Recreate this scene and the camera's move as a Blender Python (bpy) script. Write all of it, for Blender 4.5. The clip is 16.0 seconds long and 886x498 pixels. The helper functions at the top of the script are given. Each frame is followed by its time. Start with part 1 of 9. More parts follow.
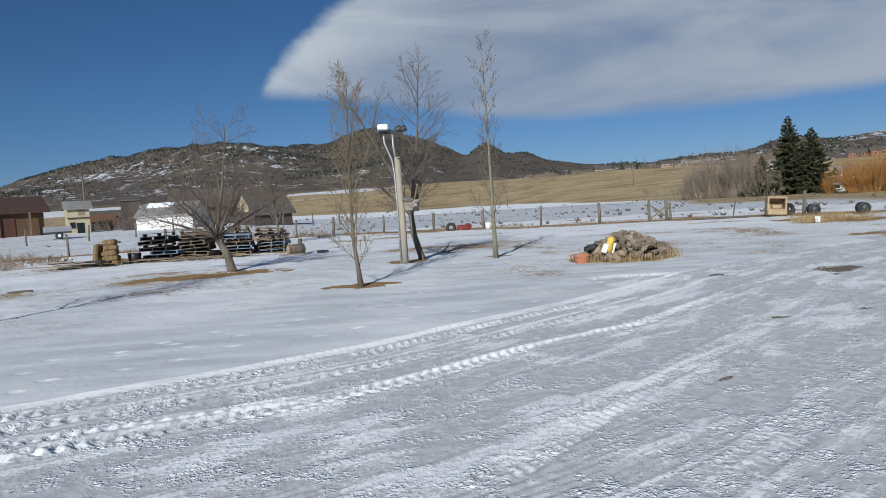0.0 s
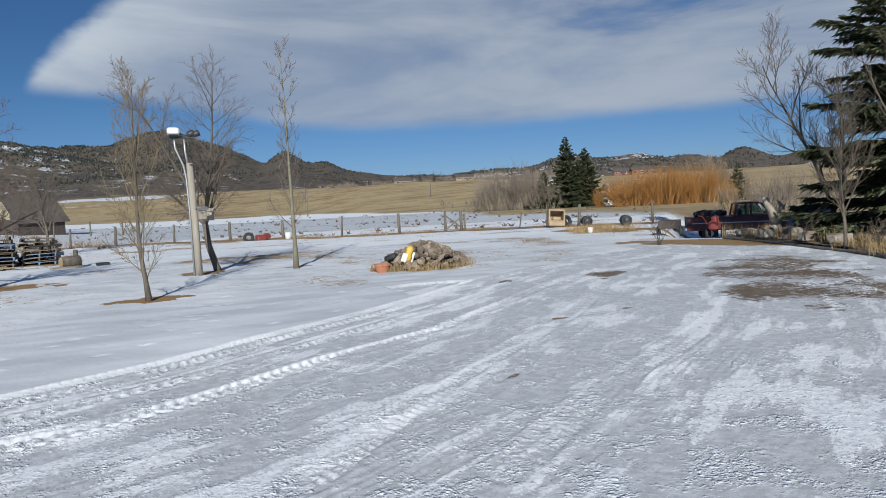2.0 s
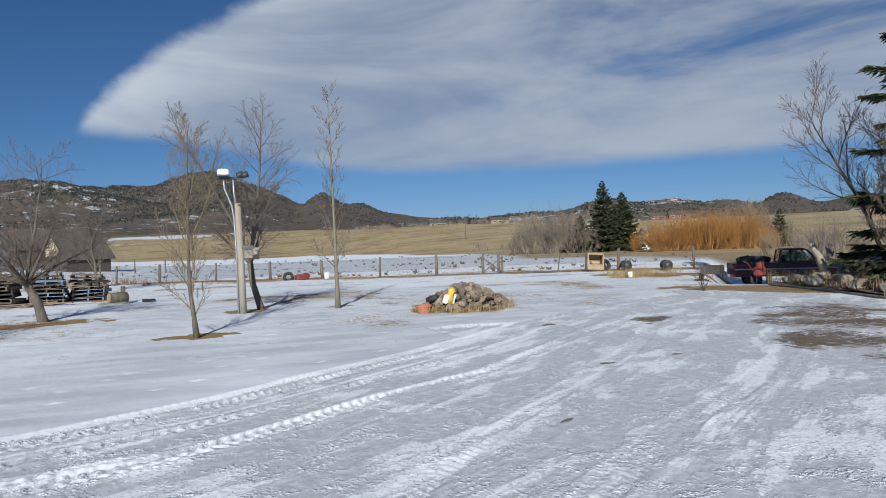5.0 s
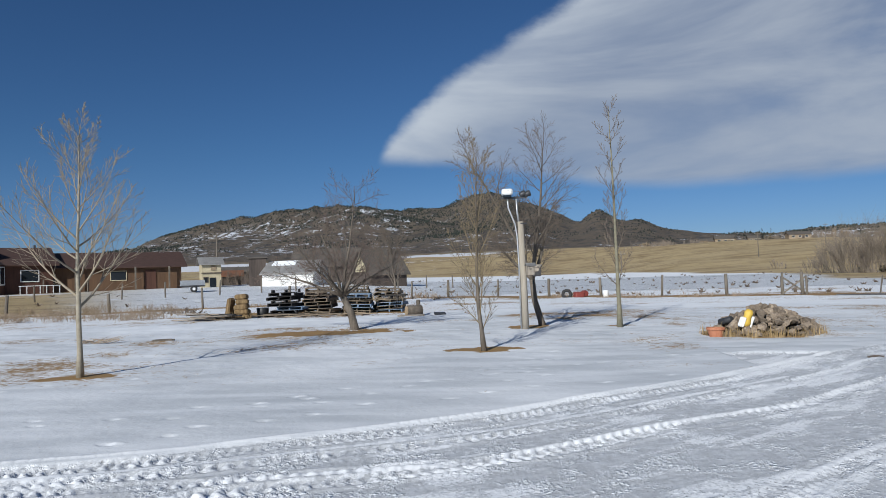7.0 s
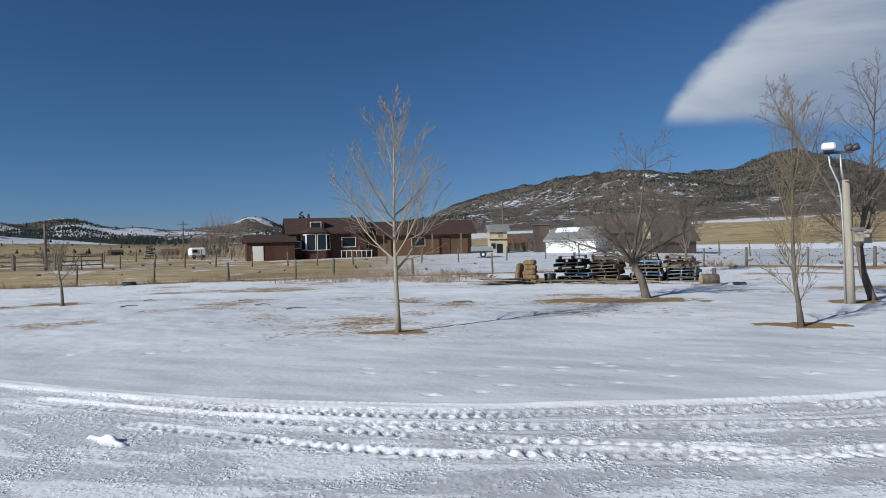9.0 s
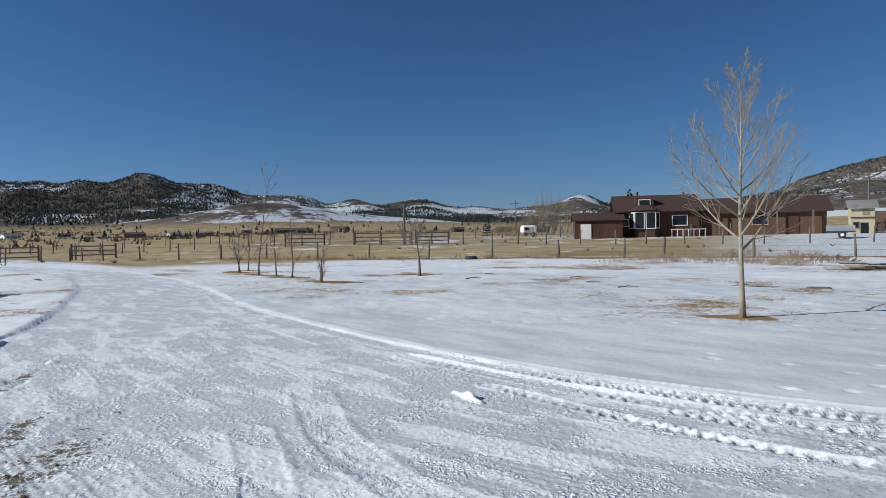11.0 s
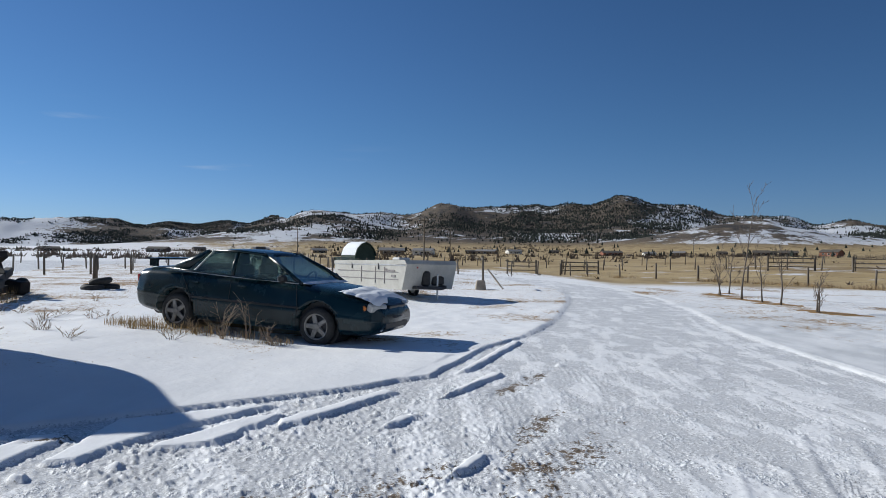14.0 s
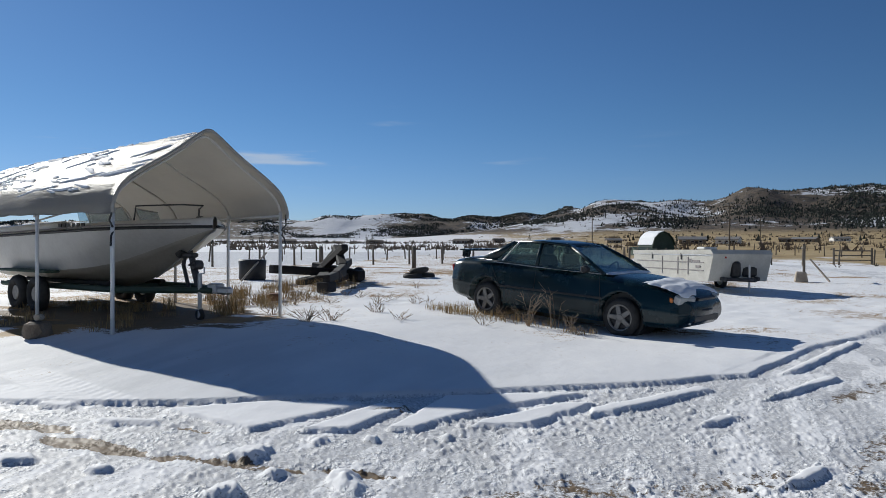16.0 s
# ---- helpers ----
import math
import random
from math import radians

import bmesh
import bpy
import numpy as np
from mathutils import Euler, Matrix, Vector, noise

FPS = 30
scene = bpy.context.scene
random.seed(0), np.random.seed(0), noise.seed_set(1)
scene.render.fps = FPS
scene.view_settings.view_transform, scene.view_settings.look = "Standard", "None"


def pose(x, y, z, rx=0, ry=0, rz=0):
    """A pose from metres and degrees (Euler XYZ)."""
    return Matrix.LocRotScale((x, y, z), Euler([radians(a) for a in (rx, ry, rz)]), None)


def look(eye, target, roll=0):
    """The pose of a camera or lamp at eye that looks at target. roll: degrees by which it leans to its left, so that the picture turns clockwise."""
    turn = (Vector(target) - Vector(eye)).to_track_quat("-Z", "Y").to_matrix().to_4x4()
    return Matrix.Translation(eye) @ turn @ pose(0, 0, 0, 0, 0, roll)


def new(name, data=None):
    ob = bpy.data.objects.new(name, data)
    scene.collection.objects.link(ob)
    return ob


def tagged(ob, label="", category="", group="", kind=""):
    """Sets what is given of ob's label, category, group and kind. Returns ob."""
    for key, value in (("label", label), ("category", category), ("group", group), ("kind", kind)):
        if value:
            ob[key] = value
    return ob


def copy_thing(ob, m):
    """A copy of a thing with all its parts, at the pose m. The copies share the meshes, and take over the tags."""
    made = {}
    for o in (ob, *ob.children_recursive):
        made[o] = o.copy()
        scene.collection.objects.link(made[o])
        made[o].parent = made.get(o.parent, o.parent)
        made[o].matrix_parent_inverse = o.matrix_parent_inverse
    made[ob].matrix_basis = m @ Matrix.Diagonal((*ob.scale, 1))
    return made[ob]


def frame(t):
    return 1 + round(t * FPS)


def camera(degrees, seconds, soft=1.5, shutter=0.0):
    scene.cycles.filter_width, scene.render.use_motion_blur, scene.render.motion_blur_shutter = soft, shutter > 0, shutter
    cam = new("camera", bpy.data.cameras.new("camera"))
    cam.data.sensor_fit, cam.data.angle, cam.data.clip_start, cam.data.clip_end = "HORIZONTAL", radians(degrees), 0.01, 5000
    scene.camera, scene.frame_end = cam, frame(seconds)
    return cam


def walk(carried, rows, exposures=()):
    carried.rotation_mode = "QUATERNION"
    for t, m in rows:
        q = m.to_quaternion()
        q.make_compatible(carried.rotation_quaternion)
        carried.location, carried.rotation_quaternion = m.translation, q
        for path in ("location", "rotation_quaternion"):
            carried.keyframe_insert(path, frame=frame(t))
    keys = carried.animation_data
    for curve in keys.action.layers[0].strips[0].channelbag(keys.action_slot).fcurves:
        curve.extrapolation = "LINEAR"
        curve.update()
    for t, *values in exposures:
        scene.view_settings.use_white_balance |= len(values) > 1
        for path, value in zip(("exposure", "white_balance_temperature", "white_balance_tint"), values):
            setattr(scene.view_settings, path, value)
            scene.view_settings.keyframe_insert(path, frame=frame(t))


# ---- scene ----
cam = camera(65.51, 16.0, 0.65)
# seconds, x, y, yaw, pitch, roll of the hand-carried camera, at an even height
EYE = 1.45
PATH = [
    (0, 0.403, 0.077, -6.14, -3.72, 3.53),
    (0.5, 0.384, 0.087, -9.38, -3.87, 3.47),
    (1, 0.366, 0.071, -13.44, -3.96, 3.17),
    (1.5, 0.372, 0.049, -18.03, -3.99, 2.90),
    (2, 0.382, 0.005, -22.59, -3.80, 2.85),
    (2.5, 0.432, 0.017, -26.50, -3.43, 2.93),
    (3, 0.434, -0.008, -29.15, -2.92, 2.90),
    (3.2, 0.430, -0.008, -29.72, -2.67, 2.88),
    (3.4, 0.440, 0.000, -29.95, -2.45, 2.92),
    (5.3, 0.187, 0.030, -16.26, 0.34, 2.09),
    (5.5, 0.184, 0.061, -13.84, 0.66, 2.13),
    (6, 0.163, 0.098, -7.89, 1.38, 2.00),
    (6.5, 0.143, 0.069, -2.27, 1.88, 1.91),
    (7, 0.114, 0.147, 2.97, 2.07, 1.81),
    (7.5, 0.089, 0.174, 8.49, 1.97, 1.64),
    (8, 0.026, 0.194, 14.32, 1.53, 1.52),
    (8.5, -0.053, 0.224, 20.27, 0.75, 1.40),
    (8.7, -0.105, 0.214, 22.56, 0.43, 1.51),
    (10.8, -0.185, 0.080, 49.43, -1.30, 1.09),
    (11, -0.229, 0.065, 52.62, -1.19, 1.11),
    (11.5, -0.255, 0.016, 60.88, -0.81, 1.12),
    (12, -0.304, -0.025, 68.56, -0.49, 0.89),
    (12.5, -0.327, -0.066, 75.27, -0.30, 0.53),
    (13, -0.362, -0.106, 81.04, -0.08, 0.03),
    (13.5, -0.382, -0.151, 85.94, 0.22, -0.43),
    (14, -0.400, -0.178, 90.53, 0.62, -0.79),
    (14.5, -0.391, -0.212, 95.57, 0.87, -0.83),
    (15, -0.386, -0.239, 101.58, 0.69, -0.52),
    (15.5, -0.383, -0.282, 108.41, 0.22, -0.30),
    (16, -0.351, -0.299, 114.64, -0.40, -0.21),
]
walk(cam, [(t, pose(x, y, EYE, 90 + pitch, roll, yaw)) for t, x, y, yaw, pitch, roll in PATH],
     exposures=[(0, -0.20, 6200, 6), (3.4, -0.06, 6200, 6), (8.5, -0.17, 6150, 7), (11, -0.12, 6150, 7), (13.5, -0.05, 6300, 7), (14.7, -0.05, 6350, 7), (16, -0.17, 6450, 7)])

# ---- sky and sun ----
SUN_YAW, SUN_HIGH = 157.0, 27.0      # degrees to the left of +y, degrees above the horizon


def node(tree, kind, links=None, **values):
    """A shader node with its settings and inputs."""
    n = tree.nodes.new(kind)
    for key, value in values.items():
        setattr(n, key, value)
    for key, value in (links or {}).items():
        sock = n.inputs[key]
        if isinstance(value, bpy.types.NodeSocket):
            tree.links.new(value, sock)
        else:
            sock.default_value = value
    return n


def maths(tree, op, a, b=0.0, c=0.0, clamp=False):
    n = node(tree, "ShaderNodeMath", {0: a, 1: b, 2: c}, operation=op)
    n.use_clamp = clamp
    return n.outputs[0]


def smooth(tree, x, lo, hi):
    n = node(tree, "ShaderNodeMapRange", {"Value": x, "From Min": lo, "From Max": hi}, interpolation_type="SMOOTHSTEP")
    return n.outputs[0]


def mix(tree, fac, a, b, blend="MIX"):
    n = node(tree, "ShaderNodeMix", data_type="RGBA", blend_type=blend)
    for key, value in ((0, fac), (6, a), (7, b)):
        if isinstance(value, bpy.types.NodeSocket):
            tree.links.new(value, n.inputs[key])
        else:
            n.inputs[key].default_value = value if key == 0 else (*value, 1)[:4]
    return n.outputs[2]


def noise_tex(tree, vector, scale, detail=4.0, rough=0.55, distortion=0.0):
    return node(tree, "ShaderNodeTexNoise", {"Vector": vector, "Scale": scale, "Detail": detail, "Roughness": rough, "Distortion": distortion}).outputs[0]


def mapping(tree, vector, scale=(1, 1, 1), rot=(0, 0, 0), loc=(0, 0, 0)):
    return node(tree, "ShaderNodeMapping", {"Vector": vector, "Location": loc, "Rotation": rot, "Scale": scale}).outputs[0]


def make_sky():
    world = bpy.data.worlds.new("sky")
    scene.world = world
    world.use_nodes = True
    tree = world.node_tree
    tree.nodes.clear()
    sky = node(tree, "ShaderNodeTexSky", sky_type="NISHITA", sun_disc=False, sun_elevation=radians(SUN_HIGH),
               sun_rotation=radians(-SUN_YAW), altitude=1400.0, air_density=1.0, dust_density=0.25, ozone_density=2.2)
    way = node(tree, "ShaderNodeTexCoord").outputs["Generated"]
    xyz = node(tree, "ShaderNodeSeparateXYZ", {0: way})
    yaw = maths(tree, "MULTIPLY", maths(tree, "ARCTAN2", maths(tree, "MULTIPLY", xyz.outputs[0], -1.0), xyz.outputs[1]), 57.2958)
    high = maths(tree, "MULTIPLY", maths(tree, "ARCSINE", xyz.outputs[2]), 57.2958)
    flat = node(tree, "ShaderNodeCombineXYZ", {0: yaw, 1: high}).outputs[0]
    streak = noise_tex(tree, mapping(tree, flat, (0.035, 0.16, 1), (0, 0, radians(-9))), 1.0, 6.0, 0.55, 0.4)
    puff = noise_tex(tree, mapping(tree, flat, (0.09, 0.16, 1)), 1.0, 7.0, 0.6)
    # the long wave cloud: a nose at yaw 8, a swelling top, a nearly level underside
    s = maths(tree, "SUBTRACT", 8.3, yaw)                        # degrees to the right of the nose
    wob = maths(tree, "MULTIPLY", maths(tree, "SUBTRACT", puff, 0.5), 4.5)
    root = maths(tree, "POWER", maths(tree, "MAXIMUM", s, 0.0), 0.62)
    top = maths(tree, "ADD", 9.2, maths(tree, "MULTIPLY", root, 2.25))
    fall = maths(tree, "MULTIPLY", smooth(tree, s, 18.0, 62.0), -6.5)
    top = maths(tree, "ADD", maths(tree, "ADD", top, fall), wob)
    low = maths(tree, "SUBTRACT", 9.2, maths(tree, "MULTIPLY", smooth(tree, s, -1.0, 26.0), 3.1))
    low = maths(tree, "ADD", low, maths(tree, "MULTIPLY", wob, 0.25))
    cover = maths(tree, "MULTIPLY", smooth(tree, maths(tree, "SUBTRACT", high, low), -0.3, 1.1),
                  smooth(tree, maths(tree, "SUBTRACT", top, high), -0.2, 1.6))
    cover = maths(tree, "MULTIPLY", cover, smooth(tree, s, -0.3, 1.4))
    cover = maths(tree, "MULTIPLY", cover, smooth(tree, s, 100.0, 70.0))
    gaps = maths(tree, "MULTIPLY", smooth(tree, streak, 0.50, 0.66), smooth(tree, s, 24.0, 55.0))
    cover = maths(tree, "MULTIPLY", cover, maths(tree, "SUBTRACT", 1.0, maths(tree, "MULTIPLY", gaps, 0.9)))
    cover = maths(tree, "MULTIPLY", cover, maths(tree, "ADD", 0.72, maths(tree, "MULTIPLY", smooth(tree, streak, 0.66, 0.36), 0.28)))
    # thin wisps low on the sunward side
    wisp = noise_tex(tree, mapping(tree, flat, (0.07, 0.62, 1), (0, 0, radians(7)), (3.3, 1.2, 0)), 1.0, 5.0, 0.5)
    thin = maths(tree, "MULTIPLY", smooth(tree, wisp, 0.60, 0.74), maths(tree, "MULTIPLY", smooth(tree, yaw, 92.0, 135.0), smooth(tree, yaw, 240.0, 200.0)))
    thin = maths(tree, "MULTIPLY", thin, maths(tree, "MULTIPLY", smooth(tree, high, 4.2, 6.0), smooth(tree, high, 12.0, 8.0)))
    shade = maths(tree, "ADD", maths(tree, "MULTIPLY", smooth(tree, maths(tree, "SUBTRACT", top, high), 9.0, 0.5), 0.55),
                  maths(tree, "MULTIPLY", smooth(tree, streak, 0.68, 0.34), 0.45))
    white = mix(tree, shade, CLOUD_DARK, CLOUD_LIGHT)
    clear = mix(tree, 1.0, sky.outputs[0], (0.60, 0.90, 1.25), "MULTIPLY")
    # the bright air round the sun
    near_sun = maths(tree, "MULTIPLY", smooth(tree, yaw, 25.0, 105.0), 0.27)
    glow = maths(tree, "ADD", 0.92, near_sun)
    clear = mix(tree, 1.0, clear, node(tree, "ShaderNodeCombineXYZ", {0: glow, 1: glow, 2: glow}).outputs[0], "MULTIPLY")
    clear = mix(tree, smooth(tree, high, 11.0, 0.0), clear, mix(tree, 1.0, clear, (1.14, 0.98, 1.08), "MULTIPLY"))
    col = mix(tree, maths(tree, "MULTIPLY", cover, 0.93, clamp=True), clear, white)
    col = mix(tree, maths(tree, "MULTIPLY", thin, 0.55, clamp=True), col, CLOUD_LIGHT)
    back = node(tree, "ShaderNodeBackground", {"Color": col, "Strength": 0.052})
    node(tree, "ShaderNodeOutputWorld", {0: back.outputs[0]})


CLOUD_DARK, CLOUD_LIGHT = (5.6, 6.4, 8.2), (12.0, 12.6, 13.6)
make_sky()
sun = bpy.data.lights.new("sun", "SUN")
sun.energy, sun.angle, sun.color = 4.9, radians(0.53), (1.0, 0.96, 0.90)
sun_ob = new("sun", sun)
sa, se = radians(SUN_YAW), radians(SUN_HIGH)
sun_ob.matrix_world = look((-math.sin(sa) * math.cos(se) * 50, math.cos(sa) * math.cos(se) * 50, math.sin(se) * 50), (0, 0, 0))

# ---- materials ----
def material(name):
    m = bpy.data.materials.new(name)
    m.use_nodes = True
    tree = m.node_tree
    tree.nodes.clear()
    out = node(tree, "ShaderNodeOutputMaterial")
    bsdf = node(tree, "ShaderNodeBsdfPrincipled")
    tree.links.new(bsdf.outputs[0], out.inputs[0])
    return m, tree, bsdf


def plug(tree, sock, value):
    if isinstance(value, bpy.types.NodeSocket):
        tree.links.new(value, sock)
    else:
        sock.default_value = value


def bump(tree, bsdf, height, strength=0.4, distance=0.02):
    b = node(tree, "ShaderNodeBump", {"Height": height, "Strength": strength, "Distance": distance})
    tree.links.new(b.outputs[0], bsdf.inputs["Normal"])


def surface(name, a, b, scale=6.0, rough=0.8, metal=0.0, grain=(1, 1, 1), bumpy=0.3, dist=0.01, spots=None, spec=0.5, island=0.0, detail=5.0):
    """A weathered surface: two tones mixed by noise at two scales, with relief, and by piece."""
    m, tree, bsdf = material(name)
    co = node(tree, "ShaderNodeTexCoord").outputs["Object"]
    co = mapping(tree, co, grain)
    big = noise_tex(tree, co, scale, detail)
    fine = noise_tex(tree, co, scale * 9.0, 3.0)
    fac = maths(tree, "ADD", maths(tree, "MULTIPLY", smooth(tree, big, 0.3, 0.7), 0.65), maths(tree, "MULTIPLY", smooth(tree, fine, 0.3, 0.7), 0.35))
    col = mix(tree, fac, a, b)
    if spots:
        col = mix(tree, smooth(tree, noise_tex(tree, co, scale * 0.6, 6.0, 0.65), spots[1], spots[1] + 0.08), col, spots[0])
    if island:
        r = maths(tree, "ADD", node(tree, "ShaderNodeNewGeometry").outputs["Random Per Island"], node(tree, "ShaderNodeObjectInfo").outputs["Random"])
        v = maths(tree, "ADD", 1.0 - island, maths(tree, "MULTIPLY", maths(tree, "FRACT", r), 2.0 * island))
        col = node(tree, "ShaderNodeHueSaturation", {"Value": v, "Color": col}).outputs[0]
    plug(tree, bsdf.inputs["Base Color"], col)
    bsdf.inputs["Roughness"].default_value, bsdf.inputs["Metallic"].default_value = rough, metal
    bsdf.inputs["Specular IOR Level"].default_value = spec
    bump(tree, bsdf, maths(tree, "ADD", big, maths(tree, "MULTIPLY", fine, 0.4)), bumpy, dist)
    return m


def ground_material():
    """Snow, packed grey ice, gravel, straw and rock, shared out by the ground's cover masks and noise."""
    m, tree, bsdf = material("winter_ground")
    co = node(tree, "ShaderNodeTexCoord").outputs["Object"]
    near = node(tree, "ShaderNodeAttribute", attribute_name="cover")
    far = node(tree, "ShaderNodeAttribute", attribute_name="land")
    n = node(tree, "ShaderNodeSeparateColor", {0: near.outputs["Color"]})
    f = node(tree, "ShaderNodeSeparateColor", {0: far.outputs["Color"]})
    packed, dirt, stubble, glaze = n.outputs[0], n.outputs[1], n.outputs[2], near.outputs["Alpha"]
    hill, straw, bare = f.outputs[0], f.outputs[1], f.outputs[2]
    n1 = noise_tex(tree, co, 0.9, 6.0, 0.6)
    n2 = noise_tex(tree, co, 9.0, 5.0, 0.6)
    n3 = noise_tex(tree, co, 42.0, 4.0, 0.65)
    n4 = noise_tex(tree, co, 0.06, 7.0, 0.62)
    n7 = noise_tex(tree, co, 2.4, 5.0, 0.62)
    # clods of broken crust, large and small
    clod = node(tree, "ShaderNodeTexVoronoi", {"Vector": co, "Scale": 24.0, "Randomness": 1.0}).outputs["Distance"]
    clod = smooth(tree, clod, 0.62, 0.10)
    chip = node(tree, "ShaderNodeTexVoronoi", {"Vector": co, "Scale": 62.0, "Randomness": 1.0}).outputs["Distance"]
    chip = smooth(tree, chip, 0.60, 0.12)
    # snow, and the smooth wind glaze on the lawn
    snow = mix(tree, smooth(tree, n1, 0.3, 0.7), (0.865, 0.875, 0.89), (0.93, 0.935, 0.94))
    wave = noise_tex(tree, mapping(tree, co, (0.55, 2.1, 1), (0, 0, radians(12))), 1.0, 3.0, 0.5, 0.3)
    icy = mix(tree, smooth(tree, wave, 0.36, 0.66), (0.575, 0.595, 0.615), (0.73, 0.745, 0.765))
    snow = mix(tree, glaze, snow, icy)
    # packed drive: grey ice under a scatter of white crumbs and dark grit
    loose = smooth(tree, maths(tree, "ADD", n7, maths(tree, "MULTIPLY", maths(tree, "SUBTRACT", n2, 0.5), 0.45)), 0.45, 0.62)
    scatter = maths(tree, "MULTIPLY", maths(tree, "MAXIMUM", clod, chip), loose)
    ice = mix(tree, smooth(tree, n2, 0.36, 0.62), (0.48, 0.487, 0.497), (0.64, 0.65, 0.665))
    ice = mix(tree, maths(tree, "MULTIPLY", smooth(tree, n3, 0.50, 0.60), maths(tree, "ADD", 0.18, maths(tree, "MULTIPLY", loose, 0.5))), ice, (0.86, 0.87, 0.89))
    ice = mix(tree, maths(tree, "MULTIPLY", smooth(tree, scatter, 0.25, 0.7), 0.9), ice, (0.93, 0.94, 0.955))
    grit = maths(tree, "MULTIPLY", smooth(tree, n3, 0.62, 0.65), smooth(tree, n1, 0.36, 0.58))
    ice = mix(tree, maths(tree, "MULTIPLY", grit, 0.85), ice, (0.10, 0.09, 0.08))
    speck = maths(tree, "ADD", maths(tree, "MULTIPLY", maths(tree, "SUBTRACT", n3, 0.5), 2.2), maths(tree, "MULTIPLY", maths(tree, "SUBTRACT", n2, 0.5), 1.3))
    worn = smooth(tree, maths(tree, "ADD", packed, maths(tree, "MULTIPLY", speck, smooth(tree, packed, 0.0, 0.2))), 0.34, 0.74)
    col = mix(tree, worn, snow, ice)
    # straw showing through thin snow
    grassy = mix(tree, n3, (0.20, 0.115, 0.05), (0.44, 0.29, 0.13))
    hole = maths(tree, "ADD", maths(tree, "MULTIPLY", n2, 0.40), maths(tree, "MULTIPLY", n1, 0.15))
    hole = maths(tree, "ADD", hole, maths(tree, "MULTIPLY", n3, 0.45))
    hole = smooth(tree, maths(tree, "ADD", hole, maths(tree, "MULTIPLY", stubble, 0.6)), 0.675, 0.73)
    col = mix(tree, hole, col, grassy)
    earth = mix(tree, n2, (0.095, 0.066, 0.041), (0.27, 0.20, 0.13))
    earth = mix(tree, smooth(tree, n3, 0.5, 0.7), earth, (0.15, 0.125, 0.105))
    rag = maths(tree, "ADD", maths(tree, "MULTIPLY", maths(tree, "SUBTRACT", n1, 0.5), 1.2), maths(tree, "MULTIPLY", maths(tree, "SUBTRACT", n2, 0.5), 1.1))
    rag = maths(tree, "ADD", rag, maths(tree, "MULTIPLY", maths(tree, "SUBTRACT", n3, 0.5), 0.9))
    torn = smooth(tree, maths(tree, "ADD", dirt, rag), 0.42, 0.60)
    torn = maths(tree, "MULTIPLY", torn, smooth(tree, dirt, 0.02, 0.15))
    col = mix(tree, torn, col, earth)
    # far fields: straw in bands, with snow left in the hollows
    dry = mix(tree, smooth(tree, n4, 0.3, 0.7), (0.24, 0.165, 0.08), (0.52, 0.40, 0.215))
    band = noise_tex(tree, mapping(tree, co, (0.02, 0.12, 1), (0, 0, 0.5)), 1.0, 6.0)
    dry = mix(tree, smooth(tree, band, 0.42, 0.62), dry, (0.47, 0.36, 0.20))
    dry = mix(tree, maths(tree, "MULTIPLY", smooth(tree, noise_tex(tree, co, 0.35, 7.0, 0.7), 0.50, 0.68), 0.55), dry, (0.17, 0.125, 0.075))
    far_snow = smooth(tree, maths(tree, "ADD", noise_tex(tree, co, 0.25, 6.0, 0.65), maths(tree, "SUBTRACT", 0.5, bare)), 0.47, 0.60)
    dry = mix(tree, maths(tree, "MULTIPLY", far_snow, 0.85), dry, (0.80, 0.81, 0.84))
    col = mix(tree, straw, col, dry)
    rock = mix(tree, n4, (0.085, 0.070, 0.055), (0.195, 0.158, 0.12))
    rock = mix(tree, smooth(tree, noise_tex(tree, co, 0.035, 8.0, 0.7), 0.48, 0.62), rock, (0.065, 0.062, 0.058))
    crag = smooth(tree, maths(tree, "ADD", noise_tex(tree, co, 0.030, 9.0, 0.76), maths(tree, "SUBTRACT", 0.5, bare)), 0.48, 0.56)
    rock = mix(tree, maths(tree, "MULTIPLY", crag, 0.9), rock, (0.74, 0.77, 0.82))
    col = mix(tree, hill, col, rock)
    plug(tree, bsdf.inputs["Base Color"], col)
    rough = maths(tree, "SUBTRACT", 0.72, maths(tree, "MULTIPLY", packed, 0.22))
    plug(tree, bsdf.inputs["Roughness"], rough)
    bsdf.inputs["Specular IOR Level"].default_value = 0.12
    calm = maths(tree, "SUBTRACT", 1.0, maths(tree, "MAXIMUM", packed, torn))
    relief = maths(tree, "MULTIPLY", maths(tree, "ADD", maths(tree, "MULTIPLY", n7, 0.6), maths(tree, "MULTIPLY", n2, 0.22)), calm)
    crust = maths(tree, "ADD", maths(tree, "MULTIPLY", clod, 0.42), maths(tree, "MULTIPLY", chip, 0.30))
    crust = maths(tree, "MULTIPLY", crust, maths(tree, "MULTIPLY", packed, maths(tree, "ADD", 0.02, maths(tree, "MULTIPLY", loose, 0.98))))
    rutty = maths(tree, "MULTIPLY", maths(tree, "MULTIPLY", n3, 0.10), maths(tree, "MAXIMUM", packed, torn))
    craggy = maths(tree, "MULTIPLY", maths(tree, "MULTIPLY", noise_tex(tree, co, 0.05, 8.0, 0.7), 260.0), hill)
    total = maths(tree, "ADD", maths(tree, "ADD", relief, crust), maths(tree, "ADD", rutty, craggy))
    bump(tree, bsdf, total, 1.0, 0.024)
    return m


GROUND = ground_material()

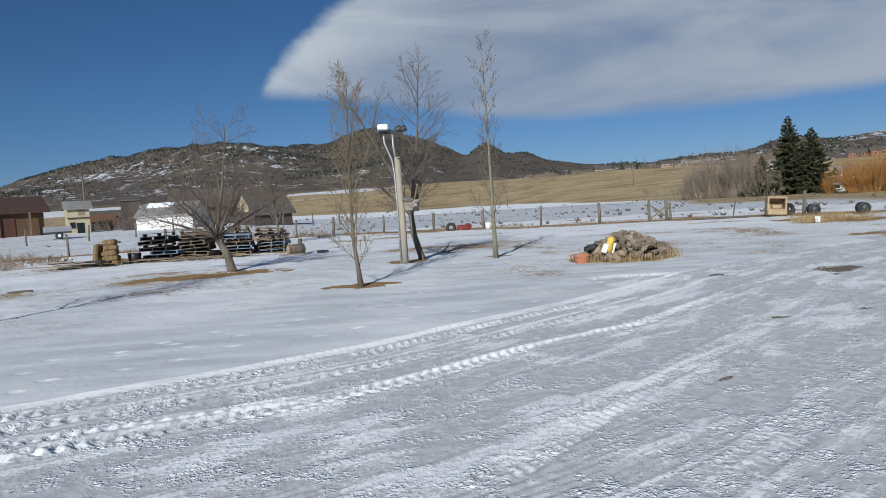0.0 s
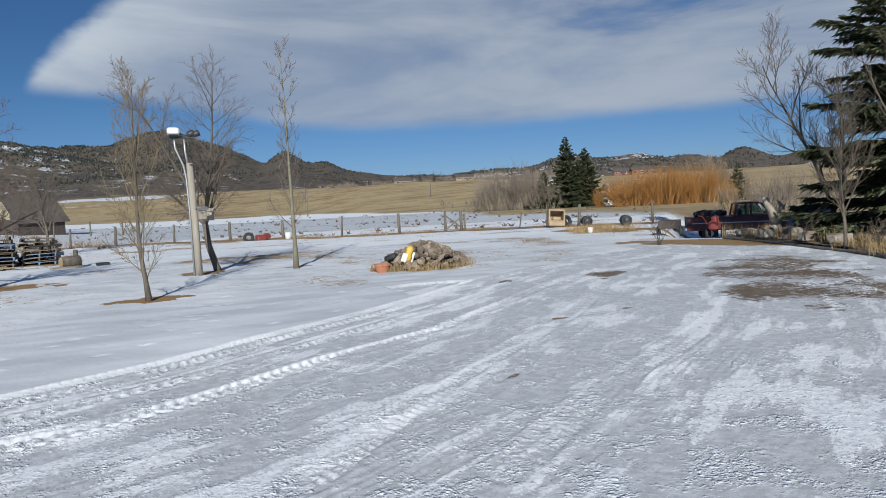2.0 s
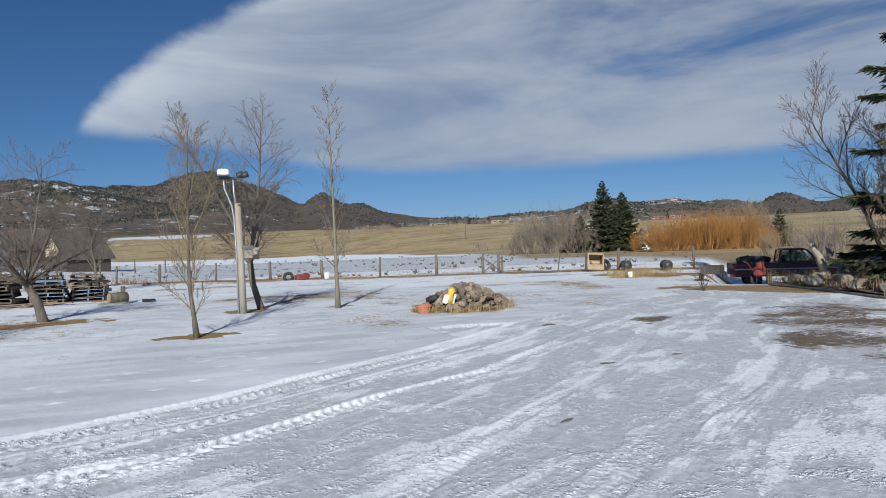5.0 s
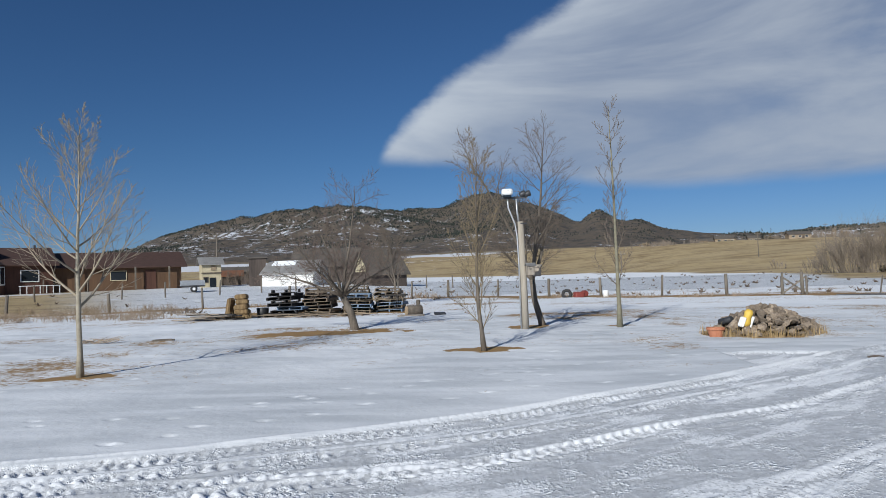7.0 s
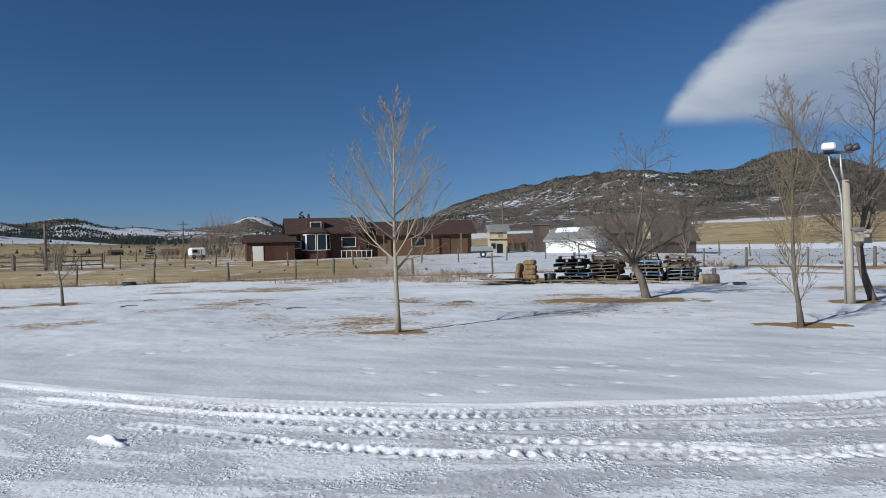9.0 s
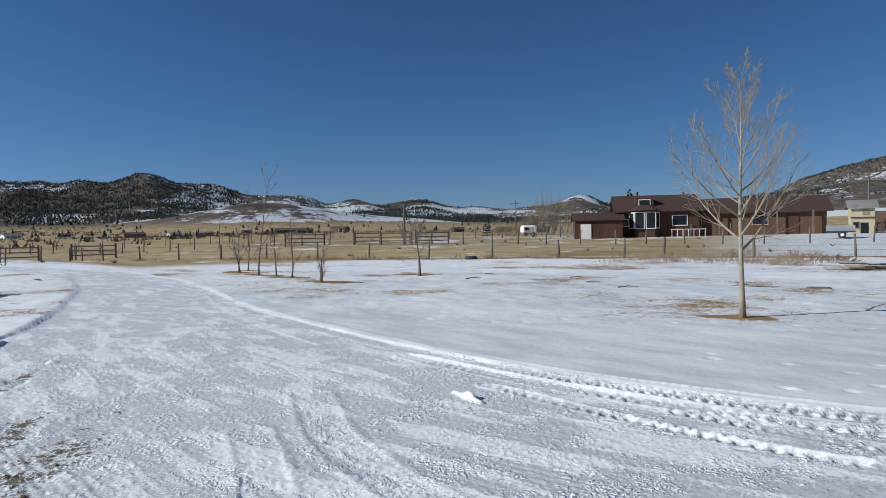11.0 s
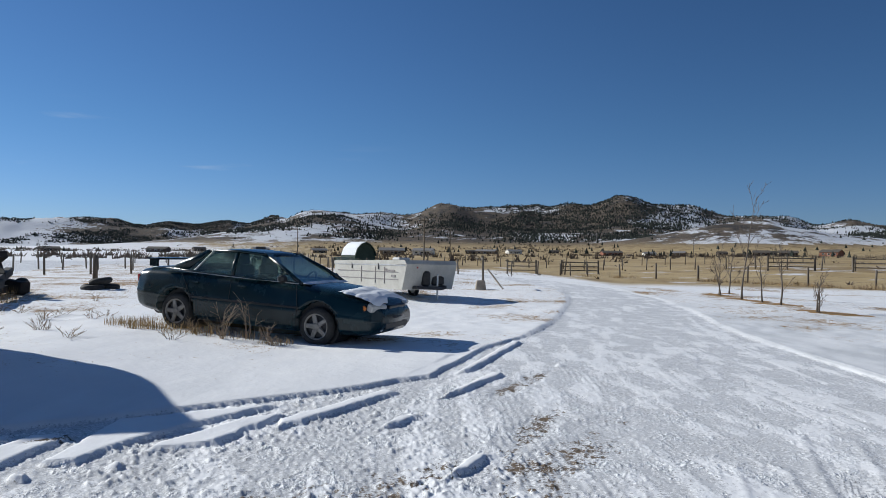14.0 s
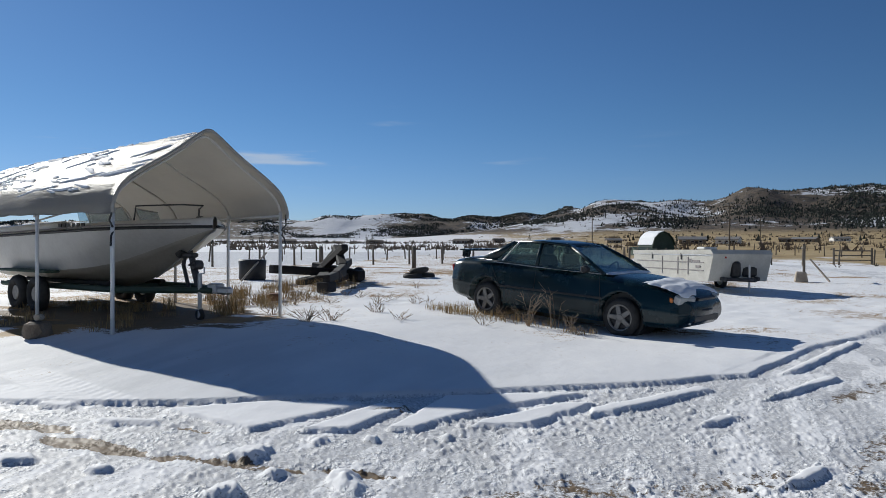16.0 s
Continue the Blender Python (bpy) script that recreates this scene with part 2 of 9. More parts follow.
PALE_BARK = surface("pale_bark", (0.24, 0.205, 0.15), (0.37, 0.33, 0.255), 14, 0.85, spots=((0.16, 0.13, 0.09), 0.62), bumpy=0.5)
GREY_BARK = surface("grey_bark", (0.085, 0.070, 0.054), (0.20, 0.165, 0.13), 10, 0.9, grain=(1, 1, 0.3), bumpy=0.9, dist=0.03, spots=((0.09, 0.07, 0.05), 0.58))
PALE_TWIG = surface("pale_twig", (0.25, 0.205, 0.145), (0.38, 0.32, 0.235), 9, 0.8)
YELLOW_TWIG = surface("yellowish_twig", (0.14, 0.105, 0.06), (0.26, 0.20, 0.12), 9, 0.8)
RED_TWIG = surface("reddish_twig", (0.10, 0.070, 0.056), (0.20, 0.145, 0.115), 9, 0.8)
BROWN_TWIG = surface("brown_twig", (0.10, 0.075, 0.056), (0.21, 0.165, 0.125), 9, 0.85)
OLIVE_BARK = surface("olive_bark", (0.14, 0.125, 0.085), (0.25, 0.23, 0.16), 12, 0.85, bumpy=0.5, spots=((0.12, 0.10, 0.07), 0.6))
WILLOW = surface("orange_willow_shoots", (0.25, 0.115, 0.028), (0.42, 0.205, 0.05), 0.5, 0.8, island=0.25)
DRY_STEM = surface("dry_brown_stems", (0.25, 0.18, 0.12), (0.40, 0.31, 0.22), 3, 0.9, island=0.25)
GREY_BRUSH = surface("grey_bare_brush", (0.16, 0.13, 0.10), (0.29, 0.24, 0.19), 0.6, 0.9, island=0.25)
TAN_BRUSH = surface("tan_bare_brush", (0.21, 0.15, 0.09), (0.36, 0.27, 0.17), 0.6, 0.9, island=0.25)
STRAW_MAT = surface("dry_straw", (0.25, 0.165, 0.075), (0.48, 0.35, 0.175), 5, 0.9, island=0.3)
NEEDLE = surface("dark_spruce_needles", (0.026, 0.036, 0.016), (0.105, 0.112, 0.048), 2.5, 0.7, island=0.4)
# green darkened to include the shade that far trees cast on themselves
FAR_NEEDLE = surface("far_conifer_shade_green", (0.012, 0.018, 0.015), (0.028, 0.036, 0.026), 0.3, 0.9, island=0.4)
OLD_WOOD = surface("weathered_grey_wood", (0.24, 0.20, 0.16), (0.44, 0.38, 0.31), 8, 0.85, grain=(1, 1, 0.12), bumpy=0.6, island=0.18)
POST_WOOD = surface("dark_old_post_wood", (0.09, 0.075, 0.06), (0.22, 0.19, 0.15), 8, 0.9, grain=(1, 1, 0.15), bumpy=0.6, island=0.15)
POLE_WOOD = surface("bleached_pole_wood", (0.28, 0.24, 0.185), (0.44, 0.39, 0.32), 6, 0.85, grain=(1, 1, 0.06), bumpy=0.5, spots=((0.28, 0.23, 0.18), 0.62))
BOARD = surface("sawn_grey_boards", (0.10, 0.075, 0.05), (0.29, 0.225, 0.155), 5, 0.85, grain=(0.15, 1, 1), bumpy=0.5, island=0.25)
BLUE_BOARD = surface("faded_blue_boards", (0.10, 0.16, 0.26), (0.26, 0.32, 0.38), 5, 0.8, grain=(0.15, 1, 1), bumpy=0.4, island=0.2)
DARK_BOARD = surface("charred_dark_timber", (0.012, 0.011, 0.011), (0.045, 0.040, 0.037), 5, 0.85, grain=(0.2, 1, 1), bumpy=0.6, island=0.2)
STONE = surface("brown_field_stone", (0.16, 0.12, 0.085), (0.34, 0.27, 0.20), 5, 0.85, bumpy=0.7, dist=0.02, island=0.4, spots=((0.40, 0.36, 0.30), 0.66))
PALE_STONE = surface("pale_garden_stone", (0.26, 0.22, 0.17), (0.44, 0.39, 0.32), 6, 0.85, bumpy=0.7, island=0.3)
HAY = surface("old_hay", (0.13, 0.08, 0.035), (0.32, 0.22, 0.11), 12, 0.95, grain=(1, 1, 0.3), bumpy=1.0, dist=0.03)
STEEL = surface("galvanised_steel", (0.42, 0.43, 0.44), (0.58, 0.59, 0.60), 9, 0.45, 0.75, bumpy=0.1)
DARK_STEEL = surface("dark_painted_steel", (0.035, 0.037, 0.04), (0.08, 0.08, 0.085), 9, 0.5, 0.3, bumpy=0.2)
RUST = surface("rusty_iron", (0.13, 0.055, 0.03), (0.28, 0.13, 0.07), 9, 0.85, 0.2, bumpy=0.5, spots=((0.07, 0.04, 0.03), 0.6))
WHITE_PAINT = surface("white_painted_metal", (0.72, 0.72, 0.70), (0.82, 0.82, 0.80), 3, 0.5, bumpy=0.05, spots=((0.50, 0.46, 0.40), 0.68))
RUBBER = surface("black_rubber", (0.018, 0.018, 0.018), (0.045, 0.044, 0.042), 14, 0.75, bumpy=0.3)
CAMPER_PAINT = surface("yellowed_white_paint", (0.46, 0.445, 0.39), (0.60, 0.585, 0.53), 2, 0.5, bumpy=0.08, spots=((0.36, 0.32, 0.25), 0.64))
TERRACOTTA = surface("terracotta", (0.38, 0.14, 0.07), (0.52, 0.22, 0.12), 12, 0.8, bumpy=0.2)
RED_PAINT = surface("faded_red_paint", (0.16, 0.028, 0.022), (0.27, 0.06, 0.045), 8, 0.55, bumpy=0.15)
MAROON = surface("faded_maroon_paint", (0.085, 0.022, 0.020), (0.14, 0.04, 0.036), 5, 0.5, bumpy=0.1)
TAN_PAINT = surface("faded_tan_paint", (0.30, 0.21, 0.12), (0.46, 0.34, 0.21), 5, 0.6, bumpy=0.2, spots=((0.30, 0.18, 0.08), 0.62))
BROWN_WALL = surface("brown_stained_siding", (0.050, 0.020, 0.012), (0.095, 0.040, 0.024), 1.5, 0.8, grain=(1, 1, 0.1), bumpy=0.4)
RUSSET_WALL = surface("russet_stained_siding", (0.085, 0.045, 0.023), (0.14, 0.078, 0.04), 1.5, 0.8, grain=(1, 1, 0.1), bumpy=0.4)
BROWN_ROOF = surface("brown_shingle_roof", (0.045, 0.023, 0.017), (0.085, 0.045, 0.034), 2.5, 0.85, grain=(1, 3, 3), bumpy=0.6)
GREY_ROOF = surface("grey_metal_roof", (0.22, 0.21, 0.20), (0.34, 0.33, 0.31), 1.5, 0.6, 0.2, bumpy=0.2)
DARK_ROOF = surface("dark_shingle_roof", (0.075, 0.065, 0.055), (0.14, 0.12, 0.10), 1.5, 0.85, bumpy=0.4)
CREAM_WALL = surface("cream_painted_siding", (0.40, 0.34, 0.21), (0.52, 0.45, 0.31), 1.2, 0.8, bumpy=0.2)
WHITE_WALL = surface("white_painted_siding", (0.68, 0.67, 0.64), (0.80, 0.79, 0.76), 1.0, 0.75, bumpy=0.2)
TAN_WALL = surface("tan_plastered_wall", (0.24, 0.18, 0.115), (0.34, 0.265, 0.18), 0.8, 0.85, bumpy=0.2)
REDBROWN_WALL = surface("red_brown_cabin_wall", (0.20, 0.08, 0.05), (0.30, 0.13, 0.08), 0.8, 0.85, bumpy=0.2)
BARN_WOOD = surface("dark_barn_boards", (0.045, 0.035, 0.03), (0.11, 0.085, 0.07), 1.6, 0.9, grain=(1, 1, 0.08), bumpy=0.5)
GREEN_WALL = surface("dark_green_siding", (0.02, 0.045, 0.035), (0.045, 0.08, 0.06), 1.2, 0.7, bumpy=0.2)
SNOW_CAP = surface("settled_snow", (0.82, 0.85, 0.89), (0.90, 0.91, 0.93), 5, 0.75, bumpy=0.4, dist=0.03, spec=0.12)
GELCOAT = surface("white_gelcoat", (0.55, 0.53, 0.49), (0.66, 0.64, 0.60), 2, 0.3, bumpy=0.03)
# white hull's underpart, its shading put into a darker beige
HULL_SHADE = surface("shaded_hull_bottom", (0.42, 0.385, 0.32), (0.55, 0.515, 0.45), 2, 0.5, bumpy=0.1)
BLACK_TRIM = surface("black_plastic_trim", (0.012, 0.012, 0.013), (0.03, 0.03, 0.03), 9, 0.5)
PLASTER = surface("white_plaster", (0.72, 0.71, 0.68), (0.84, 0.83, 0.80), 8, 0.8, bumpy=0.3)
YELLOW_PAINT = surface("chipped_yellow_paint", (0.60, 0.38, 0.04), (0.72, 0.50, 0.10), 8, 0.7, bumpy=0.2)
BLUE_TARP = surface("blue_plastic_tarp", (0.015, 0.04, 0.10), (0.04, 0.08, 0.17), 4, 0.5, bumpy=0.4)
ORANGE_LENS = surface("amber_lamp_lens", (0.55, 0.16, 0.03), (0.65, 0.22, 0.05), 9, 0.25)
RED_LENS = surface("red_lamp_lens", (0.30, 0.015, 0.012), (0.40, 0.03, 0.02), 9, 0.2)
ALLOY = surface("dull_alloy", (0.20, 0.19, 0.18), (0.32, 0.31, 0.29), 12, 0.45, 0.7, bumpy=0.1)
FADED_MARK = surface("faded_lettering", (0.20, 0.18, 0.18), (0.32, 0.30, 0.29), 9, 0.7)
LENS = surface("clouded_lamp_glass", (0.42, 0.42, 0.40), (0.58, 0.58, 0.55), 9, 0.15)
# near-black colour that stands for the shade in gaps between heaped stones
CREVICE = surface("dark_gap_shade", (0.022, 0.017, 0.013), (0.055, 0.043, 0.032), 6, 0.95, bumpy=0.8)
SOIL = surface("dark_garden_soil", (0.11, 0.08, 0.05), (0.29, 0.22, 0.14), 7, 0.95, bumpy=0.8, dist=0.03)

def car_paint():
    m, tree, bsdf = material("dark_green_car_paint")
    co = node(tree, "ShaderNodeTexCoord").outputs["Object"]
    dust = noise_tex(tree, co, 3.0, 6.0, 0.6)
    col = mix(tree, smooth(tree, dust, 0.45, 0.75), (0.0025, 0.017, 0.023), (0.007, 0.029, 0.036))
    plug(tree, bsdf.inputs["Base Color"], col)
    plug(tree, bsdf.inputs["Roughness"], maths(tree, "ADD", 0.16, maths(tree, "MULTIPLY", dust, 0.2)))
    bsdf.inputs["Coat Weight"].default_value = 0.15
    bsdf.inputs["Coat Roughness"].default_value = 0.06
    bsdf.inputs["Specular IOR Level"].default_value = 0.38
    return m


def glass(name, tint, rough=0.03):
    m, tree, bsdf = material(name)
    bsdf.inputs["Base Color"].default_value = (*tint, 1)
    bsdf.inputs["Transmission Weight"].default_value = 0.92
    bsdf.inputs["Roughness"].default_value = rough
    bsdf.inputs["IOR"].default_value = 1.02
    bsdf.inputs["Coat Weight"].default_value = 1.0
    bsdf.inputs["Coat Roughness"].default_value = 0.04
    return m


def dark_pane(name):
    m, tree, bsdf = material(name)
    bsdf.inputs["Base Color"].default_value = (0.02, 0.025, 0.03, 1)
    bsdf.inputs["Roughness"].default_value = 0.06
    return m


CAR_PAINT = car_paint()
CAR_GLASS = glass("tinted_car_glass", (0.40, 0.52, 0.48))
BOAT_GLASS = glass("smoky_boat_glass", (0.55, 0.65, 0.70))
PANE = dark_pane("window_pane")

# ---- ground: one sheet from the yard to the hills ----
def lattice(ix, iy, seed):
    h = (ix * 374761393 + iy * 668265263 + seed * 974634777) & 0xFFFFFFFF
    h = ((h ^ (h >> 13)) * 1274126177) & 0xFFFFFFFF
    return ((h ^ (h >> 16)) & 0xFFFF) / 65535.0


def value_noise(x, y, seed=0):
    ix, iy = np.floor(x).astype(np.int64), np.floor(y).astype(np.int64)
    u, v = x - ix, y - iy
    u, v = u * u * u * (u * (u * 6 - 15) + 10), v * v * v * (v * (v * 6 - 15) + 10)
    a, b = lattice(ix, iy, seed), lattice(ix + 1, iy, seed)
    c, d = lattice(ix, iy + 1, seed), lattice(ix + 1, iy + 1, seed)
    return (a * (1 - u) + b * u) * (1 - v) + (c * (1 - u) + d * u) * v - 0.5


def fbm(x, y, octaves=4, seed=0, gain=0.5):
    total, amp = 0.0, 1.0
    for k in range(octaves):
        total = total + amp * value_noise(x * 2 ** k + 17.3 * k, y * 2 ** k - 9.1 * k, seed + k)
        amp *= gain
    return total


GRID = np.random.RandomState(9).uniform(-0.5, 0.5, (512, 512)).astype(np.float32)


def grain(x, y, octaves=4, seed=0, gain=0.5):
    """Layered value noise from a table, for the fine relief."""
    total, amp = 0.0, 1.0
    x, y = x.astype(np.float32), y.astype(np.float32)
    for k in range(octaves):
        px, py = x * 2 ** k + 17.3 * k + 31.7 * seed, y * 2 ** k - 9.1 * k + 57.1 * seed
        fx, fy = np.floor(px), np.floor(py)
        u, v = px - fx, py - fy
        i, j = fx.astype(np.int32) & 511, fy.astype(np.int32) & 511
        i1, j1 = (i + 1) & 511, (j + 1) & 511
        u, v = u * u * (3 - 2 * u), v * v * (3 - 2 * v)
        total = total + amp * ((GRID[i, j] * (1 - u) + GRID[i1, j] * u) * (1 - v) + (GRID[i, j1] * (1 - u) + GRID[i1, j1] * u) * v)
        amp *= gain
    return total


def step(x, lo, hi):
    u = np.clip((x - lo) / (hi - lo), 0, 1)
    return u * u * (3 - 2 * u)


def from_yaw(yaw, dist):
    """The place at that many degrees to the left of +y and that far from the yard's middle."""
    return -math.sin(radians(yaw)) * dist, math.cos(radians(yaw)) * dist


# hills: yaw, height, half-width across; each range at its own distance
WEST = [(28, 21, 190), (24, 120, 190), (20, 137, 190), (16, 172, 190), (12, 188, 190), (8, 182, 190), (4, 176, 160), (0.6, 198, 130), (-1.6, 205, 105), (-4.2, 184, 120), (-7, 132, 120), (-9.9, 158, 75), (-12.5, 116, 110), (-15.5, 69, 130), (-19, 59, 170)]
NORTH = [(105, 62, 130), (101.3, 94, 105), (98.8, 92, 110), (96, 87, 105), (93.5, 80, 110), (90.5, 130, 100), (87.5, 114, 130), (84, 133, 140), (80, 131, 140), (75.9, 160, 120), (72, 124, 130), (68, 98, 140), (64.5, 94, 130), (59.5, 92, 130), (54.6, 99, 130), (50, 76, 140), (45.5, 75, 130), (41.3, 85, 100), (37, 60, 120), (32, 39, 190)]
FAR = [(150, 86, 430), (144, 106, 400), (138, 133, 360), (133, 121, 340), (129, 142, 300), (124, 149, 260), (120, 161, 270), (116.5, 158, 260), (112, 168, 260), (108, 187, 240), (104.3, 207, 220), (100, 151, 250)]
EAST = [(-14, 116, 260), (-20, 94, 280), (-27, 118, 290), (-33, 156, 240), (-38, 151, 220), (-42, 122, 200), (-46.3, 131, 150), (-51, 120, 260), (-57, 103, 300), (-63, 65, 330)]
BACK = [(165, 120, 400), (180, 140, 450), (195, 120, 450), (212, 150, 450), (230, 130, 450), (250, 140, 450), (270, 130, 450), (288, 120, 450)]


def curve(points, n=160):
    """A smooth line through a few points."""
    p = np.array(points, float)
    p = np.vstack([2 * p[0] - p[1], p, 2 * p[-1] - p[-2]])
    out = []
    m = max(2, n // (len(p) - 3))
    for i in range(1, len(p) - 2):
        t = np.linspace(0, 1, m, endpoint=False)[:, None]
        a, b, c, d = p[i - 1:i + 3]
        out.append(0.5 * (2 * b + (c - a) * t + (2 * a - 5 * b + 4 * c - d) * t ** 2 + (3 * b - a - 3 * c + d) * t ** 3))
    return np.vstack(out + [p[-2:-1]])


def along(line, x, y, reach):
    """For places within reach of a line: their indices, signed distance (left positive) and length along it."""
    lo, hi = line.min(0) - reach, line.max(0) + reach
    k = np.where((x > lo[0]) & (x < hi[0]) & (y > lo[1]) & (y < hi[1]))[0]
    if not len(k):
        return k, np.zeros(0), np.zeros(0)
    px, py = x[k], y[k]
    best, side, run = np.full(len(k), 1e9), np.zeros(len(k)), np.zeros(len(k))
    total = 0.0
    for a, b in zip(line[:-1], line[1:]):
        d = b - a
        length = math.hypot(*d)
        if length < 1e-6:
            continue
        u = np.clip(((px - a[0]) * d[0] + (py - a[1]) * d[1]) / length ** 2, 0, 1)
        ex, ey = px - a[0] - u * d[0], py - a[1] - u * d[1]
        e = np.hypot(ex, ey)
        closer = e < best
        best = np.where(closer, e, best)
        side = np.where(closer, np.sign(d[0] * ey - d[1] * ex), side)
        run = np.where(closer, total + u * length, run)
        total += length
    near = best < reach
    return k[near], (best * side)[near], run[near]


# the drive's edges
OUTER = curve([(11.5, 15.2), (8.2, 13.2), (5.6, 11.4), (3.5, 9.5), (1.6, 8.2), (0.0, 7.05), (-1.5, 6.35), (-3.0, 5.7), (-4.7, 5.3), (-7.0, 5.1), (-9.7, 5.2),
               (-13.0, 5.45), (-16.5, 6.0), (-20.5, 6.8), (-27.6, 7.6), (-37.0, 7.2), (-52, 4.0), (-75, -4)])
INNER = curve([(-3.2, -9.5), (-4.7, -5.6), (-5.3, -4.5), (-6.2, -3.2), (-7.0, -2.2), (-8.0, -1.0), (-9.4, -0.2), (-11.3, 0.4), (-13.6, 1.4), (-19.0, 2.8), (-27.6, 4.3),
               (-37, 4.2), (-52, 1.0), (-75, -8)])


def yard_height(x, y):
    """The lie of the land without the fine relief of snow and ruts."""
    r = np.hypot(x, y)
    yaw = np.degrees(np.arctan2(-x, y))
    yaw = np.where(yaw < -100, yaw + 360, yaw)
    z = 0.05 * fbm(x / 9, y / 9, 3, 5) * step(r, 4, 14)
    # the parking lot's bank
    lot = step(-y - 0.12 * x, 3.2, 7.5) * step(-x, 4.8, 7.5)
    z = z + 0.2 * lot * (1 - step(r, 30, 70))
    # the dip behind the garden
    z = z - 0.87 * step(-yaw, 40.5, 43.0) * step(r, 22, 29) * (1 - step(r, 46, 72))
    # the neighbours' rise behind the fence
    z = z + 0.95 * step(r, 42, 78) * step(yaw, -2, 14) * (1 - step(yaw, 62, 80))
    # valley floor, rising to the foot of the hills
    north = step(yaw, 34, 60)
    z = z + np.clip(r - 70, 0, 1000) * 0.0085 * north * (1 - 0.55 * step(yaw, 95, 120))
    # brown field hill to the north-east
    foot = np.interp(yaw, [-70, -39, -33, -27, -16, -7, 4, 30], [62, 66, 74, 90, 135, 230, 260, 260])
    top = np.interp(yaw, [-70, -39, -27, -15, -5, 4, 14, 34], [9.5, 10.5, 12.5, 14.5, 17, 14.5, 8.5, 4.5])
    rise = step(r, foot, foot + 330)
    field = 1 - step(yaw, 26, 50)
    z = z + field * (rise * top + np.clip(r - foot - 300, 0, 700) * 0.010)
    z = z + field * step(r, foot, foot + 80) * 2.2 * fbm(x / 70, y / 70, 3, 12)
    return z


def hills(x, y):
    """The ranges: soft crests joined along each range, broken by noise."""
    z = np.zeros_like(x)
    rough = fbm(x / 300, y / 300, 6, 31, 0.56)
    for ridge, dist, deep, wild in ((WEST, 2200, 560, 0.30), (NORTH, 1900, 460, 0.32), (FAR, 4000, 520, 0.22), (EAST, 3000, 520, 0.2), (BACK, 3000, 500, 0.2)):
        total = np.zeros_like(x)
        for yaw, high, wide in ridge:
            cx, cy = from_yaw(yaw, dist)
            ux, uy = cx / dist, cy / dist
            out = (x - cx) * ux + (y - cy) * uy
            side = -(x - cx) * uy + (y - cy) * ux
            total += (high * np.exp(-(side / wide) ** 2 - (np.abs(out) / deep) ** 1.7)) ** 3
        crest = np.cbrt(total)
        z = z + crest * (1 + wild * rough * step(crest, 4, 60))
    # low round hills in front of the northern range
    for yaw, dist, high, wide in ((68, 1050, 25, 120), (63, 1150, 19, 190), (103, 1350, 17, 260), (111, 1500, 12, 300)):
        cx, cy = from_yaw(yaw, dist)
        z = z + high * np.exp(-((x - cx) ** 2 + (y - cy) ** 2) / wide ** 2)
    return z


def ground_height(x, y):
    """Height of the bare lie of the land at one place."""
    a, b = np.array([float(x)]), np.array([float(y)])
    return float((yard_height(a, b) + hills(a, b))[0])


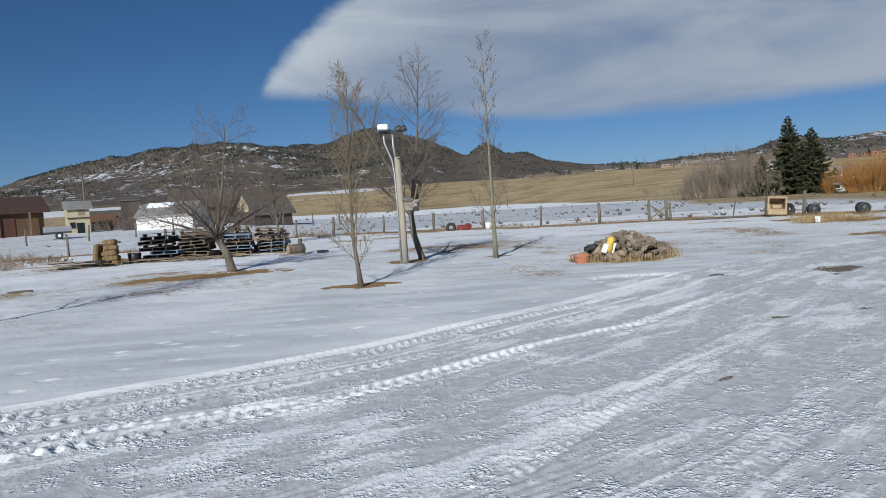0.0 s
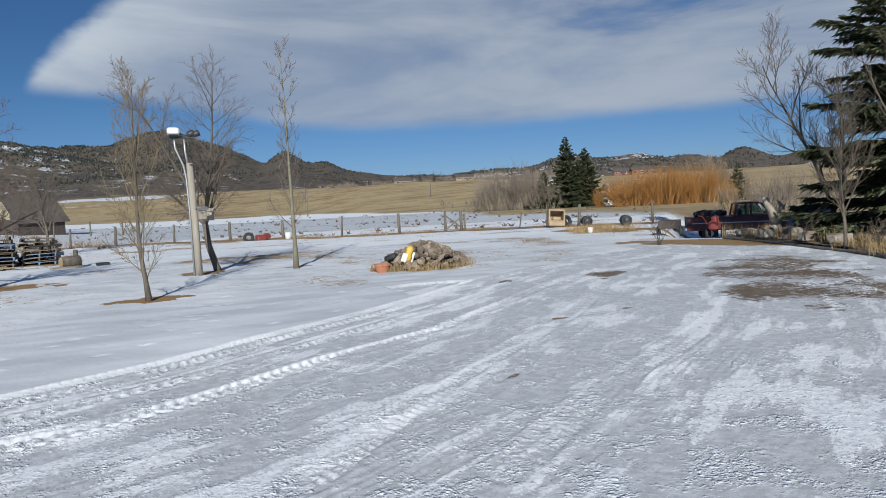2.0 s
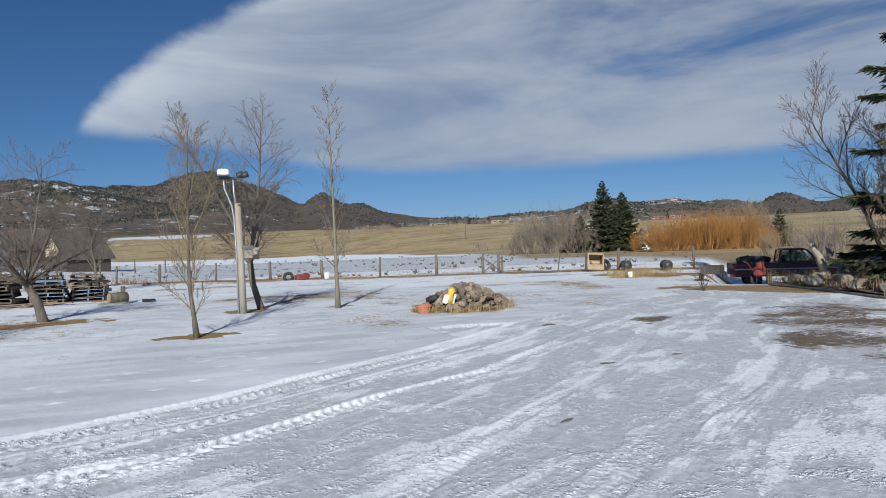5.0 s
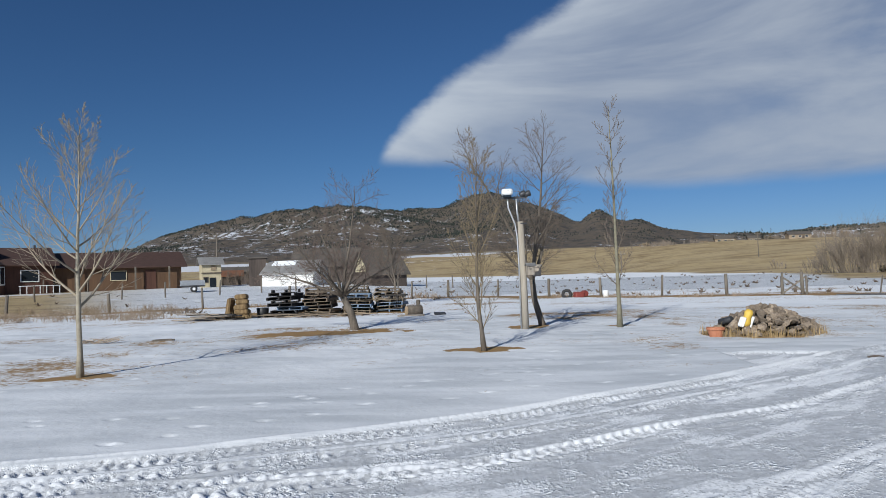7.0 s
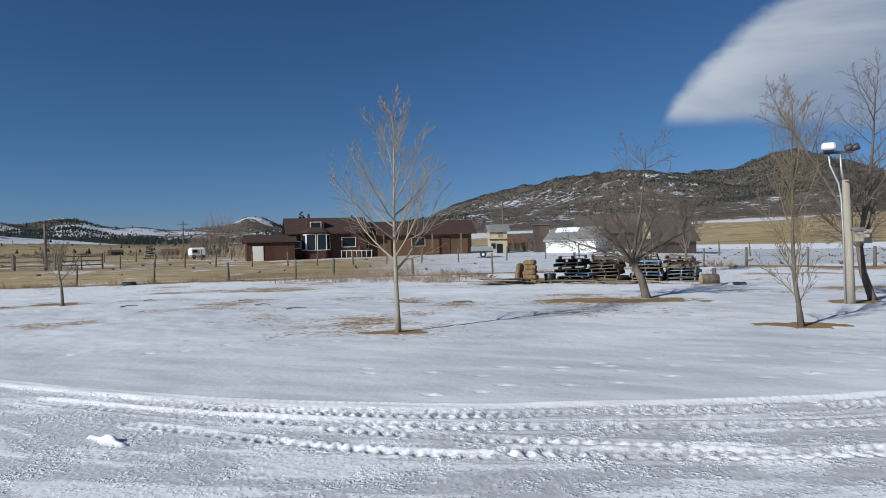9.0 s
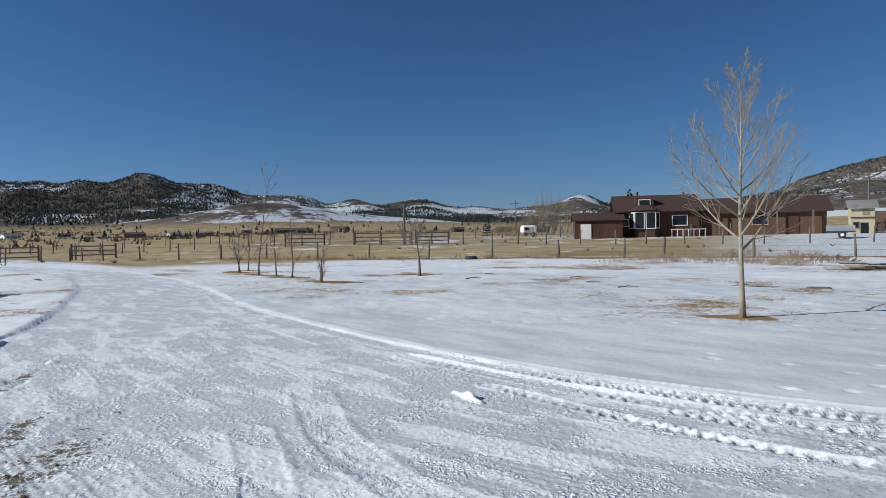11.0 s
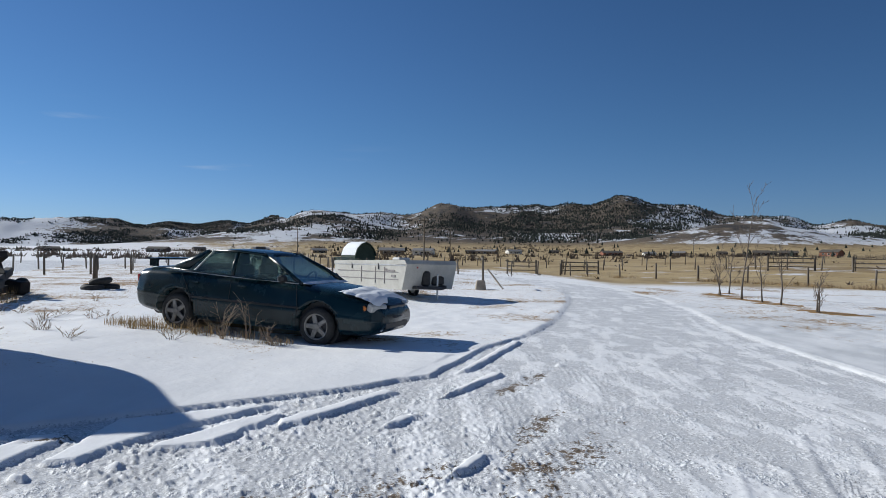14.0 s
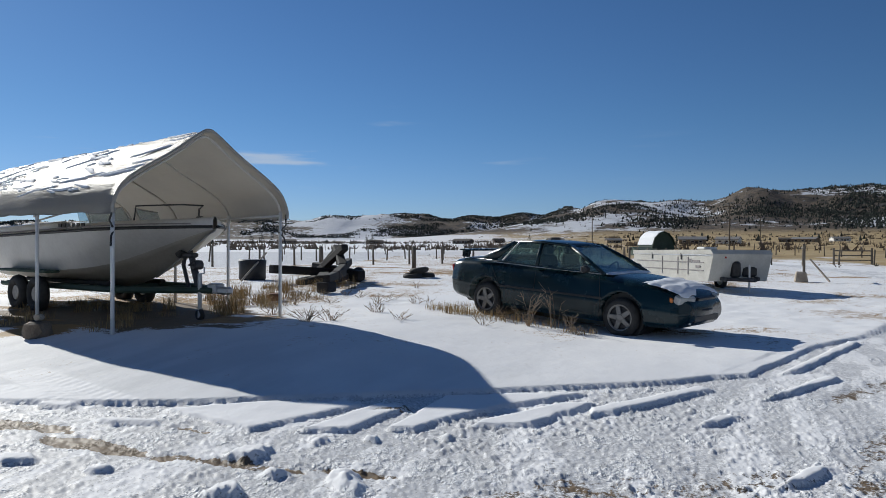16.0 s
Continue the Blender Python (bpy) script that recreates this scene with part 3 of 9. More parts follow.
def make_ground():
    """Rings of vertices round the yard: twice as many in each ring near the walk."""
    fine, rest = np.linspace(-68, 150, 1761), np.linspace(150, 292, 71)[1:-1]
    dense = np.radians(np.concatenate([fine, rest]))
    plain = dense[::2]
    rad, r = [], 0.05
    while r < 4700:
        rad.append(r)
        r *= 1.3 if r < 0.5 else 1.05 if r < 2.4 else 1.0052 if r < 13 else 1.010 if r < 34 else 1.022 if r < 700 else 1.0135
    rad = np.array(rad)
    turn = int(np.searchsorted(rad, 13.0))            # rings within this one are dense
    A = np.concatenate([np.tile(dense, turn), np.tile(plain, len(rad) - turn)])
    r = np.concatenate([np.repeat(rad[:turn], len(dense)), np.repeat(rad[turn:], len(plain))])
    x, y, yaw = -np.sin(A) * r, np.cos(A) * r, np.degrees(A)
    high = np.zeros_like(x)
    k = r > 330
    high[k] = hills(x[k], y[k])
    z = yard_height(x, y) + high
    cover = np.zeros((len(x), 4), np.float32)
    land = np.zeros((len(x), 4), np.float32)
    land[:, 3] = 1
    relief(x, y, r, yaw, z, cover)
    # land use further out
    foot = np.interp(yaw, [-70, -39, -33, -27, -16, -7, 4, 30], [62, 66, 74, 90, 135, 230, 260, 260])
    wob = fbm(x / 40, y / 40, 4, 3)
    east = 1 - step(yaw, 24, 34)
    straw = east * step(r + 40 * wob, foot - 4, foot + 6)
    bare = np.where(yaw < 30, 0.62 + 0.3 * fbm(x / 120, y / 60, 3, 8) + 0.28 * step(-yaw, -6, 8) * (1 - step(r, 330, 480)), 0.5)
    bare = bare - 0.42 * step(yaw, -12, 6) * east * step(r, 520, 700)
    start = 41 + 36 * step(yaw, 76, 88)
    west = step(yaw, 24, 34) * step(r + 10 * wob, start, start + 6)
    straw = np.maximum(straw, west * (1 - step(yaw, 108, 122)))
    bare = np.where(yaw >= 30, 0.50 + 0.25 * wob + 0.30 * step(r, 70, 130) - 0.5 * step(yaw, 92, 118), bare)
    rock = step(high, 5, 22)
    snowy = 0.50 + 0.22 * fbm(x / 300, y / 300, 4, 77)
    snowy = np.where(yaw > 40, 0.50 + 0.38 * fbm(x / 160, y / 160, 5, 77) + 0.10 * step(yaw, 72, 78) * (1 - step(yaw, 91, 96)) - 0.05 * step(yaw, 93, 98) - 0.13 * np.exp(-((yaw - 63) / 8) ** 2), snowy)
    snowy = np.where(yaw > 104, 0.60 + 0.35 * fbm(x / 260, y / 260, 5, 77) - 0.34 * np.exp(-((yaw - 121.5) / 3.2) ** 2), snowy)
    snowy = np.where(yaw < 40, 0.57 + 0.2 * fbm(x / 300, y / 300, 4, 77) + 0.05 * step(high, 40, 110), snowy)
    land[:, 0], land[:, 1], land[:, 2] = rock, straw, np.where(rock > 0.5, snowy, bare)
    N, n, first = len(dense), len(plain), turn * len(dense)
    verts = np.vstack([np.column_stack([x, y, z]), [[0, 0, 0]]]).astype(np.float32)
    polys = []

    def rings(start, count, size):
        i = np.arange(size)
        j = (i + 1) % size
        for k in range(count - 1):
            o = start + k * size
            polys.append(np.column_stack([o + i, o + j, o + size + j, o + size + i]))
    rings(0, turn, N)
    rings(first, len(rad) - turn, n)
    quads = np.vstack(polys)
    i, o = np.arange(n), (turn - 1) * N
    seam = np.column_stack([o + 2 * i, o + 2 * i + 1, o + (2 * i + 2) % N, first + (i + 1) % n, first + i])
    i = np.arange(N)
    hub = np.column_stack([np.full(N, len(x)), (i + 1) % N, i])
    sizes = np.concatenate([np.full(len(quads), 4), np.full(len(seam), 5), np.full(N, 3)])
    loops = np.concatenate([quads.ravel(), seam.ravel(), hub.ravel()])
    starts = np.concatenate([[0], np.cumsum(sizes)[:-1]])
    me = bpy.data.meshes.new("ground")
    me.vertices.add(len(verts))
    me.vertices.foreach_set("co", verts.ravel())
    me.loops.add(len(loops))
    me.loops.foreach_set("vertex_index", loops.astype(np.int32))
    me.polygons.add(len(sizes))
    me.polygons.foreach_set("loop_start", starts.astype(np.int32))
    me.update(calc_edges=True)
    me.polygons.foreach_set("use_smooth", np.ones(len(sizes), bool))
    for name, data in (("cover", cover), ("land", land)):
        att = me.color_attributes.new(name, "FLOAT_COLOR", "POINT")
        att.data.foreach_set("color", np.vstack([data, data[-1:] * 0]).ravel())
    me.materials.append(GROUND)
    me.validate()
    return tagged(new("ground", me), "snow-covered gravel yard, straw fields and rocky hills", "ground", kind="structure")


# tyre tracks with lugs: line, width, lug spacing, depth
LUGS = [
    (curve([(8.6, 13.1), (5.75, 11.2), (3.65, 9.3), (1.75, 8.0), (0.1, 6.85), (-1.4, 6.15), (-2.95, 5.5), (-4.65, 5.1), (-7, 4.92)]), 0.26, 0.11, 0.039),
    (curve([(8.9, 12.6), (6.1, 10.7), (4.0, 8.9), (2.1, 7.55), (0.4, 6.4), (-1.2, 5.75), (-2.8, 5.15), (-4.6, 4.8), (-7, 4.65)]), 0.22, 0.13, 0.033),
    (curve([(9.4, 12.2), (6.4, 10.0), (4.3, 8.15), (2.9, 7.1), (1.9, 6.55), (1.0, 5.95), (0.2, 5.5), (-0.7, 5.1), (-1.9, 4.75)]), 0.26, 0.12, 0.039),
    (curve([(-0.2, 5.42), (-1.2, 5.22), (-2.2, 5.0), (-3.4, 4.85)]), 0.22, 0.12, 0.030),
    (curve([(-1.7, 4.68), (-2.4, 4.5), (-3.6, 4.38), (-5.2, 4.35)]), 0.16, 0.12, 0.030),
    (curve([(-5.2, -7.5), (-4.75, -5.9), (-4.55, -5.0)]), 0.5, 0.14, 0.009),
    (curve([(-4.6, -7.0), (-4.3, -5.6), (-4.1, -4.9)]), 0.4, 0.14, 0.009),
    (curve([(-3.2, 2.2), (-4.6, 2.4), (-6.0, 2.9)]), 0.35, 0.05, 0.018),
    (curve([(-3.1, 1.2), (-4.2, 1.7), (-5.2, 2.0)]), 0.3, 0.05, 0.018),
    (curve([(2.0, 3.2), (3.6, 4.4), (5.6, 5.6), (8.0, 7.4)]), 0.3, 0.09, 0.015),
    (curve([(1.0, 3.6), (2.7, 5.3), (5.2, 7.4), (7.4, 9.8)]), 0.3, 0.09, 0.018),
]
# low snow ridges thrown up beside the wheels: line, width, height
RIDGES = [
    (curve([(5.6, 11.4), (3.5, 9.55), (1.6, 8.25), (0.0, 7.12), (-1.5, 6.42), (-3.0, 5.78), (-4.7, 5.38), (-7, 5.2), (-9.7, 5.28), (-13, 5.5), (-16.5, 6.05), (-20.5, 6.85)]), 0.080, 0.022),
    (curve([(4.0, 9.2), (2.0, 7.75), (0.3, 6.6), (-1.2, 5.95), (-2.8, 5.33), (-4.6, 4.95), (-6.8, 4.8), (-10, 4.9)]), 0.050, 0.017),
    (curve([(3.5, 7.45), (2.9, 7.22), (1.9, 6.7), (1.0, 6.1), (0.2, 5.62)]), 0.048, 0.021),
    (curve([(0.2, 5.45), (-0.4, 5.34), (-1.3, 5.2), (-1.9, 5.1)]), 0.048, 0.024),
    (curve([(-1.75, 4.72), (-2.4, 4.56), (-3.1, 4.44), (-3.6, 4.42)]), 0.048, 0.026),
    (curve([(-4.7, 3.85), (-4.98, 3.9), (-5.15, 3.92)]), 0.056, 0.034),
    (curve([(-5.7, 3.8), (-6.1, 3.86), (-6.7, 3.92)]), 0.048, 0.022),
    (curve([(-8.6, 4.3), (-11, 4.5), (-14, 5.0), (-18, 5.9)]), 0.048, 0.015),
    (curve([(2.2, 4.9), (3.0, 5.6), (3.9, 6.2)]), 0.040, 0.011),
]
# plates of untouched snow left standing between the wheel tracks
PLATES_LOT = [
    [(-4.72, -4.95), (-4.53, -3.86), (-4.61, -3.81), (-5.62, -3.42), (-5.3, -4.25)],
    [(-4.67, -3.5), (-4.84, -3.13), (-5.72, -3.08), (-5.66, -3.38)],
    [(-4.98, -2.91), (-5.08, -2.7), (-5.4, -2.61), (-6.02, -2.32), (-7.0, -1.69), (-6.2, -2.95)],
    [(-5.32, -2.35), (-5.58, -1.92), (-6.58, -1.6), (-6.35, -1.93), (-5.53, -2.34)],
    [(-6.03, -1.59), (-6.53, -1.25), (-7.61, -0.7), (-7.70, -0.85), (-6.32, -1.62)],
    [(-4.30, -6.02), (-4.44, -5.73), (-4.57, -5.82), (-4.45, -6.13)],
    [(-4.17, -5.12), (-4.33, -4.58), (-4.43, -4.66), (-4.29, -5.19)],
    [(-3.19, -4.78), (-3.33, -4.6), (-3.42, -4.75), (-3.32, -4.95)],
]
PLATES_DRIVE = [
    [(-8.21, -0.78), (-8.58, -0.38), (-11.32, 0.38), (-10.52, -0.04)],
    [(-8.80, -0.09), (-9.06, 0.13), (-12.01, 1.06), (-12.1, 0.90)],
    [(-7.34, -0.29), (-7.68, -0.03), (-8.8, 0.51), (-8.9, 0.38)],
    [(-6.12, -0.76), (-6.28, -0.54), (-6.65, -0.39), (-6.52, -0.61)],
    [(-4.76, -0.26), (-5.04, -0.02), (-5.45, 0.15), (-5.38, 0.01)],
]
# lumps of kicked-up snow: x, y, radius, height
LUMPS = [(-4.09, -3.46, 0.15, 0.055), (-4.72, -2.85, 0.10, 0.045), (-4.56, -3.19, 0.10, 0.030), (-3.45, -3.11, 0.14, 0.06), (-3.81, -3.05, 0.10, 0.05), (-3.79, -2.45, 0.13, 0.05), (-3.93, -2.62, 0.12, 0.055),
         (-4.9, 3.9, 0.076, 0.035), (-9.6, 1.3, 0.085, 0.035), (-3.7, -2.2, 0.085, 0.035), (-3.4, -4.1, 0.085, 0.035), (-5.0, -2.4, 0.07, 0.03), (-3.3, 1.5, 0.09, 0.03)]
# bare earth: x, y, half-length, half-width, heading in degrees, strength
EARTH = [(9.9, 8.3, 4.2, 1.7, 58, 0.56), (11.6, 10.2, 1.3, 0.9, 30, 0.5), (8.2, 6.0, 1.0, 0.6, 60, 0.5), (-8.9, -10.4, 2.9, 2.1, 76, 1.0), (-3.92, -5.6, 0.55, 0.16, 100, 1.0), (-3.78, -4.5, 0.75, 0.12, 91, 1.0), (-3.88, -3.5, 0.55, 0.09, 95, 0.75), (-4.06, -2.62, 0.3, 0.07, 94, 0.85), (-4.40, -4.25, 0.25, 0.07, 90, 0.7), (-4.2, -1.2, 1.6, 0.35, 130, 0.42), (-5.4, 0.7, 1.8, 0.35, 150, 0.40),
         (-8.4, 0.72, 1.0, 0.16, 155, 0.52), (-6.2, 0.55, 1.1, 0.18, 160, 0.44), (-5.6, -3.1, 0.3, 0.08, 130, 0.5), (6.1, 11.0, 0.28, 0.16, 40, 0.9), (4.8, 7.1, 0.17, 0.1, 20, 1.0),
         (5.9, 7.2, 0.2, 0.06, 10, 0.9), (8.0, 10.6, 0.8, 0.4, 40, 0.55), (3.0, 5.0, 0.2, 0.05, 30, 0.5)]
# straw showing at tree feet, along fences, under the shelter: x, y, half-length, half-width, heading, strength
STRAW = [(-8.8, -10.3, 2.9, 2.0, 76, 1.0), (0.2, 12.85, 0.75, 0.42, 10, 0.9), (-6.1, 10.45, 0.7, 0.3, 20, 0.9), (-3.7, 17.4, 2.0, 0.85, 5, 0.95), (1.3, 17.5, 0.8, 0.5, 20, 0.7), (3.5, 17.2, 0.5, 0.3, 10, 0.5),
         (5.8, 14.6, 1.4, 1.3, 0, 0.8), (-10.2, -11.2, 3.6, 2.1, 80, 0.42), (-12.8, -9.6, 2.6, 1.2, 70, 0.32), (-14.2, -4.9, 1.6, 0.6, 57, 0.9), (-12.8, -3.6, 1.4, 0.45, 57, 0.7), (-18.5, -12.0, 6.0, 2.0, 25, 0.36),
         (-20.1, 14.1, 1.1, 0.5, 20, 0.8), (-19.4, 10.3, 1.3, 0.5, 20, 0.8), (-23, 10.5, 0.9, 0.45, 20, 0.9), (-24.5, 10.6, 0.9, 0.4, 0, 0.7), (-26, 10.5, 0.8, 0.4, 0, 0.7), (-28.8, 10.8, 1.2, 0.5, 0, 0.8),
         (-29.9, 11.8, 0.7, 0.4, 0, 0.7), (-7.0, 27.4, 6.0, 2.0, 0, 0.65), (15.5, 13.2, 4.6, 1.5, 122, 0.9), (14.0, 8.2, 3.2, 1.4, 62, 0.8), (17.6, 23.4, 3.2, 1.3, 120, 0.95), (17.5, 17.5, 3.0, 2.0, 120, 0.5)]
LANE = curve([(-75, -4.5), (-52, 4.6), (-40, 9.3), (-33.2, 12.0), (-24, 15.6), (-17, 18.1), (-11.4, 20.0), (-8, 21.2), (-4, 22.6), (2, 25.0), (8, 26), (14, 25)])
FENCE_A, FENCE_B, FENCE_C, FENCE_D = (14.0, 32.0), (-4.0, 42.0), (-57.0, 9.0), (30.0, 22.0)


def ellipse(px, py, x, y, a, b, heading, rag=0.5, seed=0):
    c, s = math.cos(radians(heading)), math.sin(radians(heading))
    u, v = ((px - x) * c + (py - y) * s) / a, (-(px - x) * s + (py - y) * c) / b
    d = np.hypot(u, v) + rag * grain(px / (0.5 * b + 0.1), py / (0.5 * b + 0.1), 4, 50 + seed)
    return 1 - step(d, 0.55, 1.1)


def plate_depth(px, py, outline):
    """How far places lie inside an outline, negative outside."""
    p = np.array(outline, float)
    best, inside = np.full(len(px), 1e9), np.zeros(len(px), bool)
    for (ax, ay), (bx, by) in zip(p, np.roll(p, -1, 0)):
        dx, dy = bx - ax, by - ay
        u = np.clip(((px - ax) * dx + (py - ay) * dy) / (dx * dx + dy * dy), 0, 1)
        best = np.minimum(best, np.hypot(px - ax - u * dx, py - ay - u * dy))
        if abs(dy) > 1e-9:
            inside ^= ((ay > py) != (by > py)) & (px < (py - ay) / dy * dx + ax)
    return np.where(inside, best, -best)


def relief(x, y, r, yaw, z, cover):
    """Snow depth, the worn drive and its ruts, where the ground is near."""
    k = np.where(r < 110)[0]
    px, py, yw, rr = x[k], y[k], yaw[k], r[k]
    out_d, in_d, out_s = np.full(len(k), 50.0), np.full(len(k), 50.0), np.zeros(len(k))
    i, d, s = along(OUTER, px, py, 30)
    out_d[i], out_s[i] = d, s
    i, d, s = along(INNER, px, py, 30)
    in_d[i] = d
    inside = (out_d > 0) & ~((in_d > 0) & (in_d < 49)) & (yw > -75) & (yw < 165)
    # the turning place by the garden
    inside |= (px > 4) & (py < 12 - 0.1 * px) & (py > -30) & (px < 15)
    # worn ground behind the turning place
    behind = ((yw > 158) | (yw < -66)) & (py < 4) & (rr < 26)
    inside |= behind
    edge = np.where(behind, 9.0, np.minimum(np.abs(out_d), np.abs(in_d)))
    crisp = np.abs(in_d) < np.abs(out_d)
    wob = np.where(crisp, 0.010, 0.05) * grain(px * 2.2, py * 2.2, 3, 9)
    packed = np.where(inside, step(edge + wob, 0.0, np.where(crisp, np.maximum(0.04, 0.0075 * rr), 0.06)), 0.0)
    fade = 1 - step(px, 5.0, 9.0)                      # the edge dies away into the turning place
    h = np.where(crisp & (rr < 30), 0.050, 0.034) * (1 - packed) * fade + (0.010 * grain(px * 1.1, py * 1.1, 3, 4) + 0.030 * grain(px * 2.6, py * 2.6, 3, 6, 0.5) * step(rr, 9, 16)) * (1 - packed)
    # scraped streaks along the way of driving
    streak = grain(out_s * 1.1, out_d * 5.5, 5, 21, 0.6) + 0.5 * grain(px * 2.3, py * 2.3, 4, 22)
    blotch = grain(px * 0.6, py * 0.6, 3, 25)
    grey = 0.94 - 0.56 * step(streak - 0.25 * blotch, 0.0, 0.42)
    churn = np.clip((-px - 2.0) / 2.2, 0, 1) * np.clip((1.6 - py) / 2.0, 0, 1)     # broken crust by the lot
    loose = np.clip(0.35 + 2.2 * grain(px * 0.9, py * 0.9, 3, 41), 0, 1)
    clods = np.clip(grain(px * 24, py * 24, 2, 40, 0.6) * 2.6 - 0.25, 0, 1.1)
    h += packed * ((0.004 + 0.017 * churn) * clods * np.maximum(loose, 0.45 * churn) + 0.006 * step(streak, 0.0, 0.3) + (0.004 + 0.006 * churn) * grain(px * 40, py * 40, 2, 42))
    # shallow wheel grooves run along the drive
    comb = np.sin(out_d * 2 * np.pi / 0.075) * np.clip(2.5 * grain(out_s * 0.35, out_d * 1.4, 3, 44) - 0.15, 0, 1)
    h += packed * 0.0028 * comb * (1 - churn) * (rr < 16)
    colour = packed * grey * (1 - 0.27 * step(-px, 0.5, 6.0))
    # thin glazed snow on the near lawn
    glaze = (1 - packed) * np.maximum(step(px, -11.0, -2.0), 0.85 * step(py, 2.0, 5.0)) * (1 - 0.75 * step(rr, 16, 34)) * np.clip(0.85 + 0.9 * grain(px * 0.4, py * 0.4, 3, 27), 0, 1)
    for n, (line, wide, gap, deep) in enumerate(LUGS):
        i, d, s = along(line, px, py, wide)
        band = (1 - step(np.abs(d), wide * 0.40, wide * 0.52)) * (1 - 0.5 * step(-px[i], 3.5, 7.0))
        skew = s + np.abs(d) * 0.55
        bar = np.clip(2.4 * np.sin(2 * np.pi * skew / gap + 0.8 * grain(px[i] * 2, py[i] * 2, 2, 63)), -1, 1)
        worn = np.clip(0.75 + 1.6 * grain(px[i] * 1.6, py[i] * 1.6, 3, 60 + n), 0, 1.15)
        h[i] += band * deep * (0.28 * bar * worn - 0.08) + 0.3 * deep * band * grain(px[i] * 21, py[i] * 21, 2, 64) + deep * 0.3 * np.exp(-((np.abs(d) - wide * 0.56) / (wide * 0.12)) ** 2)
        colour[i] = colour[i] * (1 - 0.65 * band * np.clip(0.55 + 0.5 * bar, 0, 1) * np.clip(worn, 0.3, 1))
        glaze[i] *= 1 - band
    for n, (line, wide, high) in enumerate(RIDGES):
        i, d, s = along(line, px, py, wide * 3)
        # squeezed out between the tyre's lugs: rounded beads, notched on the wheel's side
        beat = (s / 0.10 + 0.3 * grain(s * 1.7, s * 0, 2, 71)) % 1.0
        notch = np.clip(1 - np.abs(beat - 0.5) / 0.16, 0, 1) * step(d, -wide * 0.9, wide * 0.5) * np.clip(0.9 + 2.0 * grain(s * 0.5, s * 0 + 3, 2, 72), 0, 1)
        wide = wide * (0.50 if wide > 0.055 else 0.75)
        shape = np.exp(-np.abs(d / wide) ** 3) * np.clip(0.95 + 1.0 * grain(s * 0.8, s * 0 + n, 3, 70), 0, 1.3) * (1 - 0.85 * notch)
        shape = shape * (1 - 0.55 * step(-px[i], 3.5, 7.5))
        h[i] += 0.75 * high * shape
        colour[i] *= 1 - 0.95 * np.clip(shape * 1.4, 0, 1)
        glaze[i] *= 1 - np.clip(shape * 1.4, 0, 1)
    for n, outline in enumerate(PLATES_LOT + PLATES_DRIVE):
        q = np.array(outline)
        i = np.where((px > q[:, 0].min() - 0.1) & (px < q[:, 0].max() + 0.1) & (py > q[:, 1].min() - 0.1) & (py < q[:, 1].max() + 0.1))[0]
        d = plate_depth(px[i], py[i], outline) + 0.03 * grain(px[i] * 5, py[i] * 5, 2, 90 + n)
        shape = step(d, -0.015, 0.03)
        h[i] = h[i] * (1 - shape) + (0.043 + 0.01 * grain(px[i] * 3, py[i] * 3, 2, 95)) * shape
        colour[i] *= 1 - shape
    for lx, ly, lr, lh in LUMPS:
        i = np.where((np.abs(px - lx) < 0.4) & (np.abs(py - ly) < 0.4))[0]
        d = np.hypot(px[i] - lx, py[i] - ly) + 0.8 * lr * grain(px[i] * 7, py[i] * 7, 3, 97)
        shape = 1 - step(d, lr * 0.2, lr)
        h[i] += lh * shape
        colour[i] *= 1 - shape
    # footprints across the lawn
    rnd = np.random.RandomState(7)
    for a, b, n in (((-3.6, 6.2), (1.2, 11.2), 12), ((-0.3, 9.2), (3.6, 11.5), 10), ((-4.6, 6.9), (-1.5, 8.8), 8), ((0.2, 9.9), (1.0, 12.3), 9), ((-9.5, 7.0), (-4.0, 11.0), 10), ((-2.6, 6.6), (2.2, 9.6), 9)):
        for q in np.linspace(0, 1, n):
            fx, fy = a[0] + (b[0] - a[0]) * q + rnd.normal(0, 0.22), a[1] + (b[1] - a[1]) * q + rnd.normal(0, 0.18)
            i = np.where((np.abs(px - fx) < 0.3) & (np.abs(py - fy) < 0.3))[0]
            d = np.hypot((px[i] - fx) / 0.10, (py[i] - fy) / 0.05)
            h[i] -= 0.014 * (1 - step(d, 0.3, 1.1))
            flung = (1 - step(np.hypot((px[i] - fx - 0.10) / 0.10, (py[i] - fy - 0.04) / 0.04), 0.4, 1.1)) * rnd.uniform(0, 1)
            h[i] += 0.010 * flung
            glaze[i] *= 1 - flung
    earth, straw = np.zeros(len(k)), np.zeros(len(k))
    for n, (ex, ey, a, b, heading, strong) in enumerate(EARTH):
        m = ellipse(px, py, ex, ey, a, b, heading, 0.7, n)
        earth = np.maximum(earth, strong * m)
    for n, (ex, ey, a, b, heading, strong) in enumerate(STRAW):
        straw = np.maximum(straw, strong * ellipse(px, py, ex, ey, a, b, heading, 0.5, 20 + n))
    h -= 0.02 * earth
    # the lawn: thin snow with grass blades breaking through further off
    lawn = (1 - packed) * (0.09 + 0.12 * step(rr, 9, 26) + 0.34 * np.maximum(grain(px / 2.2, py / 2.2, 5, 15, 0.6), 0) * step(rr, 6, 12))
    lawn = lawn + (1 - packed) * 0.08 * step(-px, 8, 12) * (1 - step(py, -4.5, -2.5)) * np.clip(0.5 + 2 * grain(px / 1.8, py / 1.8, 4, 18), 0, 1.6)
    i, d, s = along(LANE, px, py, 3.0)
    clear = np.zeros(len(k))
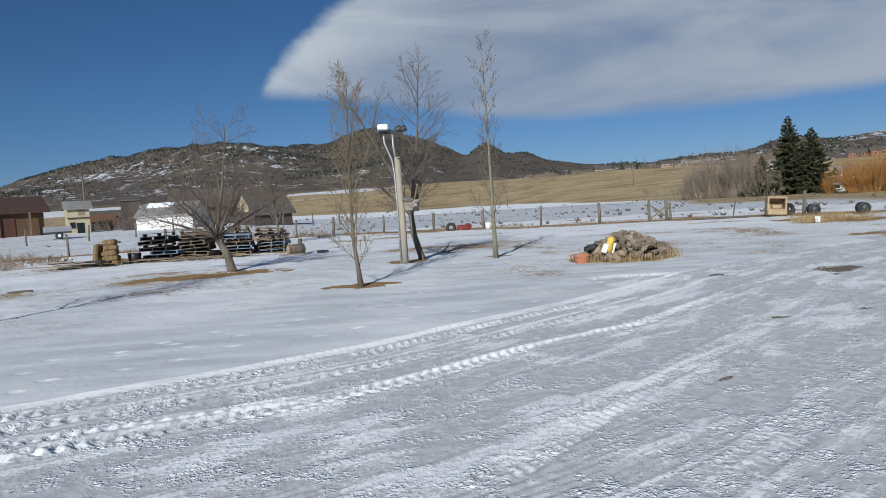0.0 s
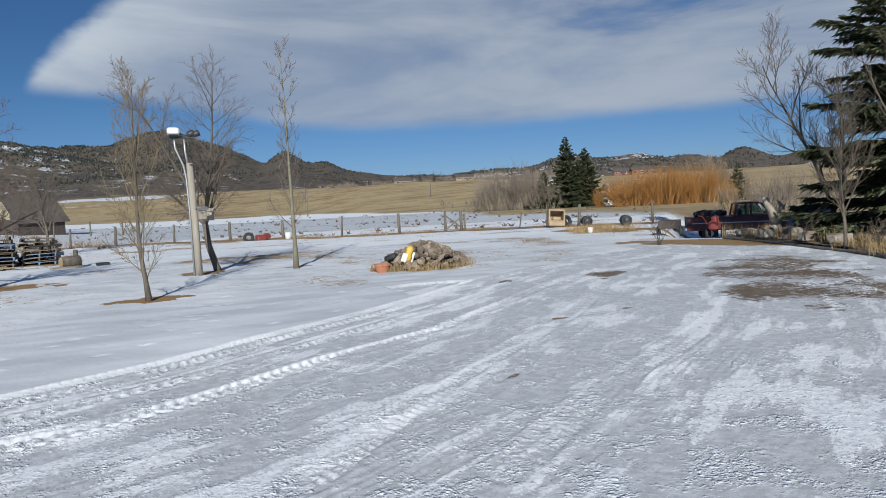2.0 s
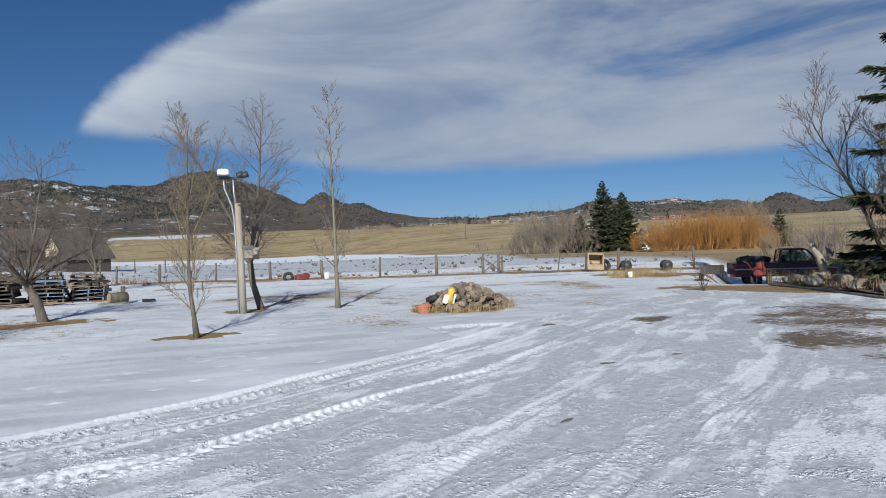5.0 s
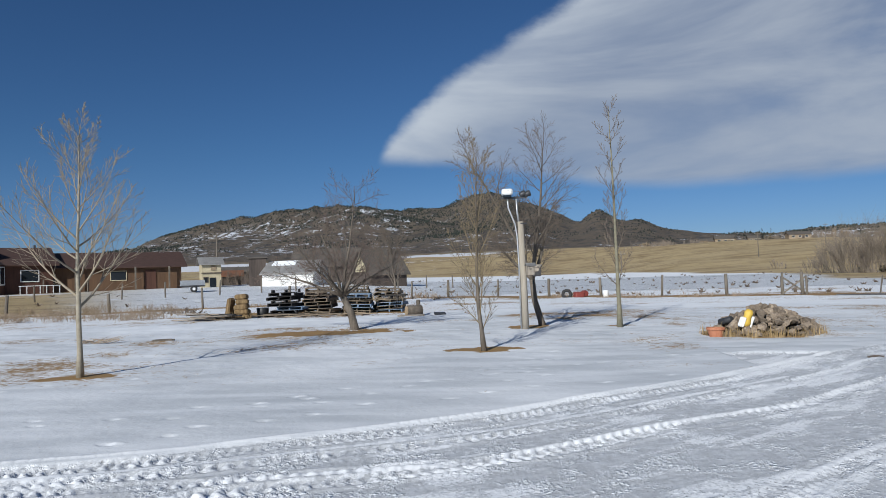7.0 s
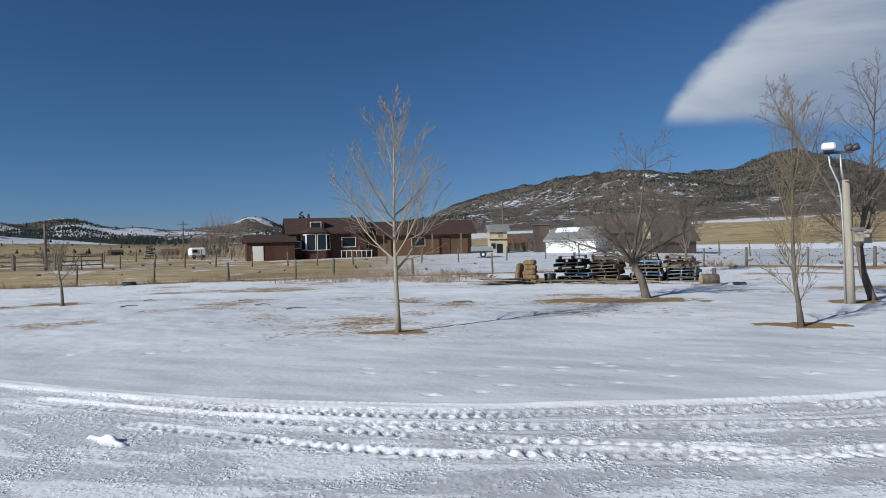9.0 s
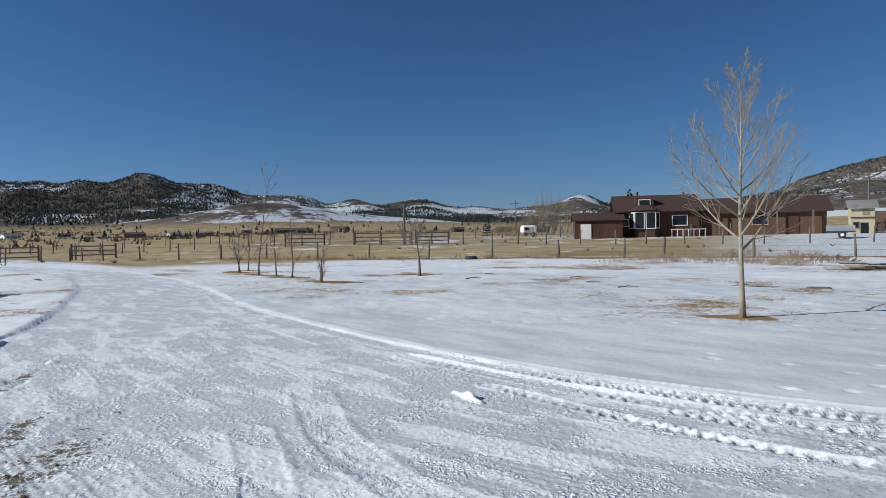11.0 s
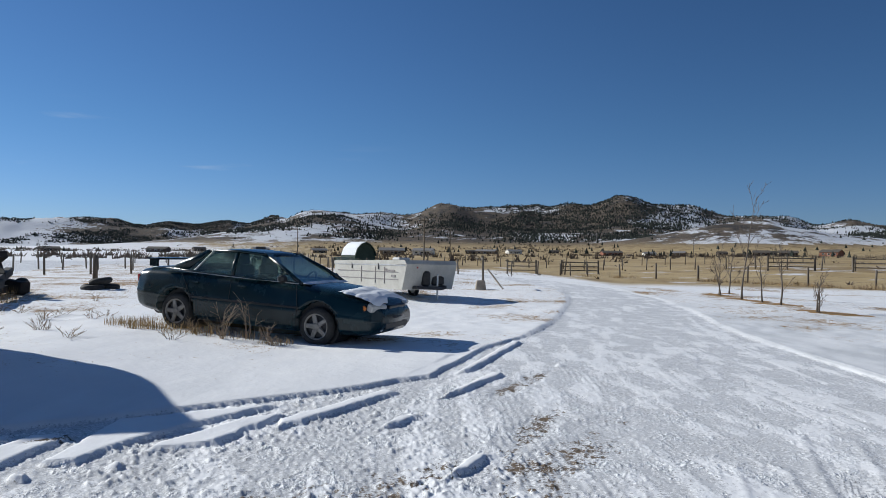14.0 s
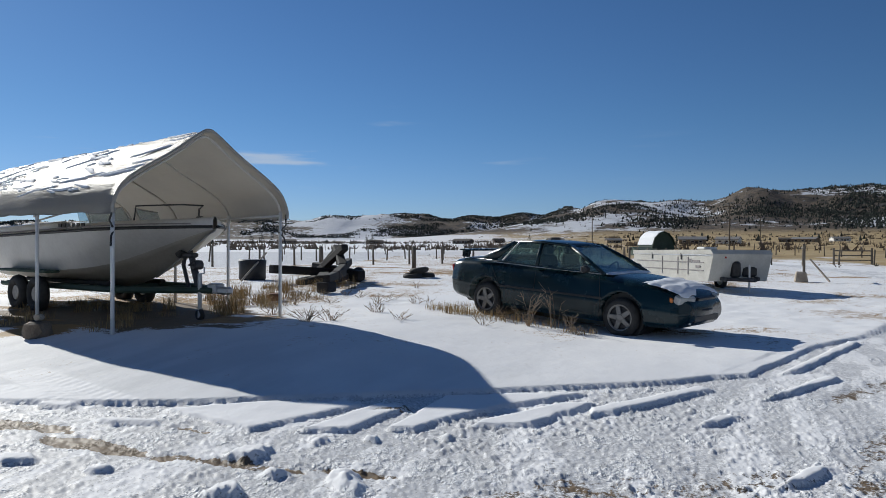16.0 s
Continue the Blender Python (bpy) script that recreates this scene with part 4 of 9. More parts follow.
    clear[i] = 1 - step(np.abs(d), 1.1, 1.9)
    h[i] -= 0.03 * (np.exp(-((np.abs(d) - 0.75) / 0.18) ** 2)) * step(rr[i], 8, 16)
    lawn = lawn * (1 - clear)
    line = np.array([FENCE_D, FENCE_A, FENCE_B, FENCE_C], float)
    i, d, s = along(line, px, py, 4.0)
    verge = np.zeros(len(k))
    verge[i] = 1 - step(np.abs(d + 0.4 + 1.2 * grain(px[i] / 3, py[i] / 3, 2, 16)), 0.5, 1.9)
    straw = np.maximum(straw, 0.75 * verge)
    z[k] += h * (1 - step(rr, 60, 105))
    cover[k, 0], cover[k, 1], cover[k, 2], cover[k, 3] = colour, earth, np.maximum(lawn, straw), glaze


ground = make_ground()

# ---- building tools ----
def mesh_of(name, verts, faces, mat, smooth_faces=True):
    me = bpy.data.meshes.new(name)
    me.from_pydata([tuple(v) for v in verts], [], [tuple(f) for f in faces])
    if smooth_faces:
        me.polygons.foreach_set("use_smooth", [True] * len(me.polygons))
    me.materials.append(mat)
    return me


def part(name, geo, mat, parent=None, label="", smooth_faces=False):
    """One mesh object, from a bmesh or from (verts, faces), under a thing or under a part."""
    if isinstance(geo, bmesh.types.BMesh):
        me = bpy.data.meshes.new(name)
        bmesh.ops.recalc_face_normals(geo, faces=geo.faces)
        geo.to_mesh(me)
        geo.free()
        me.materials.append(mat)
        if smooth_faces:
            me.polygons.foreach_set("use_smooth", [True] * len(me.polygons))
    else:
        me = mesh_of(name, *geo, mat, smooth_faces)
    ob = new(name, me)
    ob.parent = parent
    return tagged(ob, label)


def thing(name, m, label, category, group="", kind=""):
    """The empty root of a thing, at its base."""
    ob = new(name)
    ob.empty_display_size = 0.2
    ob.matrix_world = m
    return tagged(ob, label, category, group, kind)


def stand(x, y, turn=0.0, lift=0.0, tilt=0.0, lean=0.0):
    """A pose on the ground."""
    return pose(x, y, ground_height(x, y) + lift, tilt, lean, turn)


def join(*geos):
    verts, faces = [], []
    for v, f in geos:
        k = len(verts)
        verts.extend(tuple(p) for p in v)
        faces.extend(tuple(i + k for i in q) for q in f)
    return verts, faces


def moved(geo, m):
    return [m @ Vector(v) for v in geo[0]], geo[1]


def box(sx, sy, sz, at=(0, 0, 0), bevel=0.0, m=None, taper=1.0):
    """A box with bevelled edges, standing on z = 0 of its own place."""
    x, y, b = sx / 2, sy / 2, min(bevel, sx / 3, sy / 3, sz / 3)
    if b <= 0:
        v = [(-x, -y, 0), (x, -y, 0), (x, y, 0), (-x, y, 0), (-x * taper, -y * taper, sz), (x * taper, -y * taper, sz), (x * taper, y * taper, sz), (-x * taper, y * taper, sz)]
        f = [(3, 2, 1, 0), (4, 5, 6, 7), (0, 1, 5, 4), (1, 2, 6, 5), (2, 3, 7, 6), (3, 0, 4, 7)]
    else:
        v, f = [], []
        for z, inset in ((0, b), (b, 0), (sz - b, 0), (sz, b)):
            k = 1 + (taper - 1) * z / sz
            X, Y = x - inset, y - inset
            v += [(p * k, q * k, z) for p, q in ((-X + b, -Y), (X - b, -Y), (X, -Y + b), (X, Y - b), (X - b, Y), (-X + b, Y), (-X, Y - b), (-X, -Y + b))]
        f.append(tuple(range(7, -1, -1)))
        f.append(tuple(range(24, 32)))
        for r in range(3):
            for i in range(8):
                j = (i + 1) % 8
                f.append((r * 8 + i, r * 8 + j, r * 8 + 8 + j, r * 8 + 8 + i))
    geo = ([(p[0] + at[0], p[1] + at[1], p[2] + at[2]) for p in v], f)
    return moved(geo, m) if m is not None else geo


def tube(points, radii, sides=6, cap=True):
    """A tapered tube along points."""
    p = [Vector(q) for q in points]
    if not hasattr(radii, "__len__"):
        radii = [radii] * len(p)
    verts, faces = [], []
    side = None
    for i, q in enumerate(p):
        d = (p[min(i + 1, len(p) - 1)] - p[max(i - 1, 0)])
        d = d.normalized() if d.length > 1e-9 else Vector((0, 0, 1))
        if side is None:
            side = d.orthogonal().normalized()
        side = (side - d * side.dot(d))
        side = side.normalized() if side.length > 1e-6 else d.orthogonal().normalized()
        other = d.cross(side)
        for k in range(sides):
            a = 2 * math.pi * k / sides
            verts.append(q + (side * math.cos(a) + other * math.sin(a)) * radii[i])
    for i in range(len(p) - 1):
        for k in range(sides):
            j = (k + 1) % sides
            faces.append((i * sides + k, i * sides + j, (i + 1) * sides + j, (i + 1) * sides + k))
    if cap:
        faces.append(tuple(range(sides - 1, -1, -1)))
        faces.append(tuple(range((len(p) - 1) * sides, len(p) * sides)))
    return verts, faces


def cylinder(r, h, at=(0, 0, 0), sides=16, axis="z", bevel=0.0, top=1.0):
    b = bevel
    pts = [(0, 0, 0), (0, 0, b), (0, 0, h - b), (0, 0, h)] if b else [(0, 0, 0), (0, 0, h)]
    rad = [r - b, r, r * top, r * top - b] if b else [r, r * top]
    g = tube(pts, rad, sides)
    turn = {"z": Matrix(), "x": Matrix.Rotation(math.pi / 2, 4, "Y"), "y": Matrix.Rotation(-math.pi / 2, 4, "X")}[axis]
    return moved(g, Matrix.Translation(at) @ turn)


def prism(outline, depth, at=(0, 0, 0)):
    """A flat outline in x, z given thickness along y."""
    n = len(outline)
    v = [(x + at[0], at[1] - depth / 2, z + at[2]) for x, z in outline] + [(x + at[0], at[1] + depth / 2, z + at[2]) for x, z in outline]
    f = [tuple(range(n)), tuple(range(2 * n - 1, n - 1, -1))] + [(i, i + n, (i + 1) % n + n, (i + 1) % n) for i in range(n)]
    return v, f


def loft(rings, closed=True, caps=True):
    """A skin over rings of equal length."""
    n = len(rings[0])
    v = [p for r in rings for p in r]
    f = []
    for i in range(len(rings) - 1):
        for k in range(n if closed else n - 1):
            j = (k + 1) % n
            f.append((i * n + k, i * n + j, (i + 1) * n + j, (i + 1) * n + k))
    if caps:
        f += [tuple(range(n - 1, -1, -1)), tuple(range((len(rings) - 1) * n, len(rings) * n))]
    return v, f


def ring(R, r, n=24, m=8, at=(0, 0, 0), axis="z", flat=1.0):
    """A tyre-like ring."""
    v, f = [], []
    for i in range(n):
        a = 2 * math.pi * i / n
        for k in range(m):
            b = 2 * math.pi * k / m
            q = (R + r * math.cos(b)) 
            v.append((q * math.cos(a), q * math.sin(a), r * flat * math.sin(b)))
            f.append((i * m + k, ((i + 1) % n) * m + k, ((i + 1) % n) * m + (k + 1) % m, i * m + (k + 1) % m))
    turn = {"z": Matrix(), "x": Matrix.Rotation(math.pi / 2, 4, "Y"), "y": Matrix.Rotation(-math.pi / 2, 4, "X")}[axis]
    return moved((v, f), Matrix.Translation(at) @ turn)


def rock(rnd, sx, sy, sz, sub=2):
    """A broken stone, resting on z = 0."""
    bm = bmesh.new()
    bmesh.ops.create_icosphere(bm, subdivisions=sub, radius=1)
    off = Vector((rnd.uniform(-50, 50), rnd.uniform(-50, 50), rnd.uniform(-50, 50)))
    for v in bm.verts:
        d = v.co.copy()
        k = 1 + 0.45 * noise.noise(d * 1.1 + off) + 0.15 * noise.noise(d * 3 + off)
        q = d * k
        q = Vector((max(-0.72, min(0.72, q.x)), max(-0.72, min(0.72, q.y)), max(-0.7, min(0.7, q.z))))
        v.co = Vector((q.x * sx * 0.7, q.y * sy * 0.7, (q.z + 0.6) * sz * 0.72))
    geo = ([v.co.copy() for v in bm.verts], [tuple(v.index for v in f.verts) for f in bm.faces])
    bm.free()
    return geo


# ---- plants ----
def grow(rnd, base, way, length, r0, level, spec, out):
    """A limb and its branches: polylines with radii, level by level."""
    kids, clear, spread, ratio, up, wander = (spec[k][min(level, len(spec[k]) - 1)] for k in ("kids", "clear", "spread", "ratio", "up", "wander"))
    n = 9 if level == 0 else 6 if level == 1 else 4 if level == 2 else 3
    p, d = Vector(base), Vector(way).normalized()
    pts, rad, dirs = [p.copy()], [r0], [d.copy()]
    tip = spec.get("tip", 0.18)
    for i in range(n):
        d = (d + Vector((rnd.gauss(0, wander), rnd.gauss(0, wander), rnd.gauss(0, wander) * 0.6)) + Vector((0, 0, up))).normalized()
        p = p + d * (length / n)
        pts.append(p.copy())
        rad.append(max(r0 * (1 - (1 - tip) * ((i + 1) / n) ** 0.85), spec.get("thin", 0.0025)))
        dirs.append(d.copy())
    out.append((level, pts, rad))
    if level >= spec["levels"]:
        return
    for c in range(kids):
        t = clear + (1 - clear) * ((c + rnd.random() * 0.9) / kids)
        t = min(t, 0.97)
        i = min(int(t * n), n - 1)
        u = t * n - i
        q = pts[i].lerp(pts[i + 1], u)
        d0 = dirs[i + 1]
        a = (c * 2.399963 + rnd.uniform(-0.5, 0.5))
        side = d0.orthogonal().normalized()
        side = Matrix.Rotation(a, 3, d0) @ side
        s = radians(spread * rnd.uniform(0.7, 1.25))
        dd = d0 * math.cos(s) + side * math.sin(s)
        size = length * ratio * rnd.uniform(0.7, 1.15) * (1 - spec["shape"][min(level, len(spec["shape"]) - 1)] * (t - clear) / (1.001 - clear))
        grow(rnd, q, dd, size, max(min(rad[i] * 0.62, size * 0.0125 + 0.002), spec.get("thin", 0.0025)), level + 1, spec, out)


def bare_tree(name, x, y, label, spec, seed, bark, twig, height, girth, stems=((0, 0, 1),), group="", category="tree", lift=-0.05, bole=()):
    """A leafless tree: a trunk, and a crown of limbs and twigs."""
    rnd = random.Random(seed)
    root = thing(name, stand(x, y, 0, lift), label, category, group)
    trunk, crown = [], []
    if bole:
        trunk.append(tube([p[:3] for p in bole], [p[3] for p in bole], 11))
    for k, way in enumerate(stems):
        out = []
        w = Vector(way[:3])
        grow(rnd, bole[-1][:3] if bole else (0.05 * k, 0.03 * k, 0), w, height * (way[3] if len(way) > 3 else 1.0), girth, 0, spec, out)
        for level, pts, rad in out:
            if level == 0:
                rad = list(rad)
                rad[0] *= 1.0 if bole else 1.35
                trunk.append(tube(pts, rad, 10))
            elif level == 1 and spec.get("limbs_in_trunk"):
                trunk.append(tube(pts, rad, 7))
            else:
                crown.append(tube(pts, rad, 5 if level == 1 else 4 if level == 2 else 3, cap=False))
    part("trunk", join(*trunk), bark, root, smooth_faces=True)
    if crown:
        part("crown", join(*crown), twig, root, smooth_faces=True)
    return root


def sprig_mesh(rnd, sprigs, wide):
    """Needle sprays: slim folded blades along given stems."""
    v, f = [], []
    for p, d, length in sprigs:
        side = d.cross(Vector((0, 0, 1)))
        side = side.normalized() if side.length > 1e-4 else Vector((1, 0, 0))
        side = Matrix.Rotation(rnd.uniform(-0.9, 0.9), 3, d) @ side
        lift = d.cross(side) * wide * 0.5
        k = len(v)
        q = p + d * length
        m = p + d * length * 0.45
        v += [p, m + side * wide - lift, q + lift * 0.4, m - side * wide - lift]
        f += [(k, k + 1, k + 2), (k, k + 2, k + 3)]
    return v, f


def spruce(name, x, y, label, height, radius, seed, whorls=34, blades=46, bark=None, needle=None, skirt=0.03, group="", droop=0.18, wide=0.05):
    """A conifer: a straight trunk and drooping boughs of needle sprays with gaps between."""
    rnd = random.Random(seed)
    root = thing(name, stand(x, y, rnd.uniform(0, 360), -0.05), label, "tree", group)
    part("trunk", tube([(0, 0, 0), (0, 0, height * 0.5), (0, 0, height)], [height * 0.016, height * 0.009, 0.01], 9), bark, root, smooth_faces=True)
    boughs, sprigs = [], []
    for w in range(whorls):
        t = skirt + (0.985 - skirt) * (w / (whorls - 1)) ** 0.9
        z = height * t
        reach = radius * (1 - t) ** 0.82 * rnd.uniform(0.86, 1.12) + 0.06
        n = max(4, int(11 * (1 - t) + 4))
        for b in range(n):
            a = 2 * math.pi * (b + rnd.random() * 0.8) / n + w
            length = reach * rnd.uniform(0.68, 1.15)
            d = Vector((math.cos(a), math.sin(a), rnd.uniform(-0.12, 0.10) - droop + 0.55 * t))
            d.normalize()
            p = Vector((0, 0, z + rnd.uniform(-0.1, 0.1)))
            pts = [p + d * length * s + Vector((0, 0, 0.10 * length * s * s)) for s in (0, 0.35, 0.7, 1.0)]
            boughs.append(tube(pts, [0.012 * length + 0.004, 0.008 * length + 0.003, 0.006, 0.003], 3, cap=False))
            for s in range(max(6, int(blades * length / max(radius, 0.1)) + 4)):
                u = rnd.uniform(0.12, 1.0) ** 0.8
                i = min(int(u * 3), 2)
                q = pts[i].lerp(pts[i + 1], u * 3 - i)
                side = Vector((-math.sin(a), math.cos(a), 0)) * rnd.choice((-1, 1))
                dd = (d * rnd.uniform(0.35, 1.0) + side * rnd.uniform(0.1, 0.9) + Vector((0, 0, rnd.uniform(-0.45, 0.16)))).normalized()
                sprigs.append((q, dd, rnd.uniform(0.5, 1.1) * (0.17 + 0.17 * length * (1 - u * 0.7))))
    part("boughs", join(*boughs), bark, root)
    part("needles", sprig_mesh(rnd, sprigs, wide), needle, root)
    return root


def blades_geo(rnd, n, radius, high, wide=0.006, lean=0.5, bend=0.3, rx=None):
    """Grass blades or thin stems standing on z = 0."""
    v, f = [], []
    for i in range(n):
        a, r = rnd.uniform(0, 6.283), radius * math.sqrt(rnd.random())
        x, y = r * math.cos(a) * (rx or 1.0), r * math.sin(a)
        h = high * rnd.uniform(0.45, 1.0)
        b = rnd.uniform(0, 6.283)
        tilt = rnd.uniform(0, lean) * h
        dx, dy = math.cos(b) * tilt, math.sin(b) * tilt
        sx, sy = -math.sin(b) * wide, math.cos(b) * wide
        k = len(v)
        v += [(x - sx, y - sy, -0.03), (x + sx, y + sy, -0.03), (x + dx * 0.45 + sx * 0.7, y + dy * 0.45 + sy * 0.7, h * 0.6), (x + dx * 0.45 - sx * 0.7, y + dy * 0.45 - sy * 0.7, h * 0.6),
              (x + dx * (1 + bend), y + dy * (1 + bend), h)]
        f += [(k, k + 1, k + 2, k + 3), (k + 3, k + 2, k + 4)]
    return v, f


def brush(rnd, width, high, n, forks=5, thick=0.02, depth=None, fan=0.5):
    """A thicket of bare stems that fork towards the top."""
    geos_v, geos_f = [], []
    for i in range(n):
        x, y = rnd.uniform(-0.5, 0.5) * width, rnd.uniform(-0.5, 0.5) * (depth or width * 0.5)
        edge = 1 - 0.7 * abs(2 * x / width) ** 2.0
        h = high * edge * rnd.uniform(0.6, 1.0)
        d = Vector((x / width * fan * 2 + rnd.gauss(0, 0.12), rnd.gauss(0, 0.15), 1)).normalized()
        todo = [(Vector((x, y, -0.1)), d, h * 0.55, thick, 0)]
        while todo:
            p, d, length, r, level = todo.pop()
            q = p + d * length
            s = d.orthogonal().normalized() * r
            s = Matrix.Rotation(rnd.uniform(0, 6.28), 3, d) @ s
            s2 = d.cross(s)
            k = len(geos_v)
            geos_v += [p + s, p - s * 0.5 + s2 * 0.86, p - s * 0.5 - s2 * 0.86, q]
            geos_f += [(k, k + 1, k + 3), (k + 1, k + 2, k + 3), (k + 2, k, k + 3)]
            if level < 2:
                for c in range(forks if level == 0 else max(2, forks - 2)):
                    t = rnd.uniform(0.35, 0.95)
                    dd = (d + Vector((rnd.gauss(0, 0.36), rnd.gauss(0, 0.36), rnd.gauss(0.12, 0.2)))).normalized()
                    todo.append((p.lerp(q, t), dd, length * rnd.uniform(0.4, 0.75), r * 0.55, level + 1))
    return geos_v, geos_f

# ---- yard trees ----
NARROW = dict(levels=3, kids=(24, 9, 6), clear=(0.27, 0.15, 0.2), spread=(44, 32, 32), ratio=(0.42, 0.42, 0.5), up=(0.0, 0.11, 0.08), wander=(0.02, 0.06, 0.09), shape=(0.80, 0.5, 0.3), tip=0.12, thin=0.0030)
LOWTREE = dict(levels=3, kids=(26, 9, 6), clear=(0.10, 0.15, 0.2), spread=(34, 30, 30), ratio=(0.30, 0.42, 0.5), up=(0.0, 0.08, 0.06), wander=(0.035, 0.07, 0.09), shape=(0.5, 0.5, 0.3), tip=0.10, thin=0.0030)
SPIRE = dict(levels=3, kids=(27, 6, 4), clear=(0.16, 0.2, 0.2), spread=(42, 30, 30), ratio=(0.17, 0.45, 0.5), up=(0.0, 0.12, 0.08), wander=(0.018, 0.06, 0.08), shape=(0.55, 0.4, 0.3), tip=0.10, thin=0.0035)
ROUND = dict(levels=3, kids=(15, 11, 8), clear=(0.36, 0.16, 0.15), spread=(58, 38, 36), ratio=(0.80, 0.46, 0.46), up=(0.0, 0.05, 0.02), wander=(0.07, 0.09, 0.12), shape=(0.45, 0.4, 0.3), tip=0.35, thin=0.0032, limbs_in_trunk=True)
ELM = dict(levels=3, kids=(13, 11, 8), clear=(0.22, 0.2, 0.2), spread=(36, 36, 34), ratio=(0.50, 0.42, 0.45), up=(0.0, 0.09, 0.05), wander=(0.045, 0.07, 0.1), shape=(0.45, 0.4, 0.3), tip=0.16, thin=0.0038, limbs_in_trunk=True)
SAPLING = dict(levels=2, kids=(9, 4), clear=(0.22, 0.2), spread=(34, 32), ratio=(0.42, 0.45), up=(0.0, 0.08), wander=(0.05, 0.08), shape=(0.55, 0.4), tip=0.15, thin=0.005)

bare_tree("young_tree", -6.03, 10.45, "pale-barked bare young tree with rising limbs", dict(NARROW, spread=(56, 32, 32), ratio=(0.46, 0.42, 0.5)), 11, PALE_BARK, PALE_TWIG, 3.98, 0.050, ((0.02, 0.0, 1),), "yard trees")
bare_tree("young_tree", 0.17, 12.69, "slim bare tree with dense yellowish twigs", LOWTREE, 25, GREY_BARK, YELLOW_TWIG, 3.75, 0.046, ((-0.03, 0, 1),), "yard trees")
CRAB = dict(levels=3, kids=(11, 8, 5), clear=(0.12, 0.12, 0.15), spread=(46, 40, 38), ratio=(0.50, 0.48, 0.48), up=(0.0, 0.06, 0.04), wander=(0.07, 0.10, 0.12), shape=(0.4, 0.4, 0.3), tip=0.14, thin=0.0030, limbs_in_trunk=True)
bare_tree("crab_apple_tree", -3.22, 18.29, "forked bare fruit tree with a wide twiggy crown", CRAB, 38, GREY_BARK, RED_TWIG, 2.0, 0.052,
          ((-1.25, 0.1, 0.62, 1.0), (-0.85, -0.35, 0.9, 1.05), (-0.45, 0.4, 1, 1.1), (0.06, 0.0, 1, 1.5), (0.5, -0.35, 1, 1.05), (1.05, 0.2, 0.75, 0.85), (0.1, 0.9, 0.8, 0.9), (-0.25, -0.95, 0.7, 0.9)), "yard trees",
          bole=((0.03, 0, 0, 0.15), (0.0, 0, 0.12, 0.115), (-0.08, 0, 0.5, 0.098), (-0.28, 0, 0.95, 0.088)))
bare_tree("elm_tree", 1.55, 17.85, "forked bare tree with dark furrowed bark", dict(ELM, kids=(17, 9, 6), clear=(0.10, 0.12, 0.15), spread=(50, 40, 36), ratio=(0.42, 0.52, 0.5), up=(0.0, 0.05, 0.03), thin=0.0029), 44, GREY_BARK, BROWN_TWIG, 3.7, 0.058, ((0.20, -0.02, 1, 1.0), (-0.34, 0.05, 1, 0.95), (-0.75, 0.1, 0.8, 0.36), (0.5, 0.1, 1, 0.5)), "yard trees",
          bole=((0.16, 0, 0, 0.11), (0.11, 0, 0.2, 0.085), (-0.03, 0, 0.7, 0.076), (-0.08, 0, 1.25, 0.072)))
bare_tree("poplar_tree", 3.43, 16.81, "tall slender bare tree with olive bark", SPIRE, 52, OLIVE_BARK, BROWN_TWIG, 5.4, 0.062, ((0.0, 0, 1),), "yard trees")
bare_tree("aspen_tree", 14.36, 8.7, "tall olive-barked aspen without leaves", dict(NARROW, clear=(0.14, 0.15, 0.2), ratio=(0.36, 0.42, 0.5), kids=(20, 7, 4)), 63, OLIVE_BARK, BROWN_TWIG, 7.6, 0.070, ((-0.012, 0.03, 1),), "garden trees")
bare_tree("aspen_tree", 13.97, 10.3, "small bare tree standing before dark spruces", dict(LOWTREE, clear=(0.2, 0.15, 0.2), ratio=(0.45, 0.42, 0.5)), 65, GREY_BARK, BROWN_TWIG, 3.1, 0.045, ((-0.02, 0.02, 1),), "garden trees")
bare_tree("cottonwood_tree", 18.5, 13.9, "bare tree rising behind the garden spruce", dict(ELM, spread=(44, 36, 34)), 71, GREY_BARK, BROWN_TWIG, 5.6, 0.08, ((-0.16, 0.10, 1), (0.1, 0.0, 1, 0.8)), "garden trees")
for k, (x, y, h, seed, way) in enumerate(((-28.41, 10.77, 1.9, 1, (0.0, 0.05, 1)), (-29.44, 11.58, 2.0, 2, (0, 0, 1)), (-25.49, 10.44, 3.9, 3, (0.03, 0.05, 1)), (-24.05, 10.54, 1.6, 4, (0.02, 0, 1)),
                                          (-22.54, 10.44, 2.0, 5, (0, 0, 1)), (-19.42, 9.93, 1.1, 6, (0.05, 0.05, 1)), (-19.42, 13.69, 1.65, 7, (0, 0, 1)))):
    spec = dict(SAPLING, clear=(0.45, 0.2), kids=(8, 7), spread=(50, 36), ratio=(0.62, 0.5), levels=3) if k == 6 else SAPLING
    stems = (way, (way[0] + 0.3, way[1] - 0.2, 1, 0.8)) if k in (0, 5) else (way,)
    bare_tree("sapling", x, y, "thin bare orchard sapling in a ring of straw", spec, 80 + seed, GREY_BARK, BROWN_TWIG, h, 0.035 if k != 6 else 0.055, stems, "orchard saplings", "tree")
bare_tree("plum_tree", -4.0, 33.5, "small dark bare tree by the fence", dict(ROUND, spread=(36, 34, 34), clear=(0.25, 0.16, 0.15)), 91, GREY_BARK, BROWN_TWIG, 2.9, 0.07, ((0.02, 0, 1),), "yard trees")

